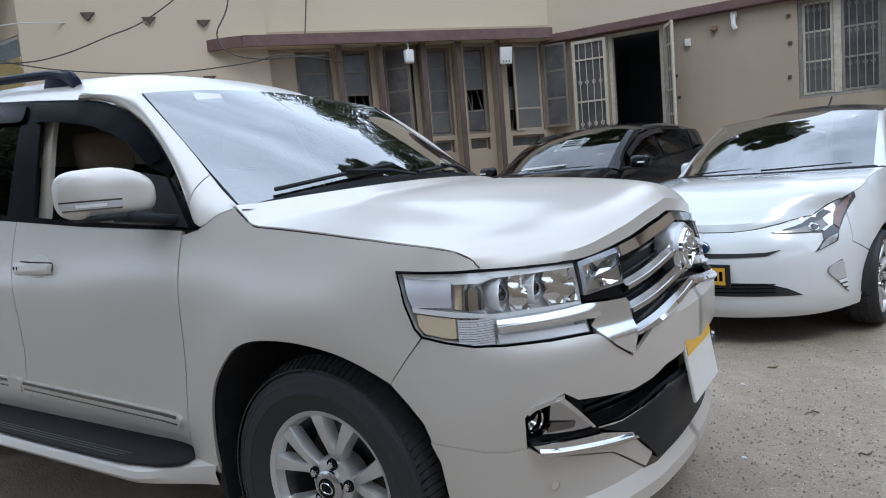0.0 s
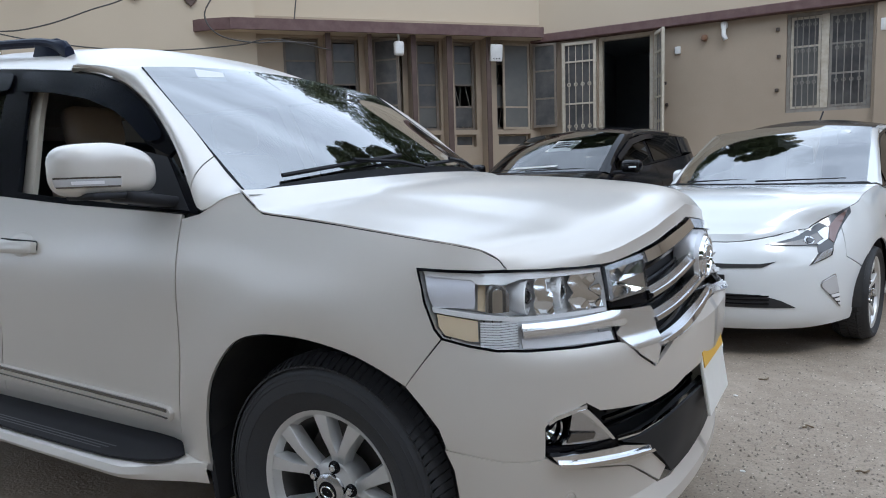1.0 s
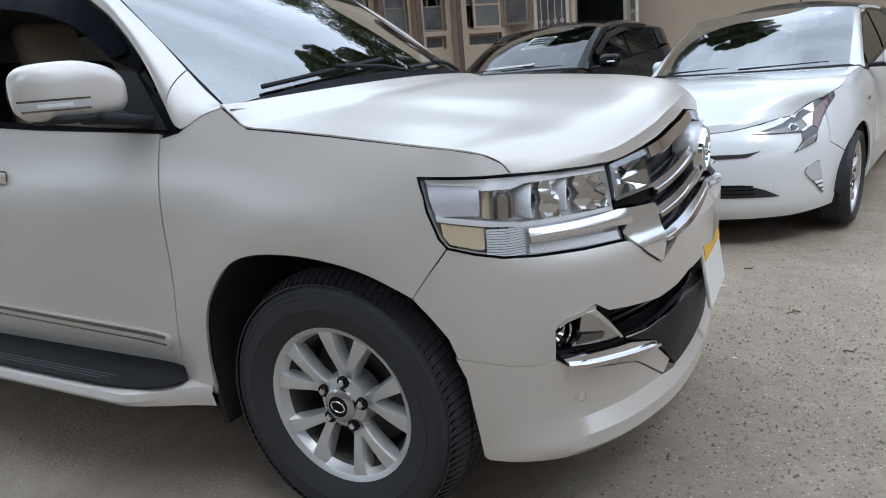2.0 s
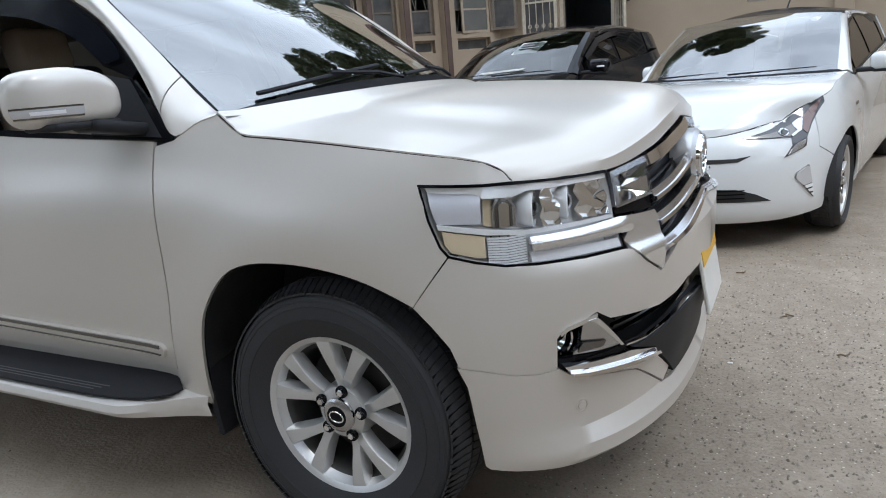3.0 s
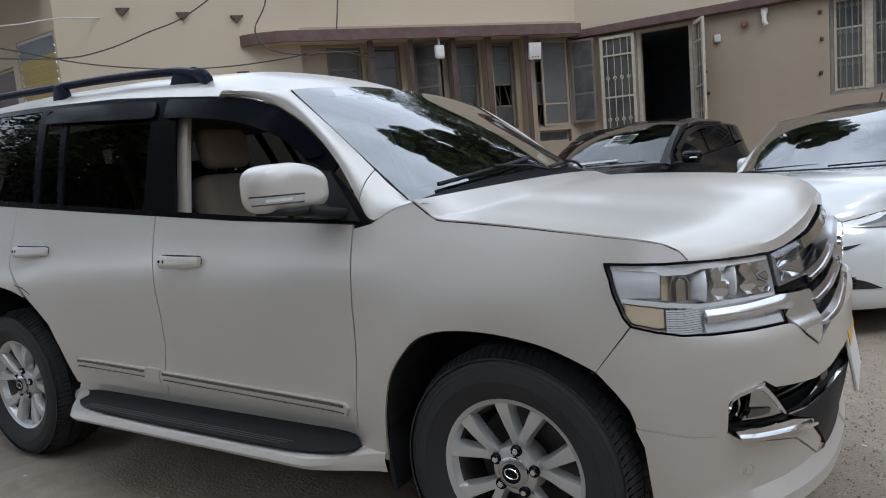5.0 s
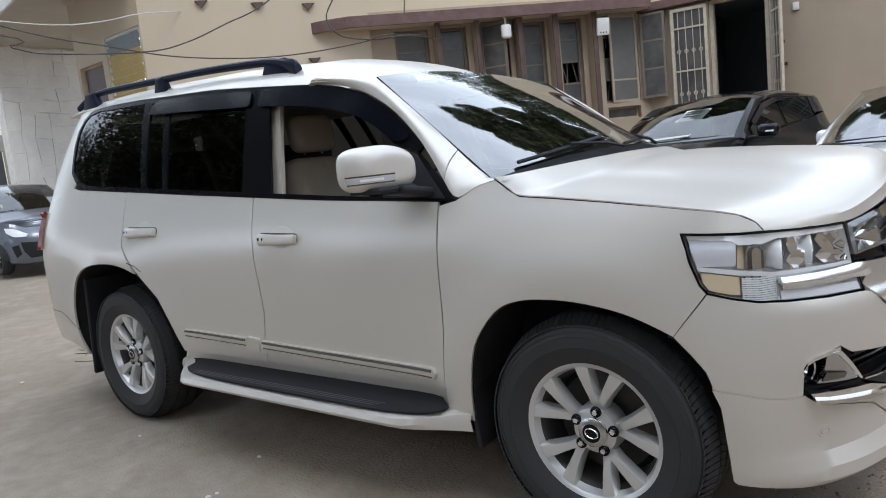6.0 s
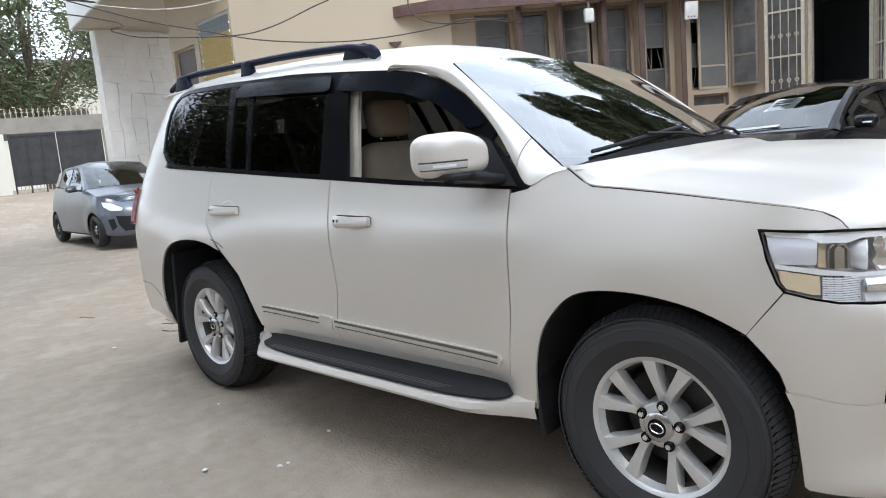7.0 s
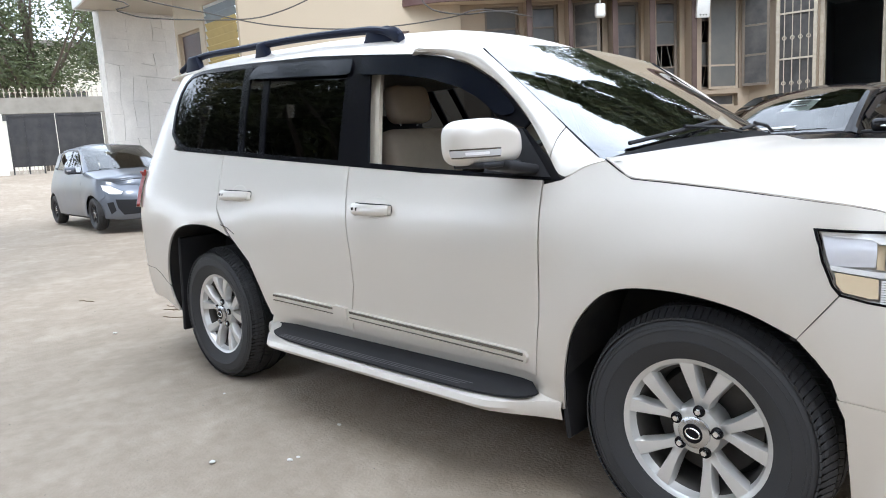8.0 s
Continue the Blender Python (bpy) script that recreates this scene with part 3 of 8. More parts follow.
def bay_window(i, a, b):
    w, h = b - a - 0.006, WIN_HEAD - SILL - 0.006
    win = thing("window_%d" % (i + 1), "old wooden window with dusty panes, partly broken", "window", kind="structure")
    win.matrix_world = MW @ pose(a + 0.003, 0.10, SILL + 0.003)
    bars = [h * 0.27, h * 0.52, h * 0.77]
    part("window_frame", pane_frame(w, h, bars=bars), FRAMEWOOD, win)
    levels = [0.045] + bars + [h - 0.045]
    for k, (z0, z1) in enumerate(zip(levels, levels[1:])):
        if (i, k) in ((1, 1), (2, 1), (4, 1), (5, 0), (5, 2)):
            continue
        part("pane", box(0.047, 0.02, z0 + 0.015, w - 0.047, 0.026, z1 - 0.015), FROST if (i + k) % 3 == 0 else WINPANE, win)
    if i == 2:
        leaf = part("open_leaf", moved(pane_frame(0.46, h, 0.04, 0.035, bars=[h * 0.27, h * 0.52, h * 0.77]), pose(0.0, -0.10, 0, 0, 0, -38)), FRAMEWOOD, win, "open casement leaf")
        part("pane", moved(box(0.04, 0.012, 0.04, 0.42, 0.018, h - 0.04), pose(0.0, -0.10, 0, 0, 0, -38)), WINPANE, leaf)
    if i == 5:
        leaf = part("open_leaf", moved(pane_frame(0.54, h, 0.04, 0.035, bars=[h * 0.26]), pose(0.11, -0.13, 0, 0, 0, 6)), FRAMEPALE, win, "casement leaf hanging open")
        for za, zb in ((0.042, h * 0.26 - 0.016), (h * 0.26 + 0.016, h - 0.042)):
            part("pane", moved(box(0.042, 0.012, za, 0.498, 0.018, zb), pose(0.11, -0.13, 0, 0, 0, 6)), FROST, leaf)
    low = SILL - 0.08 - LOW
    part("lower_frame", moved(pane_frame(w - 0.05, low - 0.006, 0.03, 0.04), pose(0.022, 0, LOW - SILL)), FRAMEPALE, win)
    part("lower_pane", box(0.05, 0.015, LOW - SILL + 0.03, w - 0.055, 0.02, LOW - SILL + low - 0.035), WINPANE, win)
    for k in range(3):
        x = 0.1 + (w - 0.2) * k / 2
        part("bar", tube([(x, 0.08, 0.05), (x + 0.05 * (-1) ** k, 0.08, h * 0.25), (x - 0.04, 0.08, h * 0.5), (x + 0.03 * (-1) ** k, 0.08, h * 0.7), (x, 0.08, h - 0.05)], 0.007, 6), IRONGREY, win)
    return win


for i, (a, b) in enumerate(BAYS):
    bay_window(i, a, b)
for a, b in ((1.75, 1.83), (2.43, 2.49), (3.15, 3.23), (3.765, 3.855), (4.47, 4.55)):
    fin = new("window_fin", finish(box(a, -0.27, 1.15, b, -0.003, 3.465, 0.006), "window_fin", PLASTERDULL, 20))
    fin.matrix_world = MW
    tagged(fin, "projecting plastered fin with a dark brown front edge", "wall fin", "fins between the windows", "structure")
    part("front_edge", box(a - 0.003, -0.29, 1.15, b + 0.003, -0.268, 3.465, 0.004), FINPAINT, fin, "flaking dark brown paint")
room_w = new("unlit_room_lining", finish(joined(box(0.3, 1.6, 0.2, 5.6, 1.7, 3.75), box(0.3, 0.31, 3.66, 5.6, 1.6, 3.74), box(0.3, 0.31, 0.2, 0.4, 1.6, 3.65), box(5.5, 0.31, 0.2, 5.6, 1.6, 3.65)), "unlit_room_lining", UNLITROOM, 20))
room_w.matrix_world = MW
tagged(room_w, "dark lining standing in for the unlit room behind the windows", "wall", kind="structure")

# triangular vents in the left wall
for s, z in ((-1.85, 4.02), (-1.01, 3.94), (-0.23, 3.88), (-0.23, 3.03)):
    bm = bmesh.new()
    v = [bm.verts.new(p) for p in ((-0.10, 0, 0.05), (0.10, 0, 0.05), (0, 0, -0.06))]
    v2 = [bm.verts.new((p.co.x * 0.9, -0.05, p.co.z)) for p in v]
    bm.faces.new(v), bm.faces.new(v2[::-1])
    for k in range(3):
        bm.faces.new((v[k], v[(k + 1) % 3], v2[(k + 1) % 3], v2[k]))
    vent = new("wall_vent", finish(bm, "wall_vent", FINPAINT, 20))
    vent.matrix_world = MW @ pose(s, -0.121, z)
    tagged(vent, "small dark triangular vent hood on the plaster", "vent", "triangular vents")


# a casement leaf folded back beside the doorway
shutter = thing("window_leaf", "open dark-brown casement leaf with dusty glass", "window leaf", kind="structure")
shutter.matrix_world = MR @ pose(0.46, -0.16, 1.95, 0, 0, 8)
part("leaf_frame", pane_frame(0.42, 1.45, 0.04, 0.035, bars=[0.5, 0.98]), FRAMEWOOD, shutter)
for za, zb in ((0.042, 0.484), (0.516, 0.964), (0.996, 1.408)):
    part("pane", box(0.042, 0.012, za, 0.378, 0.02, zb), WINPANE, shutter)


# doorway with its open grille leaves
def grille_leaf(w, h, thick=0.04):
    leaf = thing("grille_door", "worn white iron grille door standing open", "door", "leaves of the doorway")
    part("leaf_frame", pane_frame(w, h, 0.05, thick, bars=[h * 0.36, h * 0.62, h * 0.88]), IRONWHITE, leaf)
    part("lower_panel", box(0.05, 0.012, 0.05, w - 0.05, 0.026, h * 0.36 - 0.01), IRONWHITE, leaf)
    part("dusty_pane", box(0.05, 0.031, h * 0.36 + 0.012, w - 0.05, 0.036, h - 0.05), WINPANE, leaf)
    n = max(2, int(w / 0.11))
    for k in range(1, n):
        x = w * k / n
        part("bar", tube([(x, 0.02, h * 0.36), (x, 0.02, h - 0.05)], 0.008, 6), IRONWHITE, leaf)
        for z in (h * 0.48, h * 0.74):
            part("rosette", moved(revolve([(0.022, -0.006), (0.034, -0.006), (0.034, 0.006), (0.022, 0.006), (0.022, -0.006)], 10), pose(x, 0.02, z)), IRONWHITE, leaf)
    return leaf


gl1 = grille_leaf(0.60, 2.75)
gl1.matrix_world = MR @ pose(0.98, -0.10, 0.62, 0, 0, 3)
gl2 = grille_leaf(0.50, 2.75)
gl2.matrix_world = MR @ pose(2.54, -0.03, 0.62, 0, 0, -62)
dframe = part("door_1", pane_frame(DOOR_X[1] - DOOR_X[0] - 0.006, 2.86, 0.06, 0.12), IRONWHITE)
dframe.matrix_world = MR @ pose(DOOR_X[0] + 0.003, 0.05, 0.555)
tagged(dframe, "open doorway with a worn cream frame", "door", kind="structure")
droom = part("dark_hall", joined(box(1.2, 2.4, 0.0, 3.4, 2.5, 3.42), box(1.1, 0.31, 0.0, 1.2, 2.5, 3.42), box(3.4, 0.31, 0.0, 3.5, 2.5, 3.42), box(1.1, 0.31, 3.43, 3.5, 2.5, 3.5), box(1.1, 0.31, 0.4, 3.5, 2.5, 0.5)), UNLITROOM)
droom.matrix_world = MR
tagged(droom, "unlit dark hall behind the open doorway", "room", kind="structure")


def barred_window(name, x0, x1, z0, z1):
    w, h = x1 - x0 - 0.006, z1 - z0 - 0.006
    win = thing(name, "two-leaf window with cream frame and ornamental iron bars", "window", kind="structure")
    win.matrix_world = MR @ pose(x0 + 0.003, 0.06, z0 + 0.003)
    mid = w * 0.46
    part("window_frame", pane_frame(w, h, 0.05, 0.08, cross=()), IRONGREY, win)
    part("mullion", box(mid - 0.05, -0.01, 0.05, mid + 0.05, 0.08, h - 0.05), IRONWHITE, win)
    for a, b, side in ((0.055, mid - 0.055, 0), (mid + 0.055, w - 0.055, 1)):
        leaf = part("casement", moved(pane_frame(b - a, h - 0.11, 0.035, 0.03, bars=[(h - 0.11) * 0.36, (h - 0.11) * 0.68]), pose(a, 0.01, 0.055)), IRONWHITE if side == 0 else IRONGREY, win)
        for k in range(3):
            za, zb = [(0.055 + (h - 0.11) * u + 0.010, 0.055 + (h - 0.11) * v - 0.010) for u, v in ((0.02, 0.36), (0.36, 0.68), (0.68, 0.98))][k]
            part("pane", box(a + 0.036, 0.024, za, b - 0.036, 0.03, zb), FROST if side == 0 and k < 2 else WINPANE, leaf)
        n = 5
        for k in range(1, n):
            x = a + (b - a) * k / n
            part("bar", tube([(x, -0.005, 0.06), (x, -0.005, h - 0.06)], 0.007, 6), IRONGREY, win)
            for z in (h * 0.3, h * 0.62, h * 0.88):
                part("rosette", moved(revolve([(0.02, -0.004), (0.03, -0.004), (0.03, 0.004), (0.02, 0.004), (0.02, -0.004)], 8), pose(x, -0.012, z)), IRONGREY, win)
    return win


for xa in (4.3, 5.8):
    lining = part("unlit_room", joined(box(xa, 1.4, 1.6, xa + 1.4, 1.5, 3.5), box(xa, 0.303, 1.5, xa + 1.4, 1.5, 1.6), box(xa, 0.303, 3.43, xa + 1.4, 1.4, 3.5), box(xa, 0.303, 1.6, xa + 0.06, 1.4, 3.43), box(xa + 1.34, 0.303, 1.6, xa + 1.4, 1.4, 3.43)), UNLITROOM)
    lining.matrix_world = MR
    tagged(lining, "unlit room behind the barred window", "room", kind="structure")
barred_window("window_7", 4.50, 5.61, 1.95, 3.41)
barred_window("window_8", 5.92, 7.0, 1.93, 3.41)


# ---- the large white estate car in front ----
# x forward from the front axle, y to the car's left, z up
A_F, A_R = (0.0, 0.385, 0.45), (-2.83, 0.39, 0.50)
suv_shell = Shell(
    plan=[(-4.02, 0.0), (-4.01, -0.45), (-3.95, -0.76), (-3.82, -0.92), (-3.55, -0.966), (-2.85, -0.975), (-1.9, -0.975), (-0.9, -0.975),
          (0.0, -0.975), (0.22, -0.972), (0.42, -0.943), (0.61, -0.845), (0.750, -0.67), (0.838, -0.43), (0.870, -0.2), (0.878, 0.0)],
    side=[(0.25, -0.07), (0.45, -0.02), (0.62, -0.005), (0.80, 0.0), (0.91, 0.003), (0.97, 0.0), (1.03, -0.010), (1.10, -0.027), (1.17, -0.05), (1.30, -0.098),
          (1.45, -0.150), (1.60, -0.207), (1.75, -0.275), (1.90, -0.36)],
    nose=[(0.18, -0.095), (0.25, -0.058), (0.285, -0.026), (0.325, -0.026), (0.362, -0.054), (0.42, -0.050), (0.55, -0.030), (0.68, 0.0), (0.80, 0.003), (0.84, -0.022), (1.0, -0.06), (1.12, -0.11), (1.25, -0.22)],
    rake=[(0.3, 0.06), (0.55, 0.0), (0.75, 0.0), (1.1, 0.02), (1.4, 0.08), (1.85, 0.24)],
    arches=[A_F, A_R], turn=(0.32, 0.55))
P = suv_shell.at
suv = thing("suv", "large pearl-white four-wheel-drive car with chrome grille and roof rails", "car", "parked cars")
SM = suv_shell.smax
TOPL = [(-3.6, 1.835), (-3.142, 1.832), (-2.836, 1.821), (-2.505, 1.801), (-2.1, 1.777), (-1.70, 1.736), (-1.279, 1.688), (-1.127, 1.658), (-0.979, 1.611), (-0.837, 1.537), (-0.733, 1.462), (-0.632, 1.37), (-0.517, 1.235), (-0.455, 1.165)]
HOOD = [(-0.30, 1.226), (-0.241, 1.189), (-0.197, 1.166), (-0.079, 1.155), (0.103, 1.136), (0.266, 1.116), (0.409, 1.096), (0.489, 1.079), (0.535, 1.057), (0.563, 1.030)]
SEAM = (0.306, 0.742)
# wheel openings, from the front foot over the top to the rear foot
ARCH_F = [(0.433, 0.29), (0.43, 0.40), (0.421, 0.53), (0.405, 0.59), (0.389, 0.64), (0.352, 0.69), SEAM, (0.235, 0.776), (0.155, 0.806), (0.04, 0.828), (-0.075, 0.837), (-0.19, 0.830), (-0.28, 0.796), (-0.356, 0.719), (-0.401, 0.641), (-0.43, 0.53), (-0.446, 0.42), (-0.452, 0.36)]
ARCH_R = [(-2.26, 0.47), (-2.325, 0.60), (-2.404, 0.731), (-2.552, 0.85), (-2.67, 0.895), (-2.80, 0.916), (-2.95, 0.918), (-3.087, 0.903), (-3.20, 0.868), (-3.284, 0.81), (-3.35, 0.70), (-3.378, 0.58), (-3.38, 0.45), (-3.36, 0.34)]


# fender
fa = spline(ARCH_F[6:], 3)
fender = HOOD[::-1] + [(-0.37, 1.212), (-0.43, 1.178), (-0.455, 1.165), (-0.528, 1.15), (-0.525, 0.93), (-0.53, 0.70), (-0.555, 0.49), (-0.56, 0.40), (-0.455, 0.355)] + fa[::-1] + [(0.402, 0.869), (0.361, 0.955), (0.339, 1.038), (0.41, 1.034), (0.49, 1.030)]
pair("fender", sheet(fender, suv_shell.f(), 0.045, gap=0.0012), PEARL, suv)
# dark strips added behind the panel gaps, which then read as dark lines
HL_LINE = [(s, z + 0.004) for s, z in HOOD] + [(s, z - 0.012) for s, z in HOOD[::-1]]
pair("hood_gap_strip", sheet(HL_LINE, suv_shell.f(-0.012), 0.05, 0.004, 0), UNDER, suv)
pair("door_gap_strip", sheet([(-0.51, 1.14), (-0.505, 0.93), (-0.51, 0.70), (-0.535, 0.48), (-0.58, 0.48), (-0.55, 0.70), (-0.548, 0.93), (-0.555, 1.14)], suv_shell.f(-0.016), 0.06, 0.004, 0), UNDER, suv)
pair("door_gap_strip", sheet([(-1.53, 0.85), (-1.527, 0.70), (-1.552, 0.59), (-1.567, 0.48), (-1.615, 0.48), (-1.60, 0.59), (-1.577, 0.70), (-1.58, 0.85), (-1.625, 1.20), (-1.575, 1.20)], suv_shell.f(-0.016), 0.06, 0.004, 0), UNDER, suv)
pair("bumper_gap_strip", sheet([(0.285, 0.735), (0.385, 0.88), (0.425, 0.87), (0.325, 0.73)], suv_shell.f(-0.013), 0.06, 0.004, 0), UNDER, suv)
# doors
fd = [(-0.532, 1.165), (-0.527, 0.93), (-0.532, 0.70), (-0.557, 0.47), (-1.59, 0.47), (-1.575, 0.59), (-1.55, 0.70), (-1.555, 0.85), (-1.60, 1.227), (-1.13, 1.195)]
pair("front_door", sheet(fd, suv_shell.f(), 0.06, gap=0.0019), PEARL, suv)
rd = [(-1.602, 1.227), (-1.557, 0.85), (-1.552, 0.70), (-1.577, 0.59), (-1.592, 0.47), (-2.24, 0.47)] + [(x + 0.012, z + 0.012) for x, z in ARCH_R[1:4]] + [(-2.70, 1.02), (-2.74, 1.307), (-2.16, 1.265)]
pair("rear_door", sheet(rd, suv_shell.f(), 0.06, gap=0.0019), PEARL, suv)
SB = suv_shell.smin
qp = [(-2.742, 1.307), (-2.702, 1.02), (-2.575, 0.868)] + spline(ARCH_R[4:], 3) + [(-3.62, 0.40), (SB, 0.44), (SB, 1.10), (-3.95, 1.22), (-3.42, 1.362), (-3.33, 1.347)]
pair("quarter_panel", sheet(qp, suv_shell.f(), 0.06), PEARL, suv)
pair("bumper_seam", sheet([(-3.345, 0.50), (-3.60, 0.60), (-4.3, 0.62), (-4.3, 0.617), (-3.60, 0.597), (-3.345, 0.497)], suv_shell.f(0.001), 0.06, 0.004, 0), UNDER, suv)
dp = [(-3.40, 1.361), (-3.95, 1.222), (-4.35, 1.30), (-4.25, 1.84), (-3.8, 1.848), (-3.34, 1.838), (-3.535, 1.822), (-3.612, 1.784), (-3.632, 1.711), (-3.597, 1.619), (-3.541, 1.527), (-3.503, 1.454), (-3.388, 1.386)]
pair("rear_pillar", sheet(dp, suv_shell.f(), 0.06), PEARL, suv)
tailgate = [(-4.2, 0.62), (SB, 0.62), (SB, 1.78), (-4.4, 1.78), (-4.35, 1.30), (-3.98, 1.20)]
whole("tailgate", sheet(tailgate, suv_shell.f(-0.02), 0.08, gap=0), PEARL, suv)
# front bumper, in one round the nose
bumper = [(SM, 0.833), (1.30, 0.828), (1.131, 0.800), (1.04, 0.748), (1.015, 0.736), (0.939, 0.782), (0.896, 0.820), (0.874, 0.825), (0.739, 0.827), (0.615, 0.830), (0.533, 0.834), (0.467, 0.847), (0.402, 0.865)] + ARCH_F[3:7][::-1] + [
    (0.400, 0.589), (0.467, 0.578), (0.547, 0.557), (0.605, 0.550), (0.655, 0.556), (0.650, 0.637), (0.668, 0.659), (0.762, 0.687), (0.806, 0.660), (1.02, 0.636), (1.12, 0.645), (1.20, 0.665), (SM, 0.67)]
whole("bumper", sheet(bumper, suv_shell.f(), 0.04, 0.012, 0.0006), PEARL, suv)
pair("bumper_backing", sheet([(0.405, 0.61), (0.47, 0.60), (0.56, 0.578), (0.65, 0.575), (0.66, 0.53), (0.60, 0.53), (0.47, 0.552), (0.412, 0.562)], suv_shell.f(-0.004), 0.05, 0.004, 0), PEARL, suv)
lip = [(0.400, 0.585), (0.467, 0.574), (0.547, 0.553), (0.605, 0.546), (0.661, 0.549), (0.69, 0.528), (0.74, 0.508), (0.895, 0.476), (0.955, 0.461), (0.999, 0.438), (1.127, 0.358), (1.20, 0.352), (SM, 0.36), (SM, 0.25), (0.9, 0.25), (0.657, 0.262), (0.50, 0.276), (0.445, 0.280), (0.433, 0.29), (0.43, 0.40), (0.421, 0.53)]
whole("lower_bumper", sheet(lip, suv_shell.f(), 0.04, 0.012, 0.0006), PEARL, suv)
# hood
hs = [P(s, z + 0.009, -0.002) for s, z in spline(HOOD, 8)]
nose_edge = [P(q, lerp([(0.563, 1.030), (0.71, 1.024), (0.88, 1.020), (1.06, 1.040), (1.30, 1.072), (SM, 1.096)], q)) for q in [0.563 + (SM - 0.563) * i / 24 for i in range(25)]]
front_r = nose_edge[::-1]
full_front = [Vector((p.x, -p.y, p.z)) for p in nose_edge] + front_r[1:]
hc = hs[0]
rear_edge = [Vector((-0.14 - 0.20 * (abs(t) ** 2.4), hc.y * -t, 1.262 - 0.035 * t * t)) for t in [1 - i / 12 for i in range(25)]]
right_e, left_e = hs, [Vector((p.x, -p.y, p.z)) for p in hs]
rear_edge[0], rear_edge[-1] = left_e[0], right_e[0]


def hood_lift(u, v):
    a = abs(2 * v - 1)
    crown = 0.050 * math.sin(math.pi * min(u * 0.72 + 0.02, 1)) * (1 - a ** 2.2) * (1 if u < 0.999 else 0)
    bulge = 0.009 * (1 - smooth((a - 0.52) / 0.14)) * smooth(u / 0.15) * (1 - smooth((u - 0.80) / 0.20))
    return (0, 0, crown + bulge)


part("hood", coons(left_e, right_e, rear_edge, full_front, 40, 44, hood_lift, 0.004), PEARL, suv)
# windscreen
wl0, wl1 = Vector((-0.36, -0.828, 1.222)), Vector((-0.952, -0.712, 1.672))
bot = [Vector((-0.17 - 0.19 * abs(t) ** 2.2, -0.828 * -t, 1.255 - 0.033 * t * t)) for t in [1 - i / 10 for i in range(21)]]
top = [Vector((-1.01 + 0.058 * t * t, -0.712 * -t, 1.722 - 0.050 * t * t)) for t in [1 - i / 10 for i in range(21)]]
sr = [wl0.lerp(wl1, i / 12) + Vector((0.5, -0.35, 0.8)) * 0.004 * math.sin(math.pi * i / 12) for i in range(13)]
sl = [Vector((p.x, -p.y, p.z)) for p in sr]
ws = part("windscreen", coons(sl, sr, bot, top, 20, 24, lambda u, v: Vector((0.55, 0, 0.83)) * 0.014 * math.sin(math.pi * u) * (1 - (2 * v - 1) ** 2)), SCREEN, suv, "sky-reflecting windscreen")
ws.visible_shadow = False
# roof, from the windscreen's top edge to the tail
xs_r = [-0.952 - (3.80 - 0.952) * i / 30 for i in range(31)]
re = [Vector((x, P(x, lin(TOPL, x)).y, lin(TOPL, x))) for x in xs_r]
re[0] = wl1
le = [Vector((p.x, -p.y, p.z)) for p in re]
back = [Vector((-3.80 + 0.03 * t * t, re[-1].y * -t, 1.83 - (1.83 - re[-1].z) * abs(t) ** 2.6)) for t in [1 - i / 10 for i in range(21)]]
def roof_lift(u, v):
    a = abs(2 * v - 1)
    return (0, 0, (0.040 * (1 - a ** 3) + 0.072 * (1 - a ** 9)) * smooth(u / 0.17 + 0.04) * (1 - 0.30 * u) * (1 - smooth((u - 0.93) / 0.07)) * (1 if u > 0 else 0))


part("roof", coons(le, re, top, back, 44, 40, roof_lift, 0.015), PEARL, suv)
# windscreen pillars
pil_uv = spline([(-0.30, 1.226), (-0.37, 1.209), (-0.43, 1.178), (-0.470, 1.185), (-0.517, 1.238), (-0.632, 1.373), (-0.733, 1.465), (-0.837, 1.540), (-0.979, 1.614), (-1.127, 1.661), (-1.279, 1.691)], 5)
pillar_o = [P(x, z, 0.003) for x, z in pil_uv]
glass_edge = [wl0.lerp(wl1, i / 30) + Vector((0.5, -0.35, 0.8)) * 0.004 * math.sin(math.pi * i / 30) for i in range(31)]
pillar_i = glass_edge + [glass_edge[-1].lerp(re[4], k / 6) + Vector((0, 0, 0.012 * math.sin(math.pi * k / 6))) for k in range(1, 7)]


def along(pts, t):
    """The point at the share t of a polyline's length."""
    L = [0.0]
    for p, q in zip(pts, pts[1:]):
        L.append(L[-1] + (q - p).length)
    d = min(max(t, 0.0), 1.0) * L[-1]
    i = next((k for k in range(len(L) - 1) if L[k + 1] >= d), len(L) - 2)
    return pts[i].lerp(pts[i + 1], (d - L[i]) / max(L[i + 1] - L[i], 1e-9))


def pillar_piece(t0, t1, n):
    bm = bmesh.new()
    rows = []
    for i in range(n + 1):
        t = t0 + (t1 - t0) * i / n
        a, b = along(pillar_o, t + 0.055 * math.sin(math.pi * min(t / 0.5, 1.0)) * (1 - t)), along(pillar_i, t)
        swell = 0.010 + 0.020 * smooth(t / 0.25)
        rows.append([bm.verts.new(a.lerp(b, k / 8) + Vector((0.30, -0.72, 0.52)) * swell * math.sin(math.pi * (k / 8) ** 0.8)) for k in range(9)])
    for p, q in zip(rows, rows[1:]):
        for k in range(8):
            bm.faces.new((p[k], p[k + 1], q[k + 1], q[k]))
    thicken(bm, 0.012)
    return bm


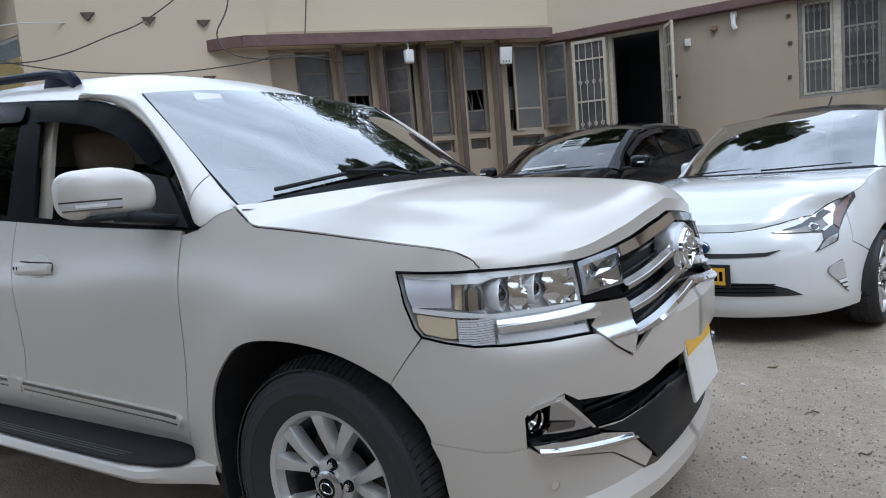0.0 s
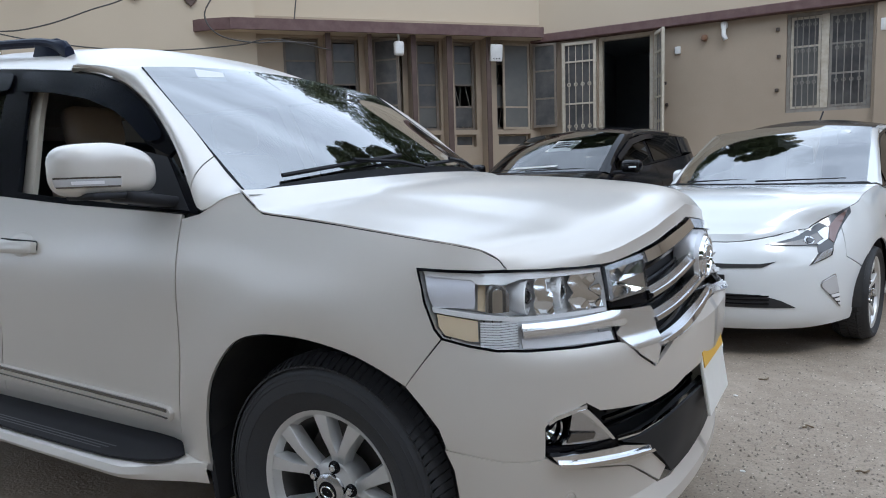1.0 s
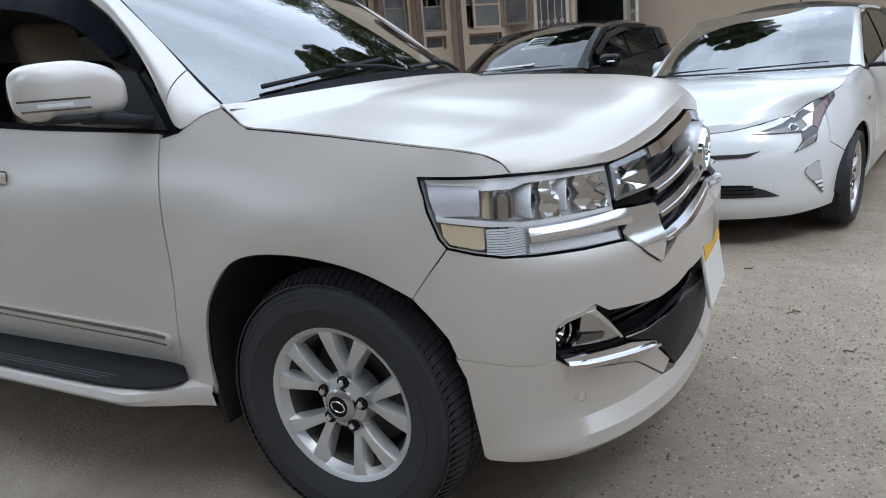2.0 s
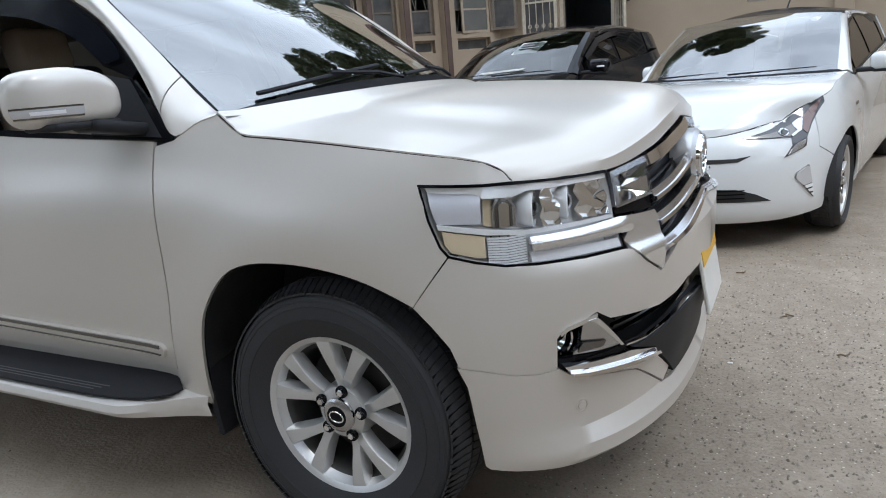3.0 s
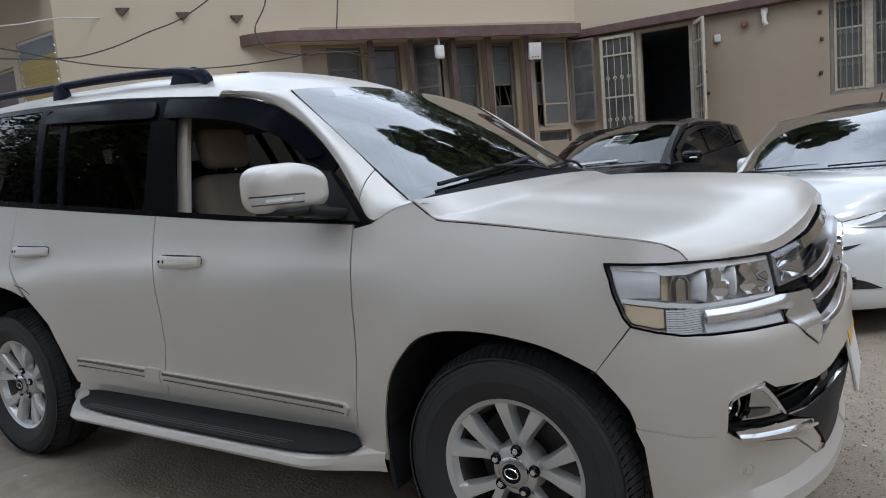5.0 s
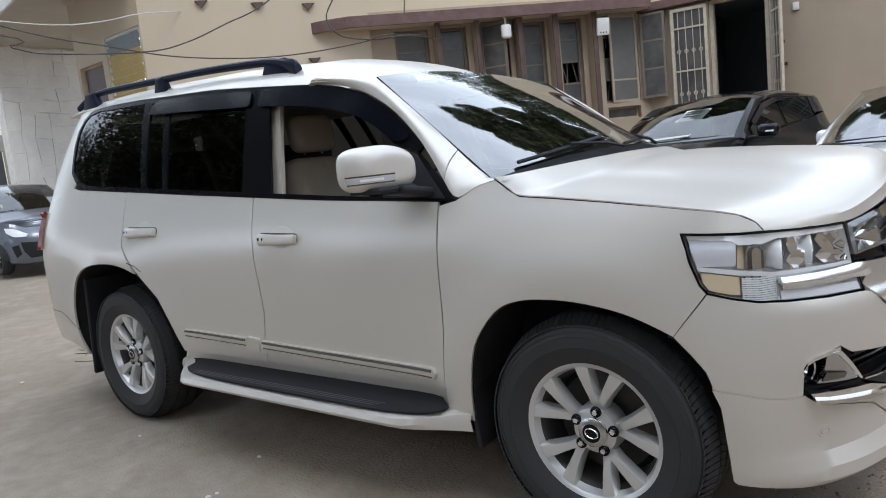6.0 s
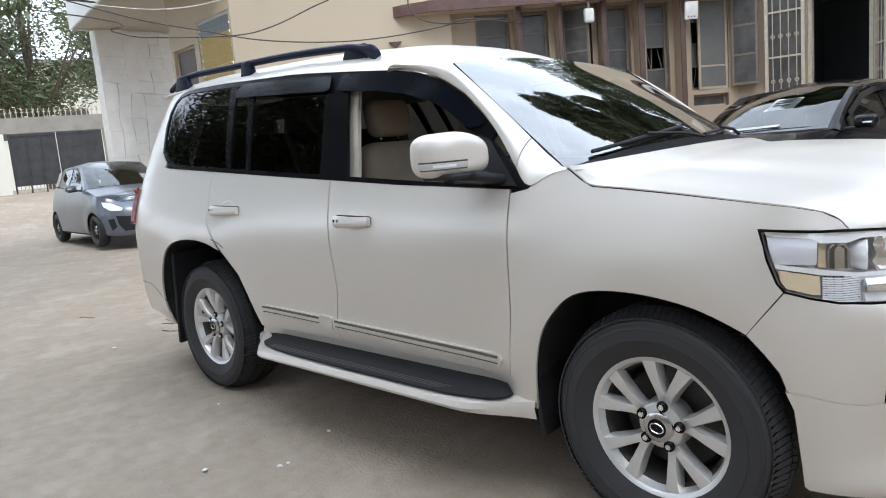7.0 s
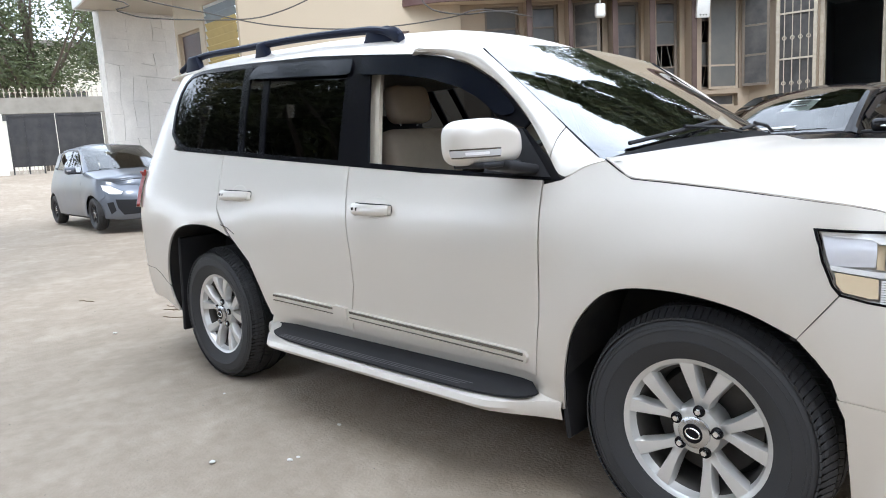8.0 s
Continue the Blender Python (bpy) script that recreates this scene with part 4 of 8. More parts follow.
pair("fender_corner", pillar_piece(0.0, 0.172, 10), PEARL, suv, sharp=60)
for ob in pair("pillar_seam", pillar_piece(0.168, 0.182, 2), UNDER, suv, sharp=60):
    for v in ob.data.vertices:
        v.co = v.co + (Vector((-0.8, 0.0, 0.9)) - v.co).normalized() * 0.004
pair("windscreen_pillar", pillar_piece(0.176, 1.0, 34), PEARL, suv, sharp=60)
# side glass with its black surround
W_F = rounded([(-0.80, 1.19), (-1.475, 1.237), (-1.60, 1.655), (-1.33, 1.665), (-1.11, 1.61), (-0.90, 1.49), (-0.78, 1.385)], 0.03)
W_R = rounded([(-1.69, 1.255), (-2.335, 1.30), (-2.455, 1.74), (-1.77, 1.685)], 0.03)
W_Q = [(-2.585, 1.318), (-3.23, 1.368), (-3.37, 1.40), (-3.475, 1.46), (-3.515, 1.53), (-3.57, 1.62), (-3.60, 1.71), (-3.58, 1.77), (-3.52, 1.80), (-3.33, 1.812), (-2.735, 1.79)]
W_S = rounded([(-2.37, 1.305), (-2.545, 1.316), (-2.665, 1.775), (-2.50, 1.745)], 0.015)
frame_strips = [
    [(-0.455, 1.164), (-1.13, 1.194), (-2.16, 1.264), (-3.25, 1.343), (-3.25, 1.369), (-2.16, 1.289), (-1.13, 1.214), (-0.80, 1.192), (-0.80, 1.36), (-0.65, 1.346), (-0.517, 1.232)],
    [(-1.472, 1.222), (-1.69, 1.24), (-1.77, 1.715), (-1.605, 1.70)],
    [(-1.112, 1.612), (-0.905, 1.495), (-0.785, 1.392), (-0.65, 1.346)] + [(x, z - 0.002) for x, z in TOPL[11:0:-1]] + [(-3.34, 1.831), (-3.345, 1.812), (-2.72, 1.787), (-1.78, 1.69), (-1.60, 1.66), (-1.33, 1.668)],
    [(-3.34, 1.831), (-3.535, 1.819), (-3.609, 1.782), (-3.629, 1.711), (-3.594, 1.619), (-3.538, 1.527), (-3.50, 1.454), (-3.388, 1.387), (-3.25, 1.352), (-3.23, 1.37), (-3.37, 1.402), (-3.473, 1.462), (-3.513, 1.53), (-3.568, 1.62), (-3.598, 1.71), (-3.578, 1.768), (-3.52, 1.798), (-3.335, 1.812)],
    [(-2.333, 1.290), (-2.372, 1.294), (-2.51, 1.752), (-2.453, 1.745)],
    [(-2.543, 1.300), (-2.588, 1.303), (-2.74, 1.79), (-2.66, 1.785)],
]
for k, st in enumerate(frame_strips):
    pair("window_surround", sheet(st, suv_shell.f(0.002), 0.05, 0.012, 0.0), GLOSSBLACK, suv)
for nm, poly, m in (("rear_window", W_R, PRIVACY), ("quarter_window", W_Q, PRIVACY), ("vent_window", W_S, PRIVACY)):
    for ob in pair(nm, sheet(poly, suv_shell.f(-0.006), 0.07, 0.0, -0.004), m, suv, "dark privacy glass"):
        pass
def tray(poly, shell, depth, out=0.0, step=0.05):
    """A recess: its back and its side walls."""
    back = sheet(poly, shell.f(out - depth), step, 0.0, 0.0)
    bm = bmesh.new()
    ring = []
    k = len(poly)
    for i in range(k):
        a, b = Vector(poly[i]), Vector(poly[(i + 1) % k])
        n = max(1, int((b - a).length / 0.05))
        ring += [a.lerp(b, j / n) for j in range(n)]
    r0 = [bm.verts.new(shell.at(p.x, p.y, out)) for p in ring]
    r1 = [bm.verts.new(shell.at(p.x, p.y, out - depth)) for p in ring]
    for i in range(len(ring)):
        j = (i + 1) % len(ring)
        bm.faces.new((r0[i], r0[j], r1[j], r1[i]))
    return joined(back, bm)


def blob(x, y, z, sx, sy, sz, r=0.03, seg=3):
    """A soft-edged box round a centre."""
    return box(x - sx / 2, y - sy / 2, z - sz / 2, x + sx / 2, y + sy / 2, z + sz / 2, min(r, sx * 0.45, sy * 0.45, sz * 0.45), seg)


def lamp_bowl(r, depth, n=20):
    return revolve([(r, 0.0), (r * 1.08, -0.004), (r * 1.12, 0.004), (r * 1.1, depth * 0.6), (r * 0.6, depth), (0.001, depth)] , n)


def facing(p, dirx, diry, dirz=0.0):
    """The pose of a round part at p whose -y side looks along the direction."""
    d = Vector((dirx, diry, dirz)).normalized()
    return Matrix.Translation(p) @ Vector((0, -1, 0)).rotation_difference(d).to_matrix().to_4x4()


# head lamps
HL = [(0.339, 1.034), (0.41, 1.030), (0.49, 1.026), (0.56, 1.025), (0.71, 1.020), (0.868, 1.016), (0.868, 0.910), (0.872, 0.829), (0.739, 0.831), (0.615, 0.834), (0.533, 0.838), (0.467, 0.851), (0.404, 0.869), (0.386, 0.892), (0.361, 0.955)]


def shade_hood(s_, z_, r):
    """A chrome sleeve round a projector, deeper towards the car's side, with a rolled front lip."""
    bm = bmesh.new()
    rows = []
    for i in range(28):
        a = 2 * math.pi * i / 28
        c, q = math.cos(a), math.sin(a)
        lean = 0.026 * c
        rows.append([bm.verts.new((r * k * c, y + lean * w, r * k * q * 1.12)) for k, y, w in ((0.86, 0.030, 0.0), (0.93, -0.004, 1.0), (0.97, -0.012, 1.0), (1.06, -0.011, 1.0), (1.10, -0.002, 1.0), (1.08, 0.032, 0.0))])
    for i in range(28):
        p, q = rows[i], rows[(i + 1) % 28]
        for k in range(5):
            bm.faces.new((p[k], p[k + 1], q[k + 1], q[k]))
    return moved(bm, facing(P(s_, z_, -0.038), 0.92, -0.39))


def facets(poly, depth, n=4):
    """A bright reflector broken into slanting facets between the outline and a few deep points."""
    u0, u1 = min(p[0] for p in poly), max(p[0] for p in poly)
    v0, v1 = min(p[1] for p in poly), max(p[1] for p in poly)
    bm = bmesh.new()
    net = [[bm.verts.new(P(u0 + (u1 - u0) * i / (2 * n), v0 + (v1 - v0) * j / 4, -0.012 - depth * ((i + j) % 2) * (0.6 + 0.4 * math.sin(i * 2.3 + j)))) for j in range(5)] for i in range(2 * n + 1)]
    for i in range(2 * n):
        for j in range(4):
            a, b, c, d = net[i][j], net[i + 1][j], net[i + 1][j + 1], net[i][j + 1]
            if (i + j) % 2:
                bm.faces.new((a, b, c)), bm.faces.new((a, c, d))
            else:
                bm.faces.new((a, b, d)), bm.faces.new((b, c, d))
    return bm


def bulged(poly, out, lo, hi, h, step=0.02, thick=0.012):
    """A panel with a rounded section between the heights lo and hi."""
    return sheet(poly, lambda s, z: P(s, z, out + h * math.sin(math.pi * min(max((z - lo) / (hi - lo), 0.0), 1.0))), step, thick, 0, stepv=0.006)


lamp = pair("headlamp", tray(HL, suv_shell, 0.050, -0.004), LAMPBACK, suv, "multi-lens head lamp with chrome reflectors")
for ob, sg in zip(lamp, (1, -1)):
    def place(bm, nm, m, lab="", sharp=32, ob=ob, sg=sg):
        part(nm, bm if sg > 0 else mirrored(bm), m, ob, lab, sharp)
    place(sheet(HL, suv_shell.f(0.0), 0.05, 0.0, 0.004), "cover_lens", LENS, "clear cover lens")
    rim_o, rim_i = inset(HL, -0.005), inset(HL, 0.002)
    bm = bmesh.new()
    va = [bm.verts.new(P(*p, 0.001)) for p in rim_o]
    vb = [bm.verts.new(P(*p, 0.003)) for p in rim_i]
    for i in range(len(HL)):
        bm.faces.new((va[i], va[(i + 1) % len(HL)], vb[(i + 1) % len(HL)], vb[i]))
    bmesh.ops.solidify(bm, geom=bm.faces[:], thickness=0.004)
    place(bm, "seal", GLOSSBLACK)
    # the pale outer reflector and its bright brow
    place(bulged(rounded([(0.352, 1.024), (0.482, 1.010), (0.483, 0.938), (0.376, 0.942)], 0.008), -0.012, 0.94, 1.02, 0.008), "side_reflector", SIDELENS, "pale outer reflector")
    place(sheet([(0.348, 1.030), (0.56, 1.021), (0.864, 1.012), (0.864, 1.001), (0.60, 1.004), (0.56, 0.994), (0.488, 0.996), (0.470, 1.008), (0.356, 1.019)], suv_shell.f(-0.006), 0.03, 0.006, 0), "bright_brow", REFLECTOR)
    # an arched reflector between the pale block and the projectors
    arch = lambda a, b, top, foot: [(a, foot), (b, foot)] + [((a + b) / 2 + (b - a) / 2 * math.cos(q), top - (b - a) * 0.5 + (b - a) * 0.5 * math.sin(q)) for q in [math.pi * n / 10 for n in range(11)]]
    place(sheet([(0.486, 0.992), (0.508, 0.990), (0.508, 0.926), (0.486, 0.930)], suv_shell.f(-0.026), 0.03, 0.004, 0), "stepped_reflector", AMBER)
    for a, b, zt, dep, m in ((0.510, 0.566, 0.998, 0.016, CHROMESATIN), (0.517, 0.559, 0.991, 0.012, SMOKEDCHROME), (0.526, 0.551, 0.984, 0.008, BRIGHT)):
        place(sheet(arch(a, b, zt, 0.926), suv_shell.f(-dep), 0.03, 0.004, 0), "arched_reflector", m)
    for s_, z_, r_ in ((0.612, 0.956, 0.036), (0.738, 0.958, 0.035)):
        place(shade_hood(s_, z_, r_), "projector_ring", REFLECTOR, "bright sleeve", 60)
        bm = bmesh.new()
        bmesh.ops.create_uvsphere(bm, u_segments=20, v_segments=12, radius=r_ * 0.70)
        place(moved(bm, facing(P(s_, z_, -0.038), 0.92, -0.39) @ pose(0, 0.014, 0)), "projector", BULB, "dark glass projector")
        place(moved(revolve([(r_ * 0.44, -0.0015), (r_ * 0.50, -0.003), (r_ * 0.56, -0.0005)], 24), facing(P(s_, z_, -0.038), 0.92, -0.39) @ pose(0, -0.006, 0)), "projector_edge", CHROMESATIN)
    place(facets([(0.640, 1.003), (0.695, 1.0), (0.695, 0.912), (0.640, 0.912)], 0.026, 1), "facet_reflector", BRIGHT, "", 170)
    place(facets([(0.765, 1.003), (0.866, 1.0), (0.866, 0.912), (0.765, 0.912)], 0.028, 2), "facet_reflector", BRIGHT, "", 170)
    place(sheet([(0.376, 0.944), (0.49, 0.926), (0.58, 0.914), (0.866, 0.912), (0.866, 0.902), (0.58, 0.903), (0.49, 0.912), (0.380, 0.931)], suv_shell.f(-0.006), 0.03, 0.05, 0), "shelf", REFLECTOR, "bright shelf below the reflectors")
    place(sheet([(0.388, 0.926), (0.489, 0.908), (0.490, 0.857), (0.468, 0.858), (0.408, 0.874), (0.392, 0.895)], suv_shell.f(-0.009), 0.03, 0.012, 0), "amber_lens", AMBER)
    for k in range(11):
        z0, z1 = 0.905 - 0.0062 * k, 0.9005 - 0.0062 * k
        place(sheet([(0.494, z0), (0.54, z0 - 0.003), (0.590, z0), (0.590, z1), (0.54, z1 - 0.003), (0.494, z1)], suv_shell.f(-0.007), 0.03, 0.006, 0), "ribbed_lens", CLEARLENS)
    for k in range(5):
        s_ = 0.502 + 0.021 * k
        place(sheet([(s_, 0.906), (s_ + 0.004, 0.906), (s_ + 0.006, 0.842), (s_ + 0.002, 0.842)], suv_shell.f(-0.013), 0.03, 0.006, 0), "lens_rib", SMOKEDCHROME)
    place(sheet([(0.596, 0.861), (0.864, 0.853), (0.868, 0.832), (0.600, 0.838)], suv_shell.f(-0.001), 0.05, 0.010, 0), "day_lamp", CLEARLENS)
# chrome wedge: a rounded bar under the reflectors that widens to a plate beside the grille
CH = [(0.596, 0.900), (0.74, 0.900), (0.874, 0.904), (0.96, 0.897), (1.042, 0.893), (1.056, 0.873), (1.036, 0.80), (1.016, 0.742), (0.978, 0.762), (0.939, 0.786), (0.897, 0.824), (0.876, 0.846), (0.90, 0.862), (0.87, 0.864), (0.60, 0.864)]
pair("chrome_wedge", sheet(CH, lambda s, z: P(s, z, 0.006 + (0.014 * math.sin(math.pi * min(max((z - 0.862) / 0.042, 0.0), 1.0)) * (1 - smooth((s - 0.86) / 0.08)))), 0.03, 0.02, 0, stepv=0.006), CHROMEWEDGE, suv, "mirror-bright chrome wedge")
IN = [(0.884, 1.012), (1.062, 1.030), (1.052, 0.935), (0.878, 0.926)]


def facet_box():
    """Bright facets falling away to an off-centre hollow."""
    bm = bmesh.new()
    k = [(0.887, 1.009), (0.97, 1.018), (1.058, 1.027), (1.054, 0.98), (1.049, 0.937), (0.96, 0.931), (0.881, 0.929), (0.884, 0.965)]
    a = [bm.verts.new(P(s, z, -0.004)) for s, z in k]
    b = [bm.verts.new(P(0.965 + (s - 0.965) * 0.45, 0.972 + (z - 0.972) * 0.5, -0.06 + 0.022 * (i % 2))) for i, (s, z) in enumerate(k)]
    c = bm.verts.new(P(0.955, 0.966, -0.030))
    for i in range(8):
        j = (i + 1) % 8
        bm.faces.new((a[i], a[j], b[j])), bm.faces.new((a[i], b[j], b[i])), bm.faces.new((b[i], b[j], c))
    return bm


def rim_strip(poly, w, out):
    bm = bmesh.new()
    a, b = inset(poly, -0.002), inset(poly, w)
    va = [bm.verts.new(P(*p, out - 0.004)) for p in a]
    vb = [bm.verts.new(P(*p, out)) for p in b]
    n = len(poly)
    for i in range(n):
        bm.faces.new((va[i], va[(i + 1) % n], vb[(i + 1) % n], vb[i]))
    bmesh.ops.solidify(bm, geom=bm.faces[:], thickness=0.006)
    return bm


inner = pair("inner_lamp", tray(IN, suv_shell, 0.06, 0.0), CHROMESATIN, suv, "square chrome lamp beside the grille")
for ob, sg in zip(inner, (1, -1)):
    for bm, nm, m in ((sheet(IN, suv_shell.f(0.006), 0.04, 0.0, 0.0), "cover_lens", LENS), (facet_box(), "facet_reflector", BRIGHT), (rim_strip(IN, 0.010, 0.008), "rim", CHROMESATIN)):
        part(nm, bm if sg > 0 else mirrored(bm), m, ob)
pair("lamp_gap_trim", sheet([(0.876, 0.923), (1.052, 0.931), (1.046, 0.898), (0.874, 0.908)], suv_shell.f(-0.005), 0.04, 0.02, 0), GLOSSBLACK, suv)
# grille
GR = [(1.02, 0.745), (1.04, 0.80), (1.058, 0.88), (1.07, 1.028), (1.30, 1.058), (SM, 1.082), (SM, 0.82), (1.30, 0.815), (1.131, 0.79)]
whole("grille_back", sheet(GR, suv_shell.f(-0.06), 0.06, 0.01, -0.01), PLASTIC, suv)
grille = whole("grille", sheet([(1.064, 1.037), (1.30, 1.067), (SM, 1.091), (SM, 1.062), (1.30, 1.036), (1.066, 1.008)], suv_shell.f(0.012), 0.05, 0.05, 0), CHROME, suv, "chrome grille with three broad bars")
for za, zb, h in ((0.926, 0.996, 0.028), (0.863, 0.924, 0.028), (0.803, 0.858, 0.024)):
    s_a = 1.056 if za > 0.85 else 1.03
    b = sheet([(s_a, za - h / 2), (SM, zb - h / 2), (SM, zb + h / 2), (s_a, za + h / 2)], lambda s, z, za=za, zb=zb, h=h, s_a=s_a: P(s, z, 0.010 - 0.35 * (z - (za + (zb - za) * (s - s_a) / (SM - s_a) - h / 2))), 0.05, 0.055, 0)
    bmesh.ops.bevel(b, geom=[e for e in b.edges if e.is_manifold and e.calc_face_angle(0) > 1.2], offset=0.006, segments=2, affect="EDGES")
    whole("bar", b, CHROMESATIN, grille, "satin-silver bar")
    whole("bar_edge", sheet([(s_a, za - h / 2 + 0.004), (SM, zb - h / 2 + 0.004), (SM, zb - h / 2 + 0.014), (s_a, za - h / 2 + 0.014)], suv_shell.f(0.014), 0.05, 0.01, 0), CHROME, grille)
for k in range(7):
    z_ = 0.80 + 0.033 * k
    whole("mesh_slat", sheet([(1.05, z_), (SM, z_ + 0.05), (SM, z_ + 0.058), (1.05, z_ + 0.008)], suv_shell.f(-0.045), 0.06, 0.01, 0), GLOSSBLACK, grille)


def oval_ring(a, b, w, d=0.012, n=40):
    bm = bmesh.new()
    rows = []
    for i in range(n):
        t = 2 * math.pi * i / n
        c, s_ = math.cos(t), math.sin(t)
        rows.append([bm.verts.new(q) for q in ((0, a * c, b * s_), (d, (a - w * 0.3) * c, (b - w * 0.3) * s_), (d, (a - w * 0.7) * c, (b - w * 0.7) * s_), (0, (a - w) * c, (b - w) * s_))])
    for i in range(n):
        p, q = rows[i], rows[(i + 1) % n]
        for k in range(3):
            bm.faces.new((p[k], p[k + 1], q[k + 1], q[k]))
    return bm


def oval_disc(a, b, d, n=40, bev=0.012):
    bm = bmesh.new()
    rows = []
    for i in range(n):
        t = 2 * math.pi * i / n
        c, s_ = math.cos(t), math.sin(t)
        rows.append([bm.verts.new(q) for q in ((0, a * c, b * s_), (d - bev, a * c, b * s_), (d, (a - bev) * c, (b - bev) * s_))])
    for i in range(n):
        p, q = rows[i], rows[(i + 1) % n]
        for k in range(2):
            bm.faces.new((p[k], p[k + 1], q[k + 1], q[k]))
    bm.faces.new([r[2] for r in rows])
    return bm


badge = part("badge", moved(oval_disc(0.120, 0.088, 0.075), pose(0.766, 0, 0.966)), BADGESILVER, suv, "oval silver emblem block on the grille")
part("emblem_ring", moved(oval_ring(0.098, 0.072, 0.014), pose(0.840, 0, 0.966)), CHROME, badge)
part("emblem_ring", moved(oval_ring(0.040, 0.064, 0.012), pose(0.841, 0, 0.966)), CHROME, badge)
part("emblem_ring", moved(oval_ring(0.070, 0.030, 0.012), pose(0.842, 0, 0.982)), CHROME, badge)
# fog lamps and the lower intake
FG = [(0.655, 0.560), (0.651, 0.634), (0.669, 0.656), (0.762, 0.683), (0.81, 0.630), (0.883, 0.562)]
fog = pair("fog_lamp", tray(FG, suv_shell, 0.06, 0.0), GLOSSBLACK, suv, "fog lamp in a chrome-edged black recess")
for ob, sg in zip(fog, (1, -1)):
    plate = [(0.726, 0.670), (0.762, 0.672), (0.806, 0.630), (0.878, 0.563), (0.703, 0.577), (0.722, 0.603), (0.724, 0.640)]
    for bm, nm, m in ((moved(lamp_bowl(0.034, 0.035), facing(P(0.678, 0.618, -0.030), 0.88, -0.45)), "bowl", CHROME),
                      (sheet(plate, lambda s, z: P(s, z, -0.004 - 0.05 * max(0.0, 0.80 - s)), 0.02, 0.014, 0), "chrome_frame", CHROMESATIN),
                      (sheet([(0.735, 0.671), (0.762, 0.673), (0.81, 0.628), (0.878, 0.564), (0.868, 0.563), (0.80, 0.622), (0.758, 0.660)], suv_shell.f(0.004), 0.03, 0.014, 0), "chrome_edge", CHROME),
                      (sheet(rounded([(0.724, 0.610), (0.806, 0.597), (0.797, 0.581), (0.712, 0.584)], 0.004), suv_shell.f(0.0005), 0.03, 0.004, 0), "slot", SMOKEDCHROME),
                      (sheet([(0.655, 0.652), (0.678, 0.666), (0.762, 0.685), (0.762, 0.674), (0.680, 0.655), (0.660, 0.643)], suv_shell.f(0.003), 0.03, 0.012, 0), "chrome_brow", CHROME)):
        part(nm, bm if sg > 0 else mirrored(bm), m, ob)
pair("strip_bed", sheet([(0.653, 0.577), (0.885, 0.561), (1.0, 0.525), (1.0, 0.515), (0.70, 0.545), (0.664, 0.552)], suv_shell.f(-0.004), 0.03, 0.012, 0), GLOSSBLACK, suv)
pair("chrome_strip", sheet([(0.667, 0.559), (0.74, 0.553), (0.90, 0.543), (1.033, 0.505), (1.049, 0.487), (0.90, 0.503), (0.74, 0.522), (0.69, 0.533)], lambda s, z: P(s, z, 0.014 + 0.06 * (z - lin([(0.667, 0.54), (0.9, 0.51), (1.05, 0.49)], s))), 0.03, 0.02, 0, stepv=0.012), CHROME, suv, "chrome strip below the fog lamp")
pair("chrome_bead", sheet([(0.69, 0.538), (0.74, 0.529), (0.90, 0.511), (1.043, 0.494), (1.047, 0.486), (0.90, 0.501), (0.74, 0.519), (0.69, 0.530)], lambda s, z: P(s, z, 0.026 - 0.5 * (z - lin([(0.69, 0.534), (0.74, 0.524), (0.9, 0.506), (1.05, 0.49)], s))), 0.03, 0.014, 0, stepv=0.004), BRIGHT, suv)
pair("silver_skid", sheet([(0.69, 0.530), (0.74, 0.519), (0.90, 0.500), (1.047, 0.484), (1.177, 0.390), (1.13, 0.362), (0.999, 0.442), (0.955, 0.465), (0.895, 0.480), (0.74, 0.512)], suv_shell.f(0.004), 0.03, 0.012, 0.001), PEARL, suv)
whole("lower_intake", sheet([(0.77, 0.676), (0.81, 0.657), (1.20, 0.665), (SM, 0.67), (SM, 0.53), (1.04, 0.53), (0.88, 0.552)], suv_shell.f(-0.05), 0.06, 0.01, -0.01), PLASTIC, suv)
for z_ in (0.632, 0.608, 0.582):
    whole("intake_slat", sheet([(0.86, z_), (SM, z_ + 0.02), (SM, z_ + 0.028), (0.86, z_ + 0.008)], suv_shell.f(-0.03), 0.06, 0.012, 0), GLOSSBLACK, suv)
whole("intake_line", sheet([(0.886, 0.562), (0.988, 0.555), (1.08, 0.566), (1.20, 0.598), (SM, 0.606), (SM, 0.600), (1.20, 0.592), (1.08, 0.560), (0.988, 0.549), (0.886, 0.557)], lambda s, z: P(s, z, 0.006 + 0.010 * smooth((s - 1.0) / 0.25)), 0.05, 0.01, 0), CHROME, suv)
whole("skid_plate", sheet([(0.905, 0.549), (0.988, 0.547), (1.08, 0.558), (1.20, 0.590), (SM, 0.598), (SM, 0.364), (1.27, 0.361), (1.205, 0.366), (1.180, 0.390), (1.05, 0.489), (1.035, 0.506)], lambda s, z: P(s, z, 0.010 + 0.010 * smooth((s - 1.0) / 0.25) * smooth((z - 0.38) / 0.10)), 0.03, 0.03, 0), SKIDBLACK, suv, "satin black skid plate")
pair("parking_sensor", moved(revolve([(0.001, -0.006), (0.011, -0.006), (0.011, -0.002), (0.014, -0.001), (0.015, -0.004), (0.019, -0.004), (0.019, 0.01)], 20), facing(P(0.737, 0.426, 0.0), 0.72, -0.69)), PEARL, suv)
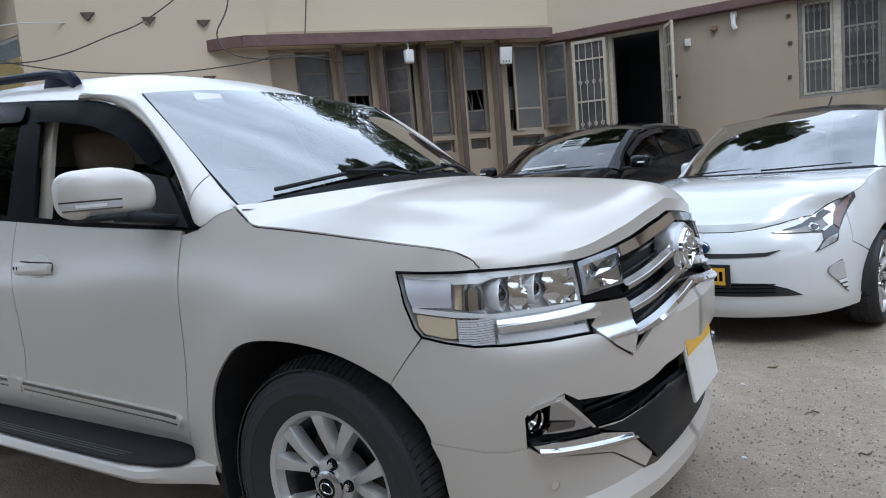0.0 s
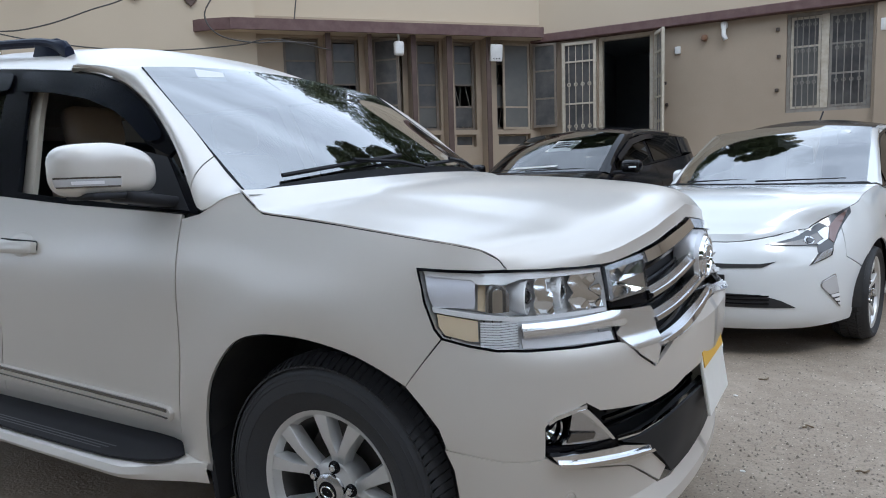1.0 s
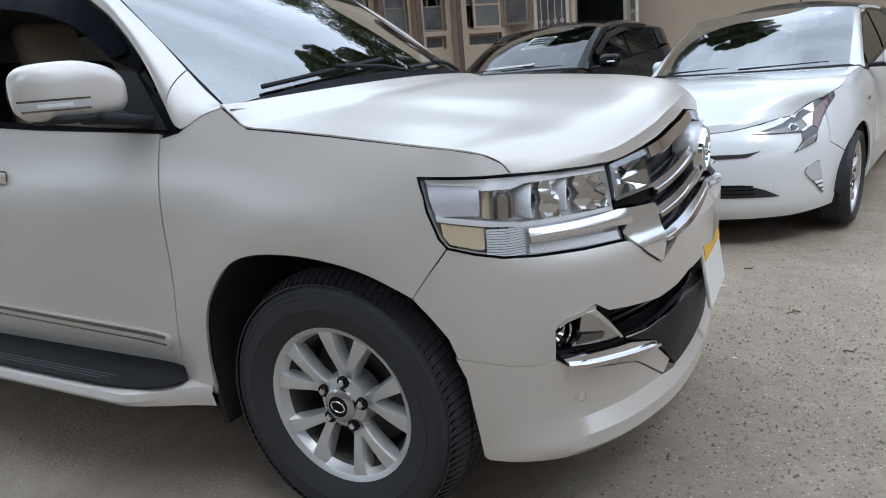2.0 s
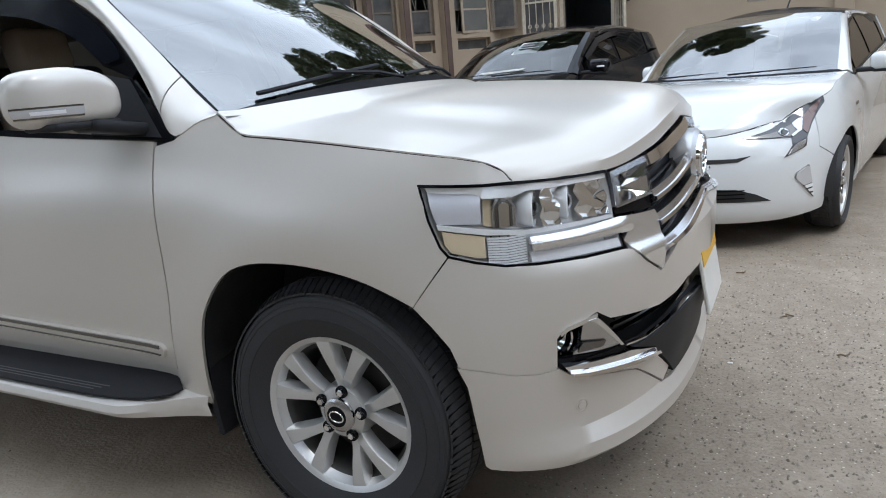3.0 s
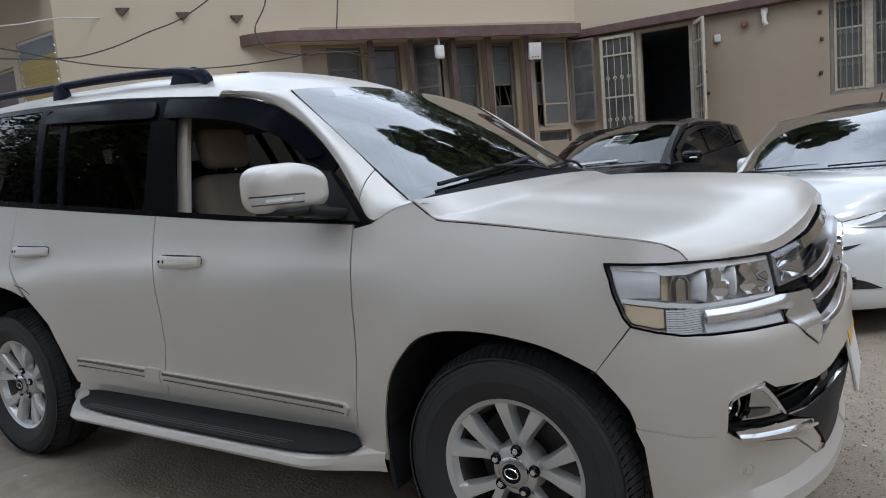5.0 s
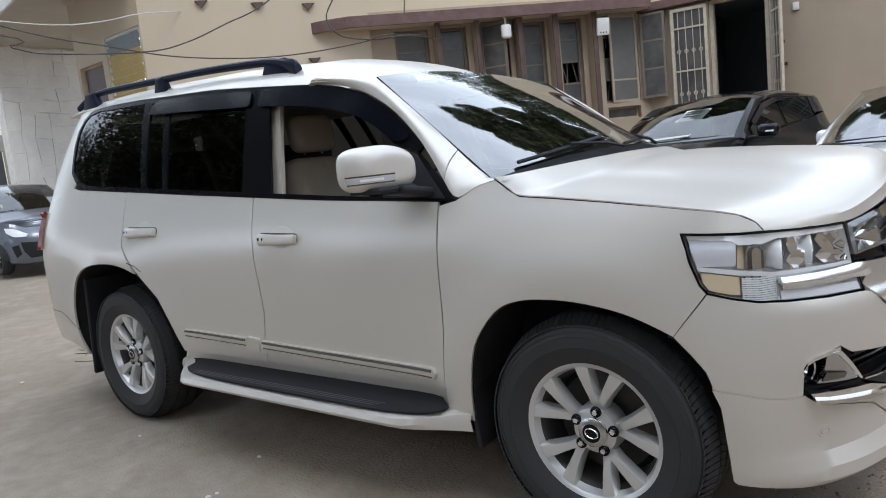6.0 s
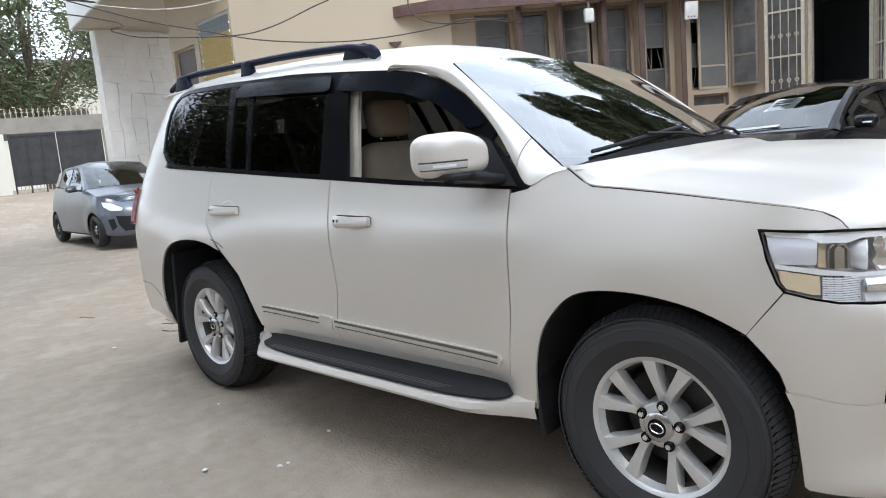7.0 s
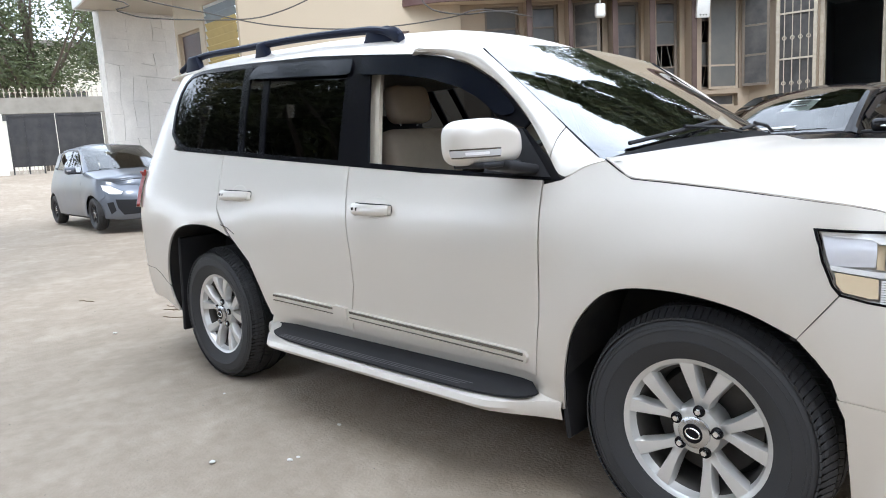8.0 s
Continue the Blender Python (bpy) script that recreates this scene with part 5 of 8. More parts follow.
tagged(part("number_plate", moved(box(-0.006, -0.20, 0, 0.006, 0.14, 0.205, 0.003), pose(0.895, 0.0, 0.500, 0, -9, 0)), PLATEWHITE, suv), "white number plate with a yellow upper band")
part("plate_band", moved(box(0.0065, -0.195, 0.150, 0.009, 0.135, 0.198), pose(0.895, 0.0, 0.500, 0, -9, 0)), PLATEYELLOW, suv)
part("plate_bracket", moved(box(-0.07, -0.12, 0.06, -0.035, 0.06, 0.24, 0.006), pose(0.895, 0.0, 0.500)), PEARL, suv)


# wheels: built once on the y axis, the outer face looks to -y
def wheel_parts(root, R, W, r_rim, spokes, alloy, lugs=64, twin=15.0, spoke_w=1.0, nuts=5, cap=0.043, dish=0.0):
    h = W / 2
    k = (R - r_rim)
    prof = [(r_rim - 0.01, -h * 0.78), (r_rim + 0.02, -h * 0.93), (r_rim + k * 0.45, -h * 1.03), (r_rim + k * 0.75, -h * 0.97), (R - 0.016, -h * 0.80),
            (R - 0.009, -h * 0.62), (R - 0.009, h * 0.62), (R - 0.02, h * 0.82), (r_rim + k * 0.45, h * 1.03), (r_rim - 0.01, h * 0.78)]
    for rr, yy in ((0.40, 1.028), (0.62, 1.012), (0.70, 0.99)):
        prof_r = r_rim + k * rr
        i = next(n for n in range(len(prof)) if prof[n][0] > prof_r)
        prof[i:i] = [(prof_r - 0.0015, -h * yy), (prof_r - 0.001, -h * yy - 0.0016), (prof_r + 0.001, -h * yy - 0.0016), (prof_r + 0.0015, -h * yy)]
    tyre = part("tyre", revolve(prof, 72), RUBBER, root, "worn black tyre with blocky shoulder tread", 50)
    bm = bmesh.new()
    for row, (y0, y1, sk) in enumerate(((-h * 0.97, -h * 0.52, 0.035), (-h * 0.44, -h * 0.06, -0.05), (h * 0.06, h * 0.44, 0.05), (h * 0.52, h * 0.97, -0.035))):
        for i in range(lugs):
            a0 = 2 * math.pi * (i + 0.5 * (row % 2)) / lugs
            da = 2 * math.pi / lugs * 0.43
            pts = []
            for rr in (R - 0.018, R):
                for a, y in ((a0 - da, y0), (a0 + da, y0), (a0 + da + sk, y1), (a0 - da + sk, y1)):
                    r2 = rr - (0.030 if row in (0, 3) and abs(y) > h * 0.9 else 0.0) * (1 if rr == R else 0.2)
                    pts.append(bm.verts.new((r2 * math.cos(a), y, r2 * math.sin(a))))
            a_, b_ = pts[:4], pts[4:]
            bm.faces.new(b_)
            for j in range(4):
                bm.faces.new((a_[j], a_[(j + 1) % 4], b_[(j + 1) % 4], b_[j]))
    part("tread", bm, RUBBER, tyre)
    ring = part("ring", joined(revolve([(r_rim - 0.012, -h * 0.80), (r_rim - 0.008, -h * 0.82), (r_rim + 0.004, -h * 0.86), (r_rim + 0.006, -h * 0.80)], 64),
                               revolve([(r_rim - 0.008, -h * 0.82), (r_rim - 0.014, -h * 0.70), (r_rim - 0.022, -h * 0.60)], 64)), alloy, root)
    # barrel in dark steel: the wheel's inner shade is put into its colour
    part("barrel", revolve([(r_rim - 0.022, -h * 0.60), (r_rim - 0.034, -h * 0.45), (r_rim - 0.04, h * 0.2), (r_rim - 0.02, h * 0.8)], 64), STEEL, root)
    face = -h * 0.72 + dish
    k_r = r_rim / 0.232
    for i in range(spokes):
        ac = radians(90 + 360 / spokes * i)
        ca, sa = math.cos(ac), math.sin(ac)
        for sg in ((-1, 1) if twin else (0,)):
            bm = bmesh.new()
            rows = []
            slope = math.tan(radians(twin)) * 1.56
            for u, wd, yy, skirt in ((0.050, 0.020, 0.020, 0.030), (0.085, 0.0165, 0.012, 0.034), (0.115, 0.0140, 0.003, 0.038), (0.150, 0.0170, -0.005, 0.040), (0.195, 0.0230, -0.009, 0.036), (0.221, 0.0270, -0.009, 0.026)):
                u, wd = u * k_r, wd * k_r * spoke_w
                v = sg * (0.006 + max(0.0, u - 0.086 * k_r) * slope)
                q = []
                for dv, dy in ((-wd - 0.0075, skirt), (-wd - 0.003, 0.006), (-wd, 0.0), (0.0, -0.0015), (wd, 0.0), (wd + 0.003, 0.006), (wd + 0.0075, skirt)):
                    uu, vv = u - abs(sg) * 0.30 * sg * dv, v + dv
                    q.append(bm.verts.new((uu * ca - vv * sa, face + yy + dy, uu * sa + vv * ca)))
                rows.append(q)
            for p, q in zip(rows, rows[1:]):
                for j in range(6):
                    bm.faces.new((p[j], p[j + 1], q[j + 1], q[j]))
            part("spoke", bm, alloy, root, sharp=25)
        if twin:
            web = bmesh.new()
            va = [web.verts.new((u * ca - v * sa, face + y, u * sa + v * ca)) for u, v, y in ((0.04, -0.02, 0.03), (0.04, 0.02, 0.03), (0.085 * k_r, 0.018, 0.030), (0.118 * k_r, 0.010, 0.036), (0.118 * k_r, -0.010, 0.036), (0.085 * k_r, -0.018, 0.030))]
            web.faces.new(va)
            bmesh.ops.solidify(web, geom=web.faces[:], thickness=0.012)
            part("web", web, alloy, root)
    hub = part("hub", revolve([(0.001, face - 0.004), (0.05, face - 0.004), (0.075, face + 0.006), (0.085, face + 0.03), (0.085, face + 0.08)], 32), alloy, root)
    part("cap", revolve([(0.001, face - 0.022), (cap * 0.7, face - 0.022), (cap, face - 0.014), (cap, face)], 28), CHROMESATIN, hub, "silver centre cap")
    part("cap_emblem", revolve([(0.001, face - 0.0235), (cap * 0.62, face - 0.0235), (cap * 0.64, face - 0.02)], 24), GLOSSBLACK, hub)
    part("cap_ring", moved(oval_ring(cap * 0.5, cap * 0.36, 0.005, 0.002), pose(0, face - 0.024, 0, 0, 0, -90)), CHROME, hub)
    for i in range(nuts):
        a = radians(90 + 360 / nuts * i)
        p = (0.068 * math.cos(a), face - 0.002, 0.068 * math.sin(a))
        nut = part("nut", moved(revolve([(0.001, -0.012), (0.009, -0.012), (0.011, -0.008), (0.011, 0.01)], 6), Matrix.Translation(p)), CHROME, hub)
        part("nut_well", moved(revolve([(0.010, -0.001), (0.018, -0.003), (0.019, 0.004)], 16), Matrix.Translation(p)), GLOSSBLACK, nut)
    part("brake_disc", revolve([(0.06, 0.0), (r_rim * 0.74, 0.0), (r_rim * 0.74, 0.02), (0.06, 0.02)], 40), STEEL, root)
    # added dark disc stands in for the shade behind the spokes
    part("spoke_shade_disc", revolve([(0.001, 0.05), (r_rim - 0.03, 0.05), (r_rim - 0.03, 0.06), (0.001, 0.06)], 40), UNDER, root)


def wheels(car, spots, R, W, rim, *a, **k):
    root = new("wheel")
    root.parent = car
    wheel_parts(root, R, W, rim, *a, **k)
    x, y, z, turn = spots[0]
    root.matrix_basis = pose(x, y, z, 0, turn, 0)
    for x, y, z, turn in spots[1:]:
        copy_thing(root, pose(x, y, z, 0, turn, 0 if y < 0 else 180))


wheels(suv, [(0.005, -0.818, 0.386, 9.4), (-2.85, -0.818, 0.386, 4), (0.005, 0.818, 0.386, 10), (-2.85, 0.818, 0.386, 40)], 0.390, 0.285, 0.231, 5, ALLOY, lugs=104, twin=16.0, spoke_w=0.86, cap=0.050)
# wheel housings and the dark underside
for opening in (ARCH_F[2:], ARCH_R):
    edge_pts = spline(opening, 4)
    mx, mz = sum(p[0] for p in edge_pts) / len(edge_pts), 0.40
    bm = bmesh.new()
    rings = []
    for back, grow in ((0.010, -0.004), (0.035, 0.02), (0.42, 0.04)):
        ring = []
        for x, z in edge_pts:
            d = math.hypot(x - mx, z - mz)
            p = P(x, z)
            ring.append(bm.verts.new((x + (x - mx) / d * grow, p.y + back, z + (z - mz) / d * grow)))
        rings.append(ring)
    for p, q in zip(rings, rings[1:]):
        for i in range(len(p) - 1):
            bm.faces.new((p[i], p[i + 1], q[i + 1], q[i]))
    bm.faces.new(rings[-1])
    pair("wheel_housing", bm, UNDER, suv)
part("underbody", joined(box(-3.85, -0.54, 0.30, 0.62, 0.54, 0.62, 0.03), box(-2.28, -0.88, 0.36, -0.48, 0.88, 0.56, 0.02), box(-3.75, -0.80, 0.62, -3.40, 0.80, 0.95, 0.02), box(-2.9, -0.60, 0.22, -2.6, 0.60, 0.34, 0.05)), UNDER, suv)
part("cabin_floor", box(-3.85, -0.86, 0.90, -0.40, 0.86, 0.94), DARKTRIM, suv)
part("engine_bay", box(-0.42, -0.50, 0.55, 0.66, 0.50, 1.02, 0.05), UNDER, suv)
pair("mud_flap", moved(box(-0.010, -0.150, -0.15, 0.010, 0.15, 0.26, 0.008), pose(-0.462, -0.80, 0.40, 0, -7, 0)), PLASTIC, suv, "dusty black mud flap")
pair("mud_flap", moved(box(-0.012, -0.15, -0.20, 0.012, 0.15, 0.40, 0.008), pose(-3.30, -0.80, 0.42, 0, 6, 0)), PLASTIC, suv, "dusty black mud flap")

# running boards
bm = bmesh.new()
rows = []
for i in range(41):
    x_ = -2.30 + 1.84 * i / 40
    e = smooth((x_ + 2.30) / 0.22) * (1 - smooth((x_ + 0.72) / 0.28))
    yo, zt = -0.965 - 0.145 * e, 0.395 + 0.03 * (1 - smooth((x_ + 2.30) / 0.2)) + 0.0 * e
    zb = 0.338 - 0.03 * (1 - e)
    rows.append([bm.verts.new(q) for q in ((x_, -0.86, zt + 0.05 - 0.04 * e), (x_, -0.925, zt + 0.035 - 0.04 * e), (x_, yo + 0.03, zt), (x_, yo + 0.008, zt - 0.008), (x_, yo, zt - 0.03), (x_, yo + 0.01, zb + 0.012), (x_, yo + 0.04, zb), (x_, -0.80, zb))])
for p, q in zip(rows, rows[1:]):
    for k in range(7):
        bm.faces.new((p[k], p[k + 1], q[k + 1], q[k]))
board = pair("running_board", bm, PEARL, suv, "white running board with a black ribbed tread")
for ob, sg in zip(board, (1, -1)):
    out_l = spline([(-2.22, -0.92), (-2.20, -0.99), (-2.08, -1.055), (-1.8, -1.085), (-0.95, -1.09), (-0.70, -1.075), (-0.58, -1.03), (-0.55, -0.97)], 6)
    poly = out_l + [(-0.60, -0.935), (-0.80, -0.90), (-2.16, -0.89)]
    bm = sheet(poly, lambda u, v: Vector((u, v, 0.399 + 0.045 * smooth((v + 0.99) / 0.10))), 0.06, 0.008, 0)
    tread = part("tread_pad", bm if sg > 0 else mirrored(bm), PLASTIC, ob)
    for k in range(6):
        y_ = -0.985 - 0.015 * k
        bm = box(-2.08 + 0.005 * k, y_ - 0.003, 0.401 + 0.045 * smooth((y_ + 0.99) / 0.10), -0.75 - 0.02 * k, y_ + 0.003, 0.407 + 0.045 * smooth((y_ + 0.99) / 0.10))
        part("rib", bm if sg > 0 else mirrored(bm), TREADLINE, tread)

pair("sill", sheet([(-2.30, 0.40), (-0.50, 0.38), (-0.53, 0.48), (-2.22, 0.48)], suv_shell.f(-0.018), 0.08, 0.01, 0), PEARL, suv)
# side mouldings, handles
for poly in ([(-1.605, 0.522), (-0.60, 0.505), (-0.585, 0.535), (-0.60, 0.552), (-1.60, 0.578)], [(-2.21, 0.565), (-1.70, 0.530), (-1.69, 0.582), (-2.20, 0.592)]):
    mo = pair("side_moulding", sheet(rounded(poly, 0.01), suv_shell.f(0.014), 0.06, 0.02, 0), PEARL, suv, "champagne moulding edged with chrome")
    xa, xb = min(p[0] for p in poly), max(p[0] for p in poly)
    top = lambda x: 0.578 + (x + 1.60) * (-0.026) if xb > -1 else 0.592 + (x + 2.2) * (-0.02)
    for ob, sg in zip(mo, (1, -1)):
        for dz, hh, m in ((-0.004, 0.010, SMOKEDCHROME), (-0.032, 0.004, SMOKEDCHROME)):
            bm = sheet([(xa + 0.02, top(xa) + dz), (xb - 0.02, top(xb) + dz), (xb - 0.02, top(xb) + dz - hh), (xa + 0.02, top(xa) + dz - hh)], suv_shell.f(0.018), 0.08, 0.006, 0)
            part("moulding_line", bm if sg > 0 else mirrored(bm), m, ob)
pair("moulding_clip", sheet(rounded([(-1.70, 0.59), (-1.61, 0.585), (-1.61, 0.525), (-1.70, 0.53)], 0.01), suv_shell.f(0.016), 0.05, 0.02, 0), PEARL, suv)
for xa, xb, z_ in ((-1.520, -1.275, 1.047), (-2.660, -2.37, 1.094)):
    grip = lambda s, z, xa=xa, xb=xb, z_=z_: P(s, z, 0.024 + 0.020 * math.sin(math.pi * min(max((s - xa) / (xb - xa), 0.0), 1.0)) ** 0.6 - 0.010 * min(abs(z - z_) / 0.026, 1.0) ** 3)
    hd = pair("door_handle", joined(sheet(rounded([(xa, z_ - 0.028), (xb, z_ - 0.023), (xb, z_ + 0.018), (xa, z_ + 0.024)], 0.016), grip, 0.02, 0.016, 0, stepv=0.006),
                                    sheet(rounded([(xa, z_ - 0.027), (xa + 0.06, z_ - 0.026), (xa + 0.06, z_ + 0.022), (xa, z_ + 0.023)], 0.012), suv_shell.f(0.024), 0.05, 0.026, 0),
                                    sheet(rounded([(xb - 0.035, z_ - 0.022), (xb, z_ - 0.022), (xb, z_ + 0.018), (xb - 0.035, z_ + 0.018)], 0.008), suv_shell.f(0.024), 0.05, 0.026, 0)), PEARL, suv)
    for ob, sg in zip(hd, (1, -1)):
        bm = moved(revolve([(0.001, -0.002), (0.0065, -0.002), (0.0065, 0.006)], 16), facing(grip(xa + 0.028, z_), 0, -1))
        bm = joined(bm, moved(box(-0.0035, -0.002, -0.007, 0.0035, 0.002, 0.007, 0.001), facing(grip(xa + 0.060, z_), 0, -1)))
        part("keyhole", bm if sg > 0 else mirrored(bm), GLOSSBLACK, ob)
    # dark sheet behind the grip stands in for the shaded gap round it
    pair("handle_gap_shade", sheet(rounded([(xa - 0.001, z_ - 0.0305), (xb + 0.0015, z_ - 0.0255), (xb + 0.0015, z_ + 0.0185), (xa - 0.001, z_ + 0.0245)], 0.017), suv_shell.f(0.0035), 0.05, 0.003, 0), UNDER, suv)
    # the hollow behind the grip, its rim standing round a shallow dish
    dish = bmesh.new()
    cx = (xa + xb) / 2 + 0.02
    rows = [[dish.verts.new(P(cx + 0.080 * k * math.cos(a), z_ + 0.004 + 0.046 * k * math.sin(a), o)) for a in [2 * math.pi * q / 28 for q in range(28)]] for k, o in ((1.0, 0.0005), (0.95, 0.0022), (0.86, 0.0026), (0.70, 0.0012), (0.4, 0.0006))]
    for p, q in zip(rows, rows[1:]):
        for k in range(28):
            dish.faces.new((p[k], p[(k + 1) % 28], q[(k + 1) % 28], q[k]))
    pair("handle_cup", dish, PEARL, suv, sharp=60)

# window visors, roof rails
for poly in ([(-1.668, 1.722), (-1.279, 1.680), (-1.127, 1.648), (-0.979, 1.602), (-0.837, 1.528), (-0.735, 1.452), (-0.69, 1.405), (-0.763, 1.395), (-0.884, 1.472), (-0.989, 1.520), (-1.171, 1.574), (-1.405, 1.614), (-1.66, 1.640)],
             [(-1.735, 1.722), (-2.197, 1.762), (-2.584, 1.786), (-2.635, 1.760), (-2.65, 1.715), (-2.157, 1.680), (-1.72, 1.647)]):
    pair("window_visor", sheet(rounded(poly, 0.032), lambda s, z: P(s, z, 0.012 + 0.14 * max(0.0, lin(TOPL, s) - 0.01 - z)), 0.05, 0.004, 0), VISOR, suv, "smoked plastic window visor")
rail_pts = spline([(-1.49, -0.635, 1.785), (-1.57, -0.625, 1.822), (-1.68, -0.615, 1.850), (-1.85, -0.610, 1.868), (-2.3, -0.605, 1.898), (-2.9, -0.60, 1.920), (-3.3, -0.595, 1.934), (-3.5, -0.595, 1.918), (-3.66, -0.595, 1.872)], 6)
bm = bmesh.new()
rows = []
for i, p in enumerate(rail_pts):
    t = i / (len(rail_pts) - 1)
    hh = 0.020 + 0.02 * math.exp(-((t - 0.06) / 0.07) ** 2)
    rows.append([bm.verts.new((p[0], p[1] + 0.022 * math.cos(a), p[2] + hh * math.sin(a))) for a in [2 * math.pi * k / 10 for k in range(10)]])
for p, q in zip(rows, rows[1:]):
    for k in range(10):
        bm.faces.new((p[k], p[(k + 1) % 10], q[(k + 1) % 10], q[k]))
bm.faces.new(rows[0]), bm.faces.new(rows[-1])
rails = pair("roof_rail", bm, SATIN, suv, "navy-black roof rail")
for ob, sg in zip(rails, (1, -1)):
    for x_, zz, L in ((-1.67, 1.808, 0.24), (-2.66, 1.872, 0.14), (-3.46, 1.89, 0.20)):
        bm = blob(x_, -0.608, zz, L, 0.045, 0.11, 0.02)
        for v in bm.verts:
            if v.co.z > zz:
                v.co.x = x_ + (v.co.x - x_) * 0.62
        part("rail_foot", bm if sg > 0 else mirrored(bm), SATIN, ob)

# door mirrors
def mirror_shape(b):
    """The mirror's cap: bowed front, its top falling away towards the door."""
    for v in b.verts:
        k = (v.co.y + 0.96) / -0.27
        v.co.x -= 0.055 * max(0.0, k) ** 2 * smooth((v.co.x + 0.745) / 0.17)
        v.co.z -= 0.075 * max(0.0, 0.55 - k) ** 1.5 * smooth((v.co.z - 1.24) / 0.14) + 0.012 * max(0.0, k - 0.5) * smooth((v.co.z - 1.30) / 0.08)
    return b


def mirror_blob():
    b = bmesh.new()
    bmesh.ops.create_uvsphere(b, u_segments=56, v_segments=36, radius=1.0)
    soft = lambda q, e: math.copysign(abs(q) ** e, q)
    for v in b.verts:
        r = math.hypot(v.co.x, v.co.y)
        c = v.co / r if r > 1e-6 else Vector((0, 0, 0))
        rr = r ** 0.42
        v.co = Vector((-0.655 + 0.092 * soft(c.x, 0.6) * rr, -1.095 + 0.1425 * soft(c.y, 0.5) * rr, 1.306 + 0.079 * soft(v.co.z, 0.62)))
    return b


def mirror_strip(out=0.0025, z0=1.259, z1=1.286, y0=-1.26, y1=-1.055):
    """A band of the mirror's front face, standing a little proud of it."""
    b = mirror_blob()
    for z_ in (z0, z1):
        bmesh.ops.bisect_plane(b, geom=b.verts[:] + b.edges[:] + b.faces[:], plane_co=(0, 0, z_), plane_no=(0, 0, 1))
    bmesh.ops.delete(b, geom=[f for f in b.faces if not (z0 < f.calc_center_median().z < z1 and y0 < f.calc_center_median().y < y1 and f.calc_center_median().x > -0.63)], context="FACES")
    b.normal_update()
    for v in b.verts:
        v.co += v.normal * out
    return mirror_shape(b)


mir = pair("door_mirror", mirror_shape(mirror_blob()), PEARL, suv, "white door mirror with a turn-signal strip", 60)
for ob, sg in zip(mir, (1, -1)):
    for bm, nm, m in ((mirror_strip(0.0025, 1.256, 1.286, -1.26, -1.105), "signal_lamp", SMOKEDCHROME), (mirror_strip(0.0038, 1.261, 1.281, -1.25, -1.118), "signal_lens", LAMPGREY), (mirror_strip(0.0048, 1.266, 1.275, -1.215, -1.15), "signal_bar", CLEARLENS),
                      (blob(-0.645, -1.085, 1.230, 0.14, 0.20, 0.020, 0.009), "lower_shell", PLASTIC),
                      (moved(blob(0, 0, 0, 0.115, 0.20, 0.034, 0.015), pose(-0.61, -0.985, 1.212, -9, 0, 0)), "mirror_foot", PLASTIC),
                      (box(-0.748, -1.18, 1.265, -0.744, -1.02, 1.345), "mirror_glass", CHROME)):
        part(nm, bm if sg > 0 else mirrored(bm), m, ob)
mir[1].matrix_basis = Matrix.Translation((-0.62, 0.97, 0)) @ Matrix.Rotation(radians(78), 4, "Z") @ Matrix.Translation((0.62, -0.97, 0))
pair("sail_panel", sheet([(-0.50, 1.175), (-0.80, 1.192), (-0.80, 1.37), (-0.66, 1.345)], suv_shell.f(0.006), 0.05, 0.012, 0), PLASTIC, suv)

# cowl and wipers
bm = bmesh.new()
ra = [Vector(p) + Vector((0.03, 0, -0.015)) for p in rear_edge]
rb_ = [Vector(p) + Vector((-0.05, 0, 0.035)) * (1 - abs(i / 10 - 1) ** 3) for i, p in enumerate(bot)]
rb_ = [Vector((rb_[i].x, rb_[i].y, rb_[i].z)) for i in range(len(rb_))]
va = [bm.verts.new(ra[round(i * 24 / 20)]) for i in range(21)]
vb = [bm.verts.new(rb_[i]) for i in range(21)]
for i in range(20):
    bm.faces.new((va[i], va[i + 1], vb[i + 1], vb[i]))
bmesh.ops.solidify(bm, geom=bm.faces[:], thickness=0.008)
part("cowl", bm, PLASTIC, suv)


def on_glass(y, k, off=0.0):
    t = -y / 0.828
    a = Vector((-0.17 - 0.19 * abs(t) ** 2.2, y, 1.255 - 0.033 * t * t))
    b = Vector((-1.01 + 0.058 * t * t, y * 0.86, 1.722 - 0.050 * t * t))
    return a.lerp(b, k) + Vector((0.49, 0, 0.87)) * (0.014 * math.sin(math.pi * k) * (1 - t * t) + off)


for ys, ks, arm in (((-0.70, -0.10), (0.055, 0.13), (-0.06, 0.03)), ((-0.02, 0.46), (0.05, 0.11), (0.42, 0.03))):
    blade = [on_glass(ys[0] + (ys[1] - ys[0]) * i / 10, ks[0] + (ks[1] - ks[0]) * i / 10, 0.018) for i in range(11)]
    wp = part("wiper", tube(blade, 0.008, 6), PLASTIC, suv, "black windscreen wiper")
    midp = blade[5]
    foot = on_glass(arm[0], arm[1], 0.02)
    part("wiper_arm", tube([foot, foot.lerp(midp, 0.4) + Vector((0.008, 0, 0.014)), midp + Vector((0.004, 0, 0.012))], 0.007, 6), PLASTIC, wp)
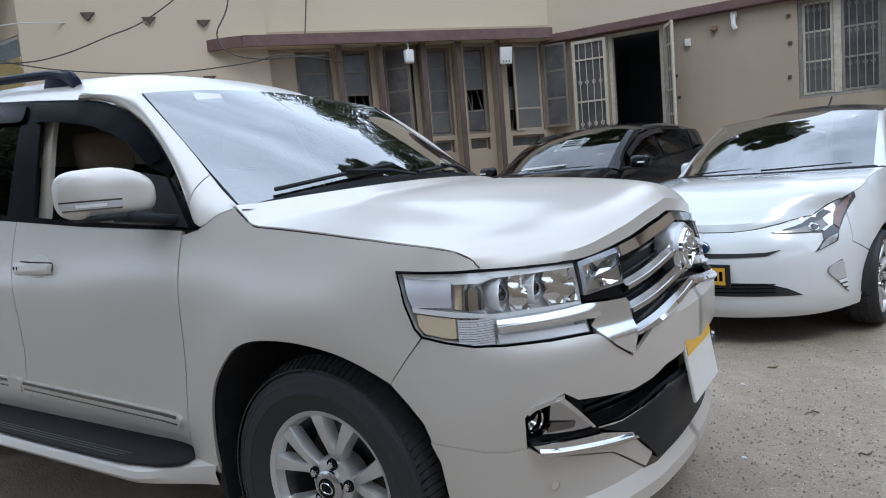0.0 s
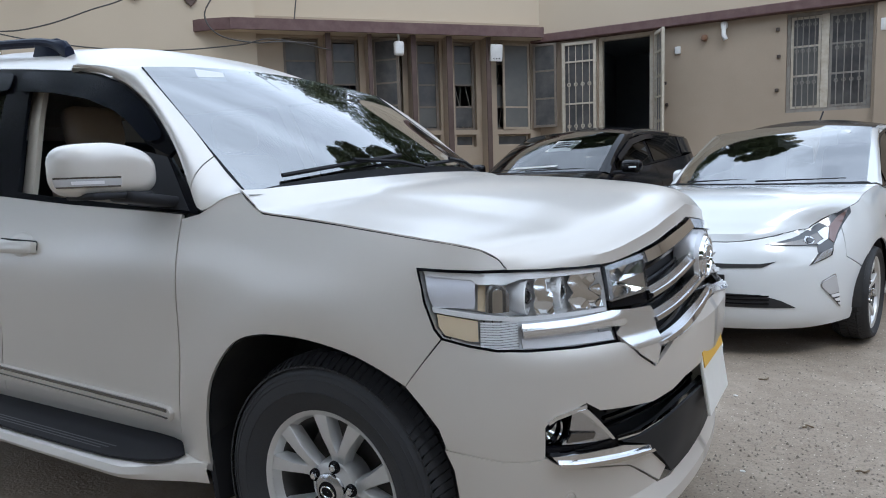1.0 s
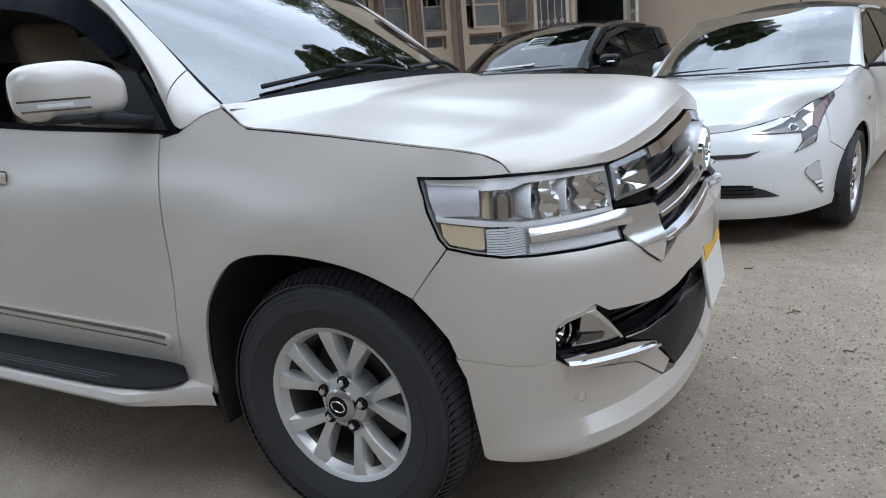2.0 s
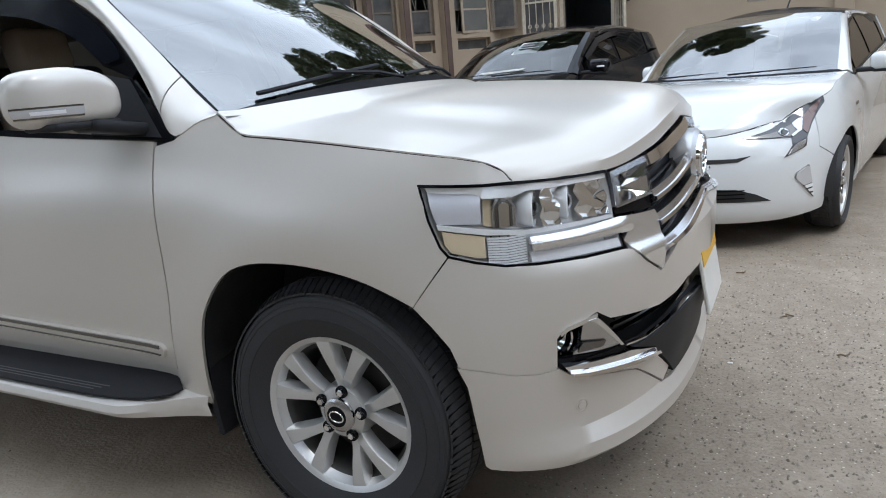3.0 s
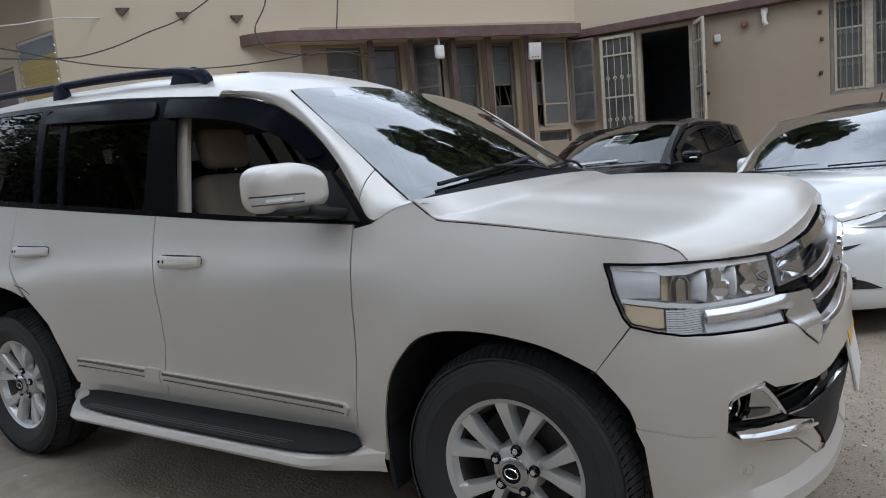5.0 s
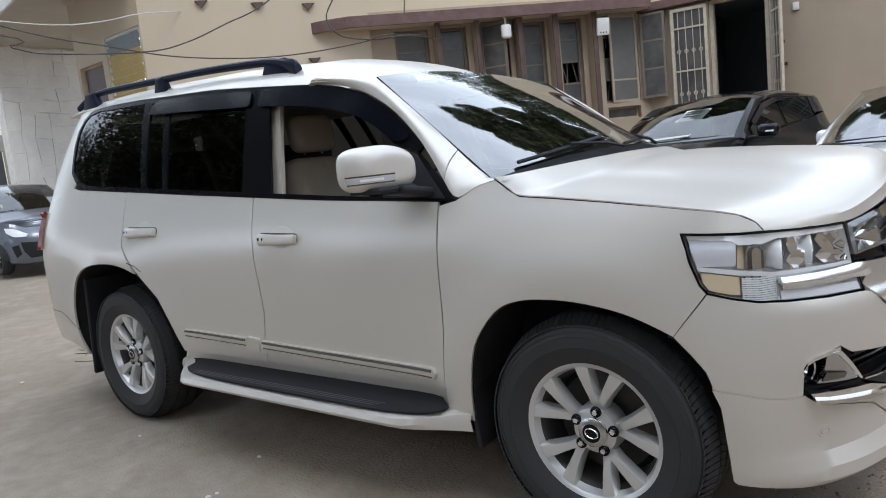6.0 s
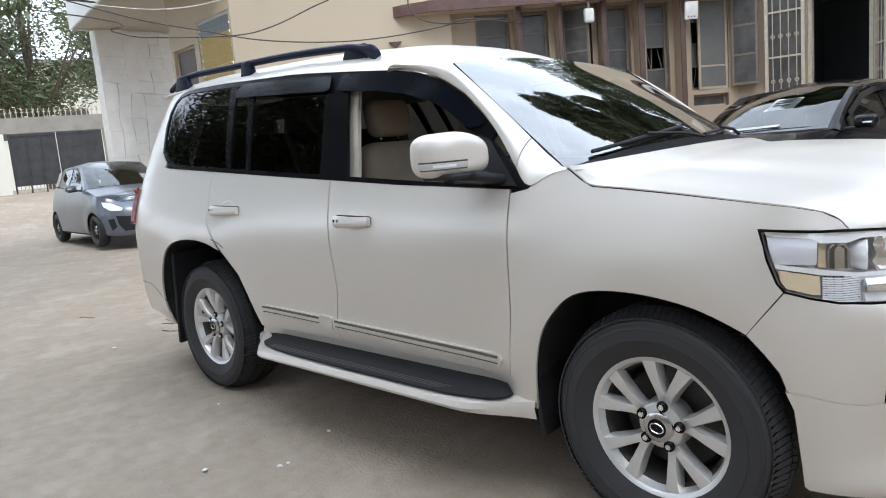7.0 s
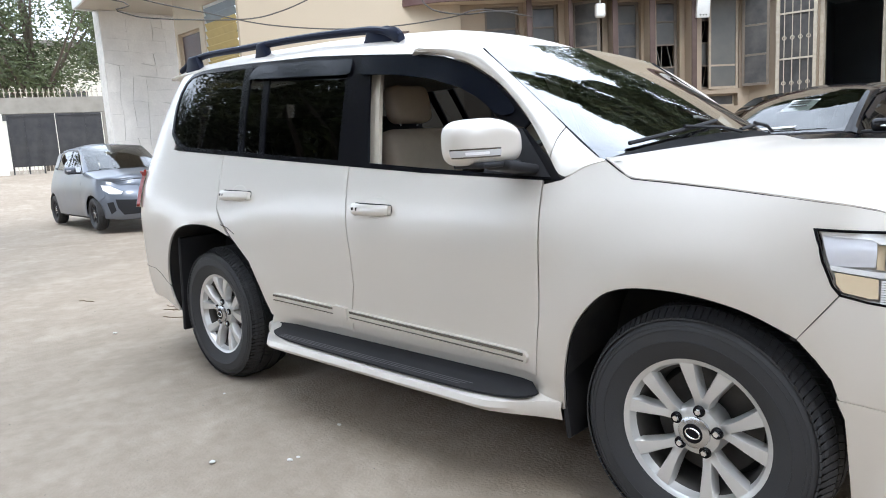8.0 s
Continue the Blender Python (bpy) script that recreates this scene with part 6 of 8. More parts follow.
# the black seal along the sides of the glass
bm = bmesh.new()
rows = [[bm.verts.new(on_glass(-y_, 0.02 + 0.97 * i / 20, o)) for y_, o in ((0.836, -0.006), (0.834, 0.004), (0.829, 0.005), (0.823, 0.001))] for i in range(21)]
for p, q in zip(rows, rows[1:]):
    for k in range(3):
        bm.faces.new((p[k], p[k + 1], q[k + 1], q[k]))
pair("windscreen_seal", bm, GLOSSBLACK, suv)
part("glass_sticker", moved(box(-0.07, -0.022, 0, 0.07, 0.022, 0.001), Matrix.Translation(on_glass(-0.50, 0.90, 0.004)) @ pose(0, 0, 0, 0, 60, 0) @ pose(0, 0, 0, 0, 0, 90)), CLEARLENS, suv)

for pts in ([(-2.64, 0.93), (-2.57, 0.915), (-2.51, 0.885)],):
    scuff = [(x, z + 0.0022) for x, z in pts] + [(x, z - 0.0022) for x, z in pts[::-1]]
    part("scuff", sheet(scuff, suv_shell.f(0.0008), 0.05, 0.001, 0), DARKTRIM, suv, "thin dark scratch")

# tail lamps, rear step
pair("tail_lamp", sheet(rounded([(-3.765, 1.00), (-4.10, 0.98), (-4.10, 1.22), (-3.80, 1.235)], 0.02), suv_shell.f(0.03), 0.04, 0.02, 0), REDLENS, suv, "red tail lamp")
part("rear_spoiler", moved(box(-0.02, -0.54, -0.012, 0.06, 0.54, 0.016, 0.010, 2), pose(-3.76, 0, 1.836, 0, -6, 0)), PEARL, suv)

# cabin: seats, dash, wheel
def front_seat(y):
    seat = part("front_seat", moved(blob(0, 0, 0, 0.16, 0.48, 0.54, 0.07, 4), pose(-1.60, y, 1.12, 0, -16, 0)), BEIGE, suv, "beige leather front seat")
    part("headrest", moved(blob(0, 0, 0, 0.11, 0.27, 0.19, 0.05, 4), pose(-1.70, y, 1.505, 0, -12, 0)), BEIGE, seat)
    part("cushion", blob(-1.28, y, 0.97, 0.55, 0.52, 0.16, 0.06, 3), BEIGE, seat)
    for dy in (-0.06, 0.06):
        part("headrest_post", tube([(-1.70, y + dy, 1.40), (-1.72, y + dy, 1.50)], 0.008, 8), CHROME, seat)


front_seat(-0.42), front_seat(0.42)
# bench in dark trim: the dimness behind the tinted glass is put into its colour
part("rear_bench", joined(moved(blob(0, 0, 0, 0.16, 1.3, 0.62, 0.07, 3), pose(-2.65, 0, 1.20, 0, -14, 0)), blob(-2.3, 0, 0.99, 0.55, 1.3, 0.18, 0.06)), DARKTRIM, suv)
part("dashboard", joined(blob(-0.55, 0, 1.10, 0.50, 1.45, 0.20, 0.06, 3), blob(-0.72, -0.42, 1.19, 0.22, 0.42, 0.10, 0.04, 3)), DARKTRIM, suv)
part("steering_wheel", moved(revolve([(0.175, -0.015), (0.19, -0.01), (0.19, 0.012), (0.175, 0.015), (0.168, 0.0), (0.175, -0.015)], 32), pose(-0.93, -0.42, 1.13, 0, 0, 90) @ pose(0, 0, 0, 25, 0, 0)), DARKTRIM, suv)
part("head_lining", box(-3.7, -0.60, 1.655, -1.05, 0.60, 1.67), TRIM, suv)
pair("pillar_trim", sheet([(-1.455, 1.22), (-1.525, 1.22), (-1.64, 1.68), (-1.57, 1.68)], suv_shell.f(-0.05), 0.06, 0.02, 0), TRIM, suv)
ob = part("front_window", mirrored(sheet(W_F, suv_shell.f(-0.006), 0.07, 0.0, -0.004)), PRIVACY, suv)


# ---- the smaller cars ----
def small_car(name, label, paint, roof_paint, at, hw, xf, wb, xr, cowl, roof_z, ws_top, tyre, alloy, spokes, twin, rim, fine=0.06, visor=False, hood_drop=0.0, dense=64, hood_line=None, folded=False, screen=SCREENDIM):
    """A five-door car; x forward from the front axle. hw: half width; xf, xr: nose and tail; cowl: height of the windscreen's foot."""
    car = thing(name, label, "car", "parked cars", at=at)
    R, W = tyre
    k = hw / 0.88
    sh = Shell(plan=[(xr, 0.0), (xr + 0.03, -0.5 * k), (xr + 0.15, -0.74 * k), (xr + 0.40, -0.835 * k), (xr + 0.9, -0.868 * k), (-1.35, -hw), (-0.3, -0.875 * k), (0.12, -0.858 * k),
                     (xf * 0.40, -0.80 * k), (xf * 0.64, -0.68 * k), (xf * 0.84, -0.48 * k), (xf * 0.965, -0.22 * k), (xf, 0.0)],
               side=[(0.15, -0.06), (0.30, -0.012), (0.55, 0.0), (0.74, -0.006), (0.88, -0.035), (cowl, -0.095), (cowl + 0.15, -0.155), (cowl + 0.30, -0.225), (roof_z - 0.05, -0.30), (roof_z + 0.05, -0.38)],
               nose=[(0.15, -0.09), (0.22, -0.02), (0.34, 0.0), (0.50, -0.005), (0.62, -0.03), (0.72, -0.09), (0.80, -0.17), (0.92, -0.32)],
               rake=[(0.3, 0.05), (0.5, 0.0), (0.7, 0.0), (1.0, 0.06), (1.4, 0.30)], arches=[(0.0, R, R + 0.045), (-wb, R, R + 0.045)], flare=0.014, half=hw, turn=(0.15, 0.5))
    Q, sm, sn = sh.at, sh.smax, sh.smin
    ar = R + 0.045
    c0 = cowl
    hood_l = [(-0.46, c0 + 0.01), (-0.15, c0 - 0.055), (0.18, c0 - 0.115), (0.45, c0 - 0.185 - hood_drop), (0.62, c0 - 0.245 - hood_drop)]
    hood_l = hood_line or hood_l
    zn = c0 - 0.262 - hood_drop
    hz = lambda s: lin(hood_l, s)
    fa = arc(0.0, R, ar, 38, 176, 14)
    pair("fender", sheet([(0.36, hz(0.36))] + [p for p in hood_l[::-1] if p[0] < 0.35] + [(-0.60, c0 - 0.03), (-0.60, 0.30), (-0.58, 0.24), (-ar + 0.02, 0.24)] + fa[::-1] + [(0.42, 0.62)], sh.f(), 0.06, 0.012, 0.0015), paint, car)
    ze = hood_l[-1]
    edge_ = [(ze[0] + (sm - ze[0]) * i / 16, ze[1] + (zn + 0.014 - ze[1]) * smooth(i / 12) - 0.004) for i in (16, 12, 9, 6, 4, 2, 1)]
    whole("front_bumper", sheet(edge_ + [(0.605, hz(0.60) - 0.002), (0.45, hz(0.45) - 0.002), (0.362, hz(0.362) - 0.003), (0.42, 0.618)] + arc(0.0, R, ar, 37, 2, 6) + [(0.36, 0.22), (0.7, 0.19), (sm, 0.19)], sh.f(), fine, 0.012, 0.0015), paint, car)
    for x0, x1, nm in ((-0.602, -1.62, "front_door"), (-1.622, -2.0, "rear_door")):
        if nm == "front_door":
            poly = [(x0, c0 - 0.03), (x0, 0.24), (x1, 0.24), (x1 + 0.0, c0 + 0.03)]
        else:
            poly = [(x0, c0 + 0.03), (x0, 0.24), (-wb + ar + 0.02, 0.24)] + arc(-wb, R, ar + 0.012, 12, 70, 6) + [(-wb + 0.10, c0 + 0.065)]
        pair(nm, sheet(poly, sh.f(), 0.08, 0.012, 0.002), paint, car)
    pair("quarter_panel", sheet([(-wb + 0.098, c0 + 0.065), (-wb + ar * 0.36, R + ar * 0.96)] + arc(-wb, R, ar, 74, 180, 10) + [(-wb - ar + 0.01, 0.24), (xr + 0.3, 0.26), (sn, 0.26), (sn, c0 - 0.05), (xr - 0.25, c0 + 0.0), (xr + 0.30, c0 + 0.09)], sh.f(), 0.08, 0.012, 0.002), paint, car)
    # hood
    hs_ = [Q(s, z) for s, z in spline(hood_l, 6)]
    s_e = hood_l[-1][0]
    ne = [Q(s_e + (sm - s_e) * i / 16, hood_l[-1][1] + (zn + 0.014 - hood_l[-1][1]) * smooth(i / 12)) for i in range(17)]
    ff = [Vector((p.x, -p.y, p.z)) for p in ne] + ne[::-1][1:]
    hl_ = [Vector((p.x, -p.y, p.z)) for p in hs_]
    rear = [Vector((-0.08 - 0.38 * abs(t) ** 2, -hs_[0].y * t, c0 + 0.035 - 0.025 * t * t)) for t in [1 - i / 10 for i in range(21)]]
    rear[0], rear[-1] = hl_[0], hs_[0]
    part("hood", coons(hl_, hs_, rear, ff, 24, 28, lambda u, v: (0, 0, (0.05 * math.sin(math.pi * min(u * 0.8 + 0.03, 1)) * (1 - abs(2 * v - 1) ** 2.5) if u < 0.999 else 0) - 0.010 * math.exp(-((abs(2 * v - 1) - 0.62) / 0.10) ** 2) * math.sin(math.pi * u)), 0.012), paint, car)
    # glass
    wl0_, wl1_ = Vector((-0.50, -0.80 * hw, c0 + 0.015)), Vector((ws_top - 0.07, -0.69 * hw, roof_z - 0.085))
    bt = [Vector((-0.13 - 0.37 * abs(t) ** 2.1, 0.80 * hw * t, c0 + 0.04 - 0.025 * t * t)) for t in [1 - i / 10 for i in range(21)]]
    tp = [Vector((ws_top - 0.07 * t * t, 0.69 * hw * t, roof_z - 0.045 - 0.04 * abs(t) ** 2.2)) for t in [1 - i / 10 for i in range(21)]]
    sr_ = [wl0_.lerp(wl1_, i / 12) + Vector((0.5, -0.2, 0.8)) * 0.03 * math.sin(math.pi * i / 12) for i in range(13)]
    sl_ = [Vector((p.x, -p.y, p.z)) for p in sr_]
    w_ = part("windscreen", coons(sl_, sr_, bt, tp, 16, 20, lambda u, v: Vector((0.45, 0, 0.9)) * 0.035 * math.sin(math.pi * u) * (1 - (2 * v - 1) ** 2)), screen, car, "sky-reflecting windscreen")
    w_.visible_shadow = False
    belt = [(-0.60, c0 - 0.03), (-1.62, c0 + 0.03), (-wb + 0.10, c0 + 0.065), (xr + 0.62, c0 + 0.10)]
    tops = [(-0.60, c0 + 0.02), (-0.85, c0 + 0.15), (ws_top - 0.15, roof_z - 0.16), (ws_top - 0.5, roof_z - 0.115), (-1.85, roof_z - 0.11), (-2.2, roof_z - 0.13), (xr + 0.45, roof_z - 0.175)]
    pair("window_surround", sheet([(x, z + 0.002) for x, z in belt] + [(x, z) for x, z in tops[::-1]], sh.f(-0.012), 0.08, 0.006, 0), GLOSSBLACK, car)
    for x0, x1, nm in ((-0.78, -1.57, "front_window"), (-1.66, -wb + 0.14, "rear_window")):
        poly = [(x0, lin(belt[::-1], x0) + 0.022), (x1, lin(belt[::-1], x1) + 0.022)]
        n_ = 6
        poly += [(x1 + (x0 - x1) * i / n_, lin(tops[::-1], x1 + (x0 - x1) * i / n_) - 0.02) for i in range(n_ + 1)]
        pair(nm, sheet(poly, sh.f(-0.004), 0.1, 0.004, 0), PRIVACY, car, "dark side glass")
    pair("rear_quarter_glass", sheet([(-wb + 0.06, c0 + 0.09), (-wb - 0.17, c0 + 0.12), (-wb - 0.10, roof_z - 0.25), (-wb + 0.03, roof_z - 0.21)], sh.f(-0.004), 0.1, 0.004, 0), PRIVACY, car)
    if visor:
        pair("window_visor", sheet([(x, z) for x, z in tops[1:5]] + [(x, z - 0.05) for x, z in tops[4:0:-1]], lambda s, z: sh.at(s, z, 0.02 + 0.2 * max(0, lin(tops[::-1], s) - z)), 0.08, 0.004, 0), VISOR, car)
    # roof with its side rails, pillars
    xs_ = [wl1_.x + (xr + 0.28 - wl1_.x) * i / 24 for i in range(25)]
    re_ = [Q(x, lin(tops[::-1], x) if x < ws_top - 0.2 else wl1_.z - 0.01) for x in xs_]
    re_[0] = wl1_
    le_ = [Vector((p.x, -p.y, p.z)) for p in re_]
    bk = [Vector((xs_[-1] + 0.02 * t * t, -re_[-1].y * t, roof_z - 0.10 - (roof_z - 0.10 - re_[-1].z) * abs(t) ** 2.6)) for t in [1 - i / 10 for i in range(21)]]
    part("roof", coons(le_, re_, tp, bk, 28, 28, lambda u, v: (0, 0, (0.055 * (1 - abs(2 * v - 1) ** 2.6)) * smooth(u / 0.15) * (1 - smooth((u - 0.85) / 0.15))), 0.012), roof_paint, car)
    po = [Q(x, z, 0.003) for x, z in spline([(-0.58, c0 - 0.005), (-0.85, c0 + 0.152), (ws_top - 0.15, roof_z - 0.155), (ws_top - 0.40, roof_z - 0.118), (-1.8, roof_z - 0.108), (-2.3, roof_z - 0.138)], 6)]
    bm = bmesh.new()
    rows_ = []
    for i in range(31):
        t = i / 30
        f_ = t * (len(po) - 1)
        a = po[min(int(f_), len(po) - 2)].lerp(po[min(int(f_), len(po) - 2) + 1], f_ - min(int(f_), len(po) - 2))
        if t < 0.55:
            g_ = t / 0.55 * 12
            b = sr_[min(int(g_), 11)].lerp(sr_[min(int(g_), 11) + 1], g_ - min(int(g_), 11))
        else:
            g_ = (t - 0.55) / 0.45 * 18
            b = re_[min(int(g_), 23)].lerp(re_[min(int(g_), 23) + 1], g_ - int(g_)) + Vector((0, 0.05, 0.035)) * smooth((t - 0.55) / 0.1)
        m_ = (a + b) / 2 + Vector((0.1, -0.7, 0.5)).normalized() * 0.018
        rows_.append([bm.verts.new(q) for q in (a, a.lerp(m_, 0.6), m_, m_.lerp(b, 0.5), b)])
    for p, q in zip(rows_, rows_[1:]):
        for j in range(4):
            bm.faces.new((p[j], p[j + 1], q[j + 1], q[j]))
    thicken(bm, 0.015)
    pair("roof_pillar", bm, paint, car, sharp=70)
    pair("rear_pillar", sheet([(xr + 0.30, c0 + 0.09), (xr - 0.25, c0), (xr - 0.20, roof_z - 0.30), (xr + 0.12, roof_z - 0.215), (xr + 0.45, roof_z - 0.178), (xr + 0.62, roof_z - 0.168), (xr + 0.66, c0 + 0.11)], sh.f(), 0.1, 0.012, 0.0), paint, car)
    whole("tailgate", sheet([(xr - 0.25, c0 - 0.01), (sn, c0 - 0.06), (sn, roof_z - 0.12), (xr - 0.30, roof_z - 0.12)], sh.f(-0.01), 0.1, 0.01, 0), paint, car)
    # mirrors, wipers, wheels, dark insides
    bm = blob(-0.66, -hw - 0.105, c0 + 0.055, 0.12, 0.20, 0.125, 0.045, 4)
    mr = pair("door_mirror", bm, paint, car, sharp=60)
    if folded:
        mr[0].matrix_basis = Matrix.Translation((-0.78, -hw + 0.09, 0)) @ Matrix.Rotation(radians(-80), 4, "Z") @ Matrix.Translation((0.66, hw, 0))
    for ob, sg in zip(mr, (1, -1)):
        foot = joined(blob(-0.66, -hw + 0.02, c0 - 0.0, 0.09, 0.12, 0.03, 0.012), blob(-0.66, -hw - 0.09, c0 - 0.008, 0.10, 0.13, 0.02, 0.008))
        part("mirror_foot", foot if sg > 0 else mirrored(foot), PLASTIC, ob)
        lens_ = moved(blob(0, 0, 0, 0.012, 0.13, 0.016, 0.005), pose(-0.603, -hw - 0.115, c0 + 0.05, 0, 0, 10))
        part("signal_lamp", lens_ if sg > 0 else mirrored(lens_), CLEARLENS, ob)
    for y0, y1 in ((-0.62 * hw, -0.02), (0.05, 0.66 * hw)):
        pts = []
        for i in range(9):
            y_ = y0 + (y1 - y0) * i / 8
            t = y_ / (0.80 * hw)
            pts.append((-0.13 - 0.37 * abs(t) ** 2.1 - 0.03 - 0.03 * i / 8, y_, c0 + 0.060 - 0.025 * t * t + 0.012 * i / 8))
        part("wiper", tube(pts, 0.007, 6), PLASTIC, car)
    bm = bmesh.new()
    va_ = [bm.verts.new(Vector(p) + Vector((0.02, 0, -0.012))) for p in rear]
    vb_ = [bm.verts.new(Vector(p) + Vector((-0.03, 0, 0.012))) for p in bt]
    for i in range(20):
        bm.faces.new((va_[i], va_[i + 1], vb_[i + 1], vb_[i]))
    bmesh.ops.solidify(bm, geom=bm.faces[:], thickness=0.006)
    part("cowl", bm, PLASTIC, car)
    wheels(car, [(0.0, -hw + W / 2 + 0.015, R, 0), (0.0, hw - W / 2 - 0.015, R, 15), (-wb, -hw + W / 2 + 0.02, R, 30), (-wb, hw - W / 2 - 0.02, R, 8)], R, W, rim, spokes, alloy, lugs=dense, twin=twin, cap=0.03, spoke_w=0.8, dish=0.01)
    for cx in (0.0, -wb):
        bm = bmesh.new()
        rr = []
        for y_ in (-hw + 0.03, -hw + 0.30):
            rr.append([bm.verts.new((cx + (ar + 0.005) * math.cos(radians(-4 + 188 * i / 20)), y_, R + (ar + 0.005) * math.sin(radians(-4 + 188 * i / 20)))) for i in range(21)])
        for i in range(20):
            bm.faces.new((rr[0][i], rr[0][i + 1], rr[1][i + 1], rr[1][i]))
        bm.faces.new(rr[1])
        pair("wheel_housing", bm, UNDER, car)
    part("underbody", joined(box(xr + 0.25, -hw * 0.62, 0.17, xf - 0.28, hw * 0.62, 0.5, 0.03), box(-wb + 0.4, -hw * 0.92, 0.2, -0.42, hw * 0.92, 0.42, 0.02), box(xr + 0.4, -hw * 0.9, 0.70, -0.42, hw * 0.9, 0.74)), UNDER, car)
    part("dashboard", blob(-0.72, 0, c0 - 0.05, 0.55, hw * 1.5, 0.14, 0.05), DARKTRIM, car)
    for y_ in (-0.38, 0.38):
        st = part("seat", moved(blob(0, 0, 0, 0.15, 0.46, 0.60, 0.06, 3), pose(-1.65, y_, 0.95, 0, -16, 0)), DARKTRIM, car)
        part("headrest", blob(-1.76, y_, 1.27, 0.10, 0.26, 0.17, 0.04, 3), DARKTRIM, st)
    return car, sh


white_hatch, wsh = small_car("hatchback", "white hybrid hatchback with a black roof and slim lamps", WHITE, GLOSSBLACK,
                             pose(0.568, 3.145, 0.06, 0, 0, -101) @ pose(0, 0, 0, 0, 2.6, 0), 0.88, 0.90, 2.70, -3.58, 0.985, 1.47, -1.12, (0.318, 0.215), ALLOY, 5, 16.0, 0.236, fine=0.05,
                             hood_line=[(-0.46, 0.995), (-0.15, 0.985), (0.10, 0.962), (0.30, 0.905), (0.60, 0.795)], folded=True, screen=SCREEN)
black_hatch, bsh = small_car("hatchback", "black compact hatchback with a paper on its windscreen", BLACK, BLACK,
                             pose(-1.637, 3.986, 0.17, 0, 0, -101) @ pose(0, 0, 0, 0, 2.6, 0), 0.848, 0.80, 2.55, -3.15, 0.99, 1.45, -1.10, (0.30, 0.185), ALLOY, 5, 16.0, 0.19, visor=True, dense=40)
grey_hatch, gsh = small_car("hatchback", "dusty dark-grey compact hatchback with bare steel wheels", GREY, GREY,
                            pose(-12.4, 2.72, 0.05, 0, 0, -3.5), 0.848, 0.80, 2.51, -3.08, 1.05, 1.60, -1.10, (0.30, 0.185), PLASTIC, 8, 0.0, 0.19, dense=40)


# front of the white hatchback
def on_car(sh, car, name, poly, m, out=0.006, step=0.05, thick=0.014, label="", both=True, parent=None):
    if both:
        return pair(name, sheet(poly, sh.f(out), step, thick, 0), m, parent or car, label)
    return whole(name, sheet(poly, sh.f(out), step, thick, 0), m, parent or car, label)


wm = wsh.smax
for ob, sg in zip(on_car(wsh, white_hatch, "headlamp", [(0.95, 0.722), (0.75, 0.752), (0.56, 0.803), (0.40, 0.865), (0.275, 0.915), (0.285, 0.88), (0.36, 0.815), (0.43, 0.752), (0.492, 0.692), (0.527, 0.637), (0.70, 0.587), (0.622, 0.655), (0.61, 0.695), (0.70, 0.702), (0.82, 0.708)], DARKLAMP, 0.005, 0.035, label="slim dark head lamp running down the corner"), (1, -1)):
    for poly, m, o, nm in (([(0.92, 0.719), (0.72, 0.738), (0.60, 0.762), (0.50, 0.785), (0.52, 0.73), (0.60, 0.707), (0.72, 0.708)], SMOKEDCHROME, 0.010, "bezel"),
                           ([(0.56, 0.775), (0.50, 0.798), (0.47, 0.80), (0.515, 0.735), (0.60, 0.703), (0.61, 0.712), (0.55, 0.735)], CHROMESATIN, 0.013, "clear_strip"),
                           ([(0.512, 0.680), (0.57, 0.668), (0.612, 0.652), (0.672, 0.600), (0.545, 0.638)], CHROMESATIN, 0.010, "lower_lens"),
                           ([(0.30, 0.900), (0.37, 0.862), (0.465, 0.798), (0.505, 0.735), (0.488, 0.710), (0.43, 0.766), (0.365, 0.828)], DULLRED, 0.010, "side_lens"),
                           (arc(0.655, 0.735, 0.036, 0, 360, 14, 0.022)[:-1], CHROMESATIN, 0.016, "projector_ring"),
                           (arc(0.655, 0.735, 0.024, 0, 360, 14, 0.015)[:-1], BULB, 0.022, "projector")):
        bm = sheet(poly, wsh.f(o), 0.04, 0.008, 0)
        part(nm, bm if sg > 0 else mirrored(bm), m, ob)
for ob, sg in zip(on_car(wsh, white_hatch, "fog_lamp", rounded([(0.526, 0.528), (0.628, 0.487), (0.638, 0.455), (0.488, 0.308)], 0.012), CHROMESATIN, 0.006, label="upright clear fog lamp cluster"), (1, -1)):
    bm = sheet(rounded([(0.531, 0.520), (0.622, 0.484), (0.630, 0.456), (0.575, 0.400), (0.506, 0.41)], 0.01), wsh.f(0.010), 0.04, 0.006, 0)
    part("clear_lens", bm if sg > 0 else mirrored(bm), LAMPGREY, ob)
    bm = sheet(rounded([(0.512, 0.408), (0.578, 0.400), (0.496, 0.318)], 0.006), wsh.f(0.0085), 0.04, 0.004, 0)
    part("led_backing", bm if sg > 0 else mirrored(bm), DARKLAMP, ob)
    for k in range(3):
        bm = sheet(rounded([(0.506 - 0.004 * k, 0.405 - 0.03 * k), (0.568 - 0.026 * k, 0.398 - 0.028 * k), (0.556 - 0.026 * k, 0.380 - 0.026 * k), (0.504 - 0.004 * k, 0.385 - 0.03 * k)], 0.004), wsh.f(0.013), 0.04, 0.006, 0)
        part("led", bm if sg > 0 else mirrored(bm), CLEARLENS, ob)
on_car(wsh, white_hatch, "upper_slot", [(0.90, 0.620), (1.0, 0.608), (wm, 0.612), (wm, 0.580), (0.985, 0.586)], UNDER, 0.004, both=False)
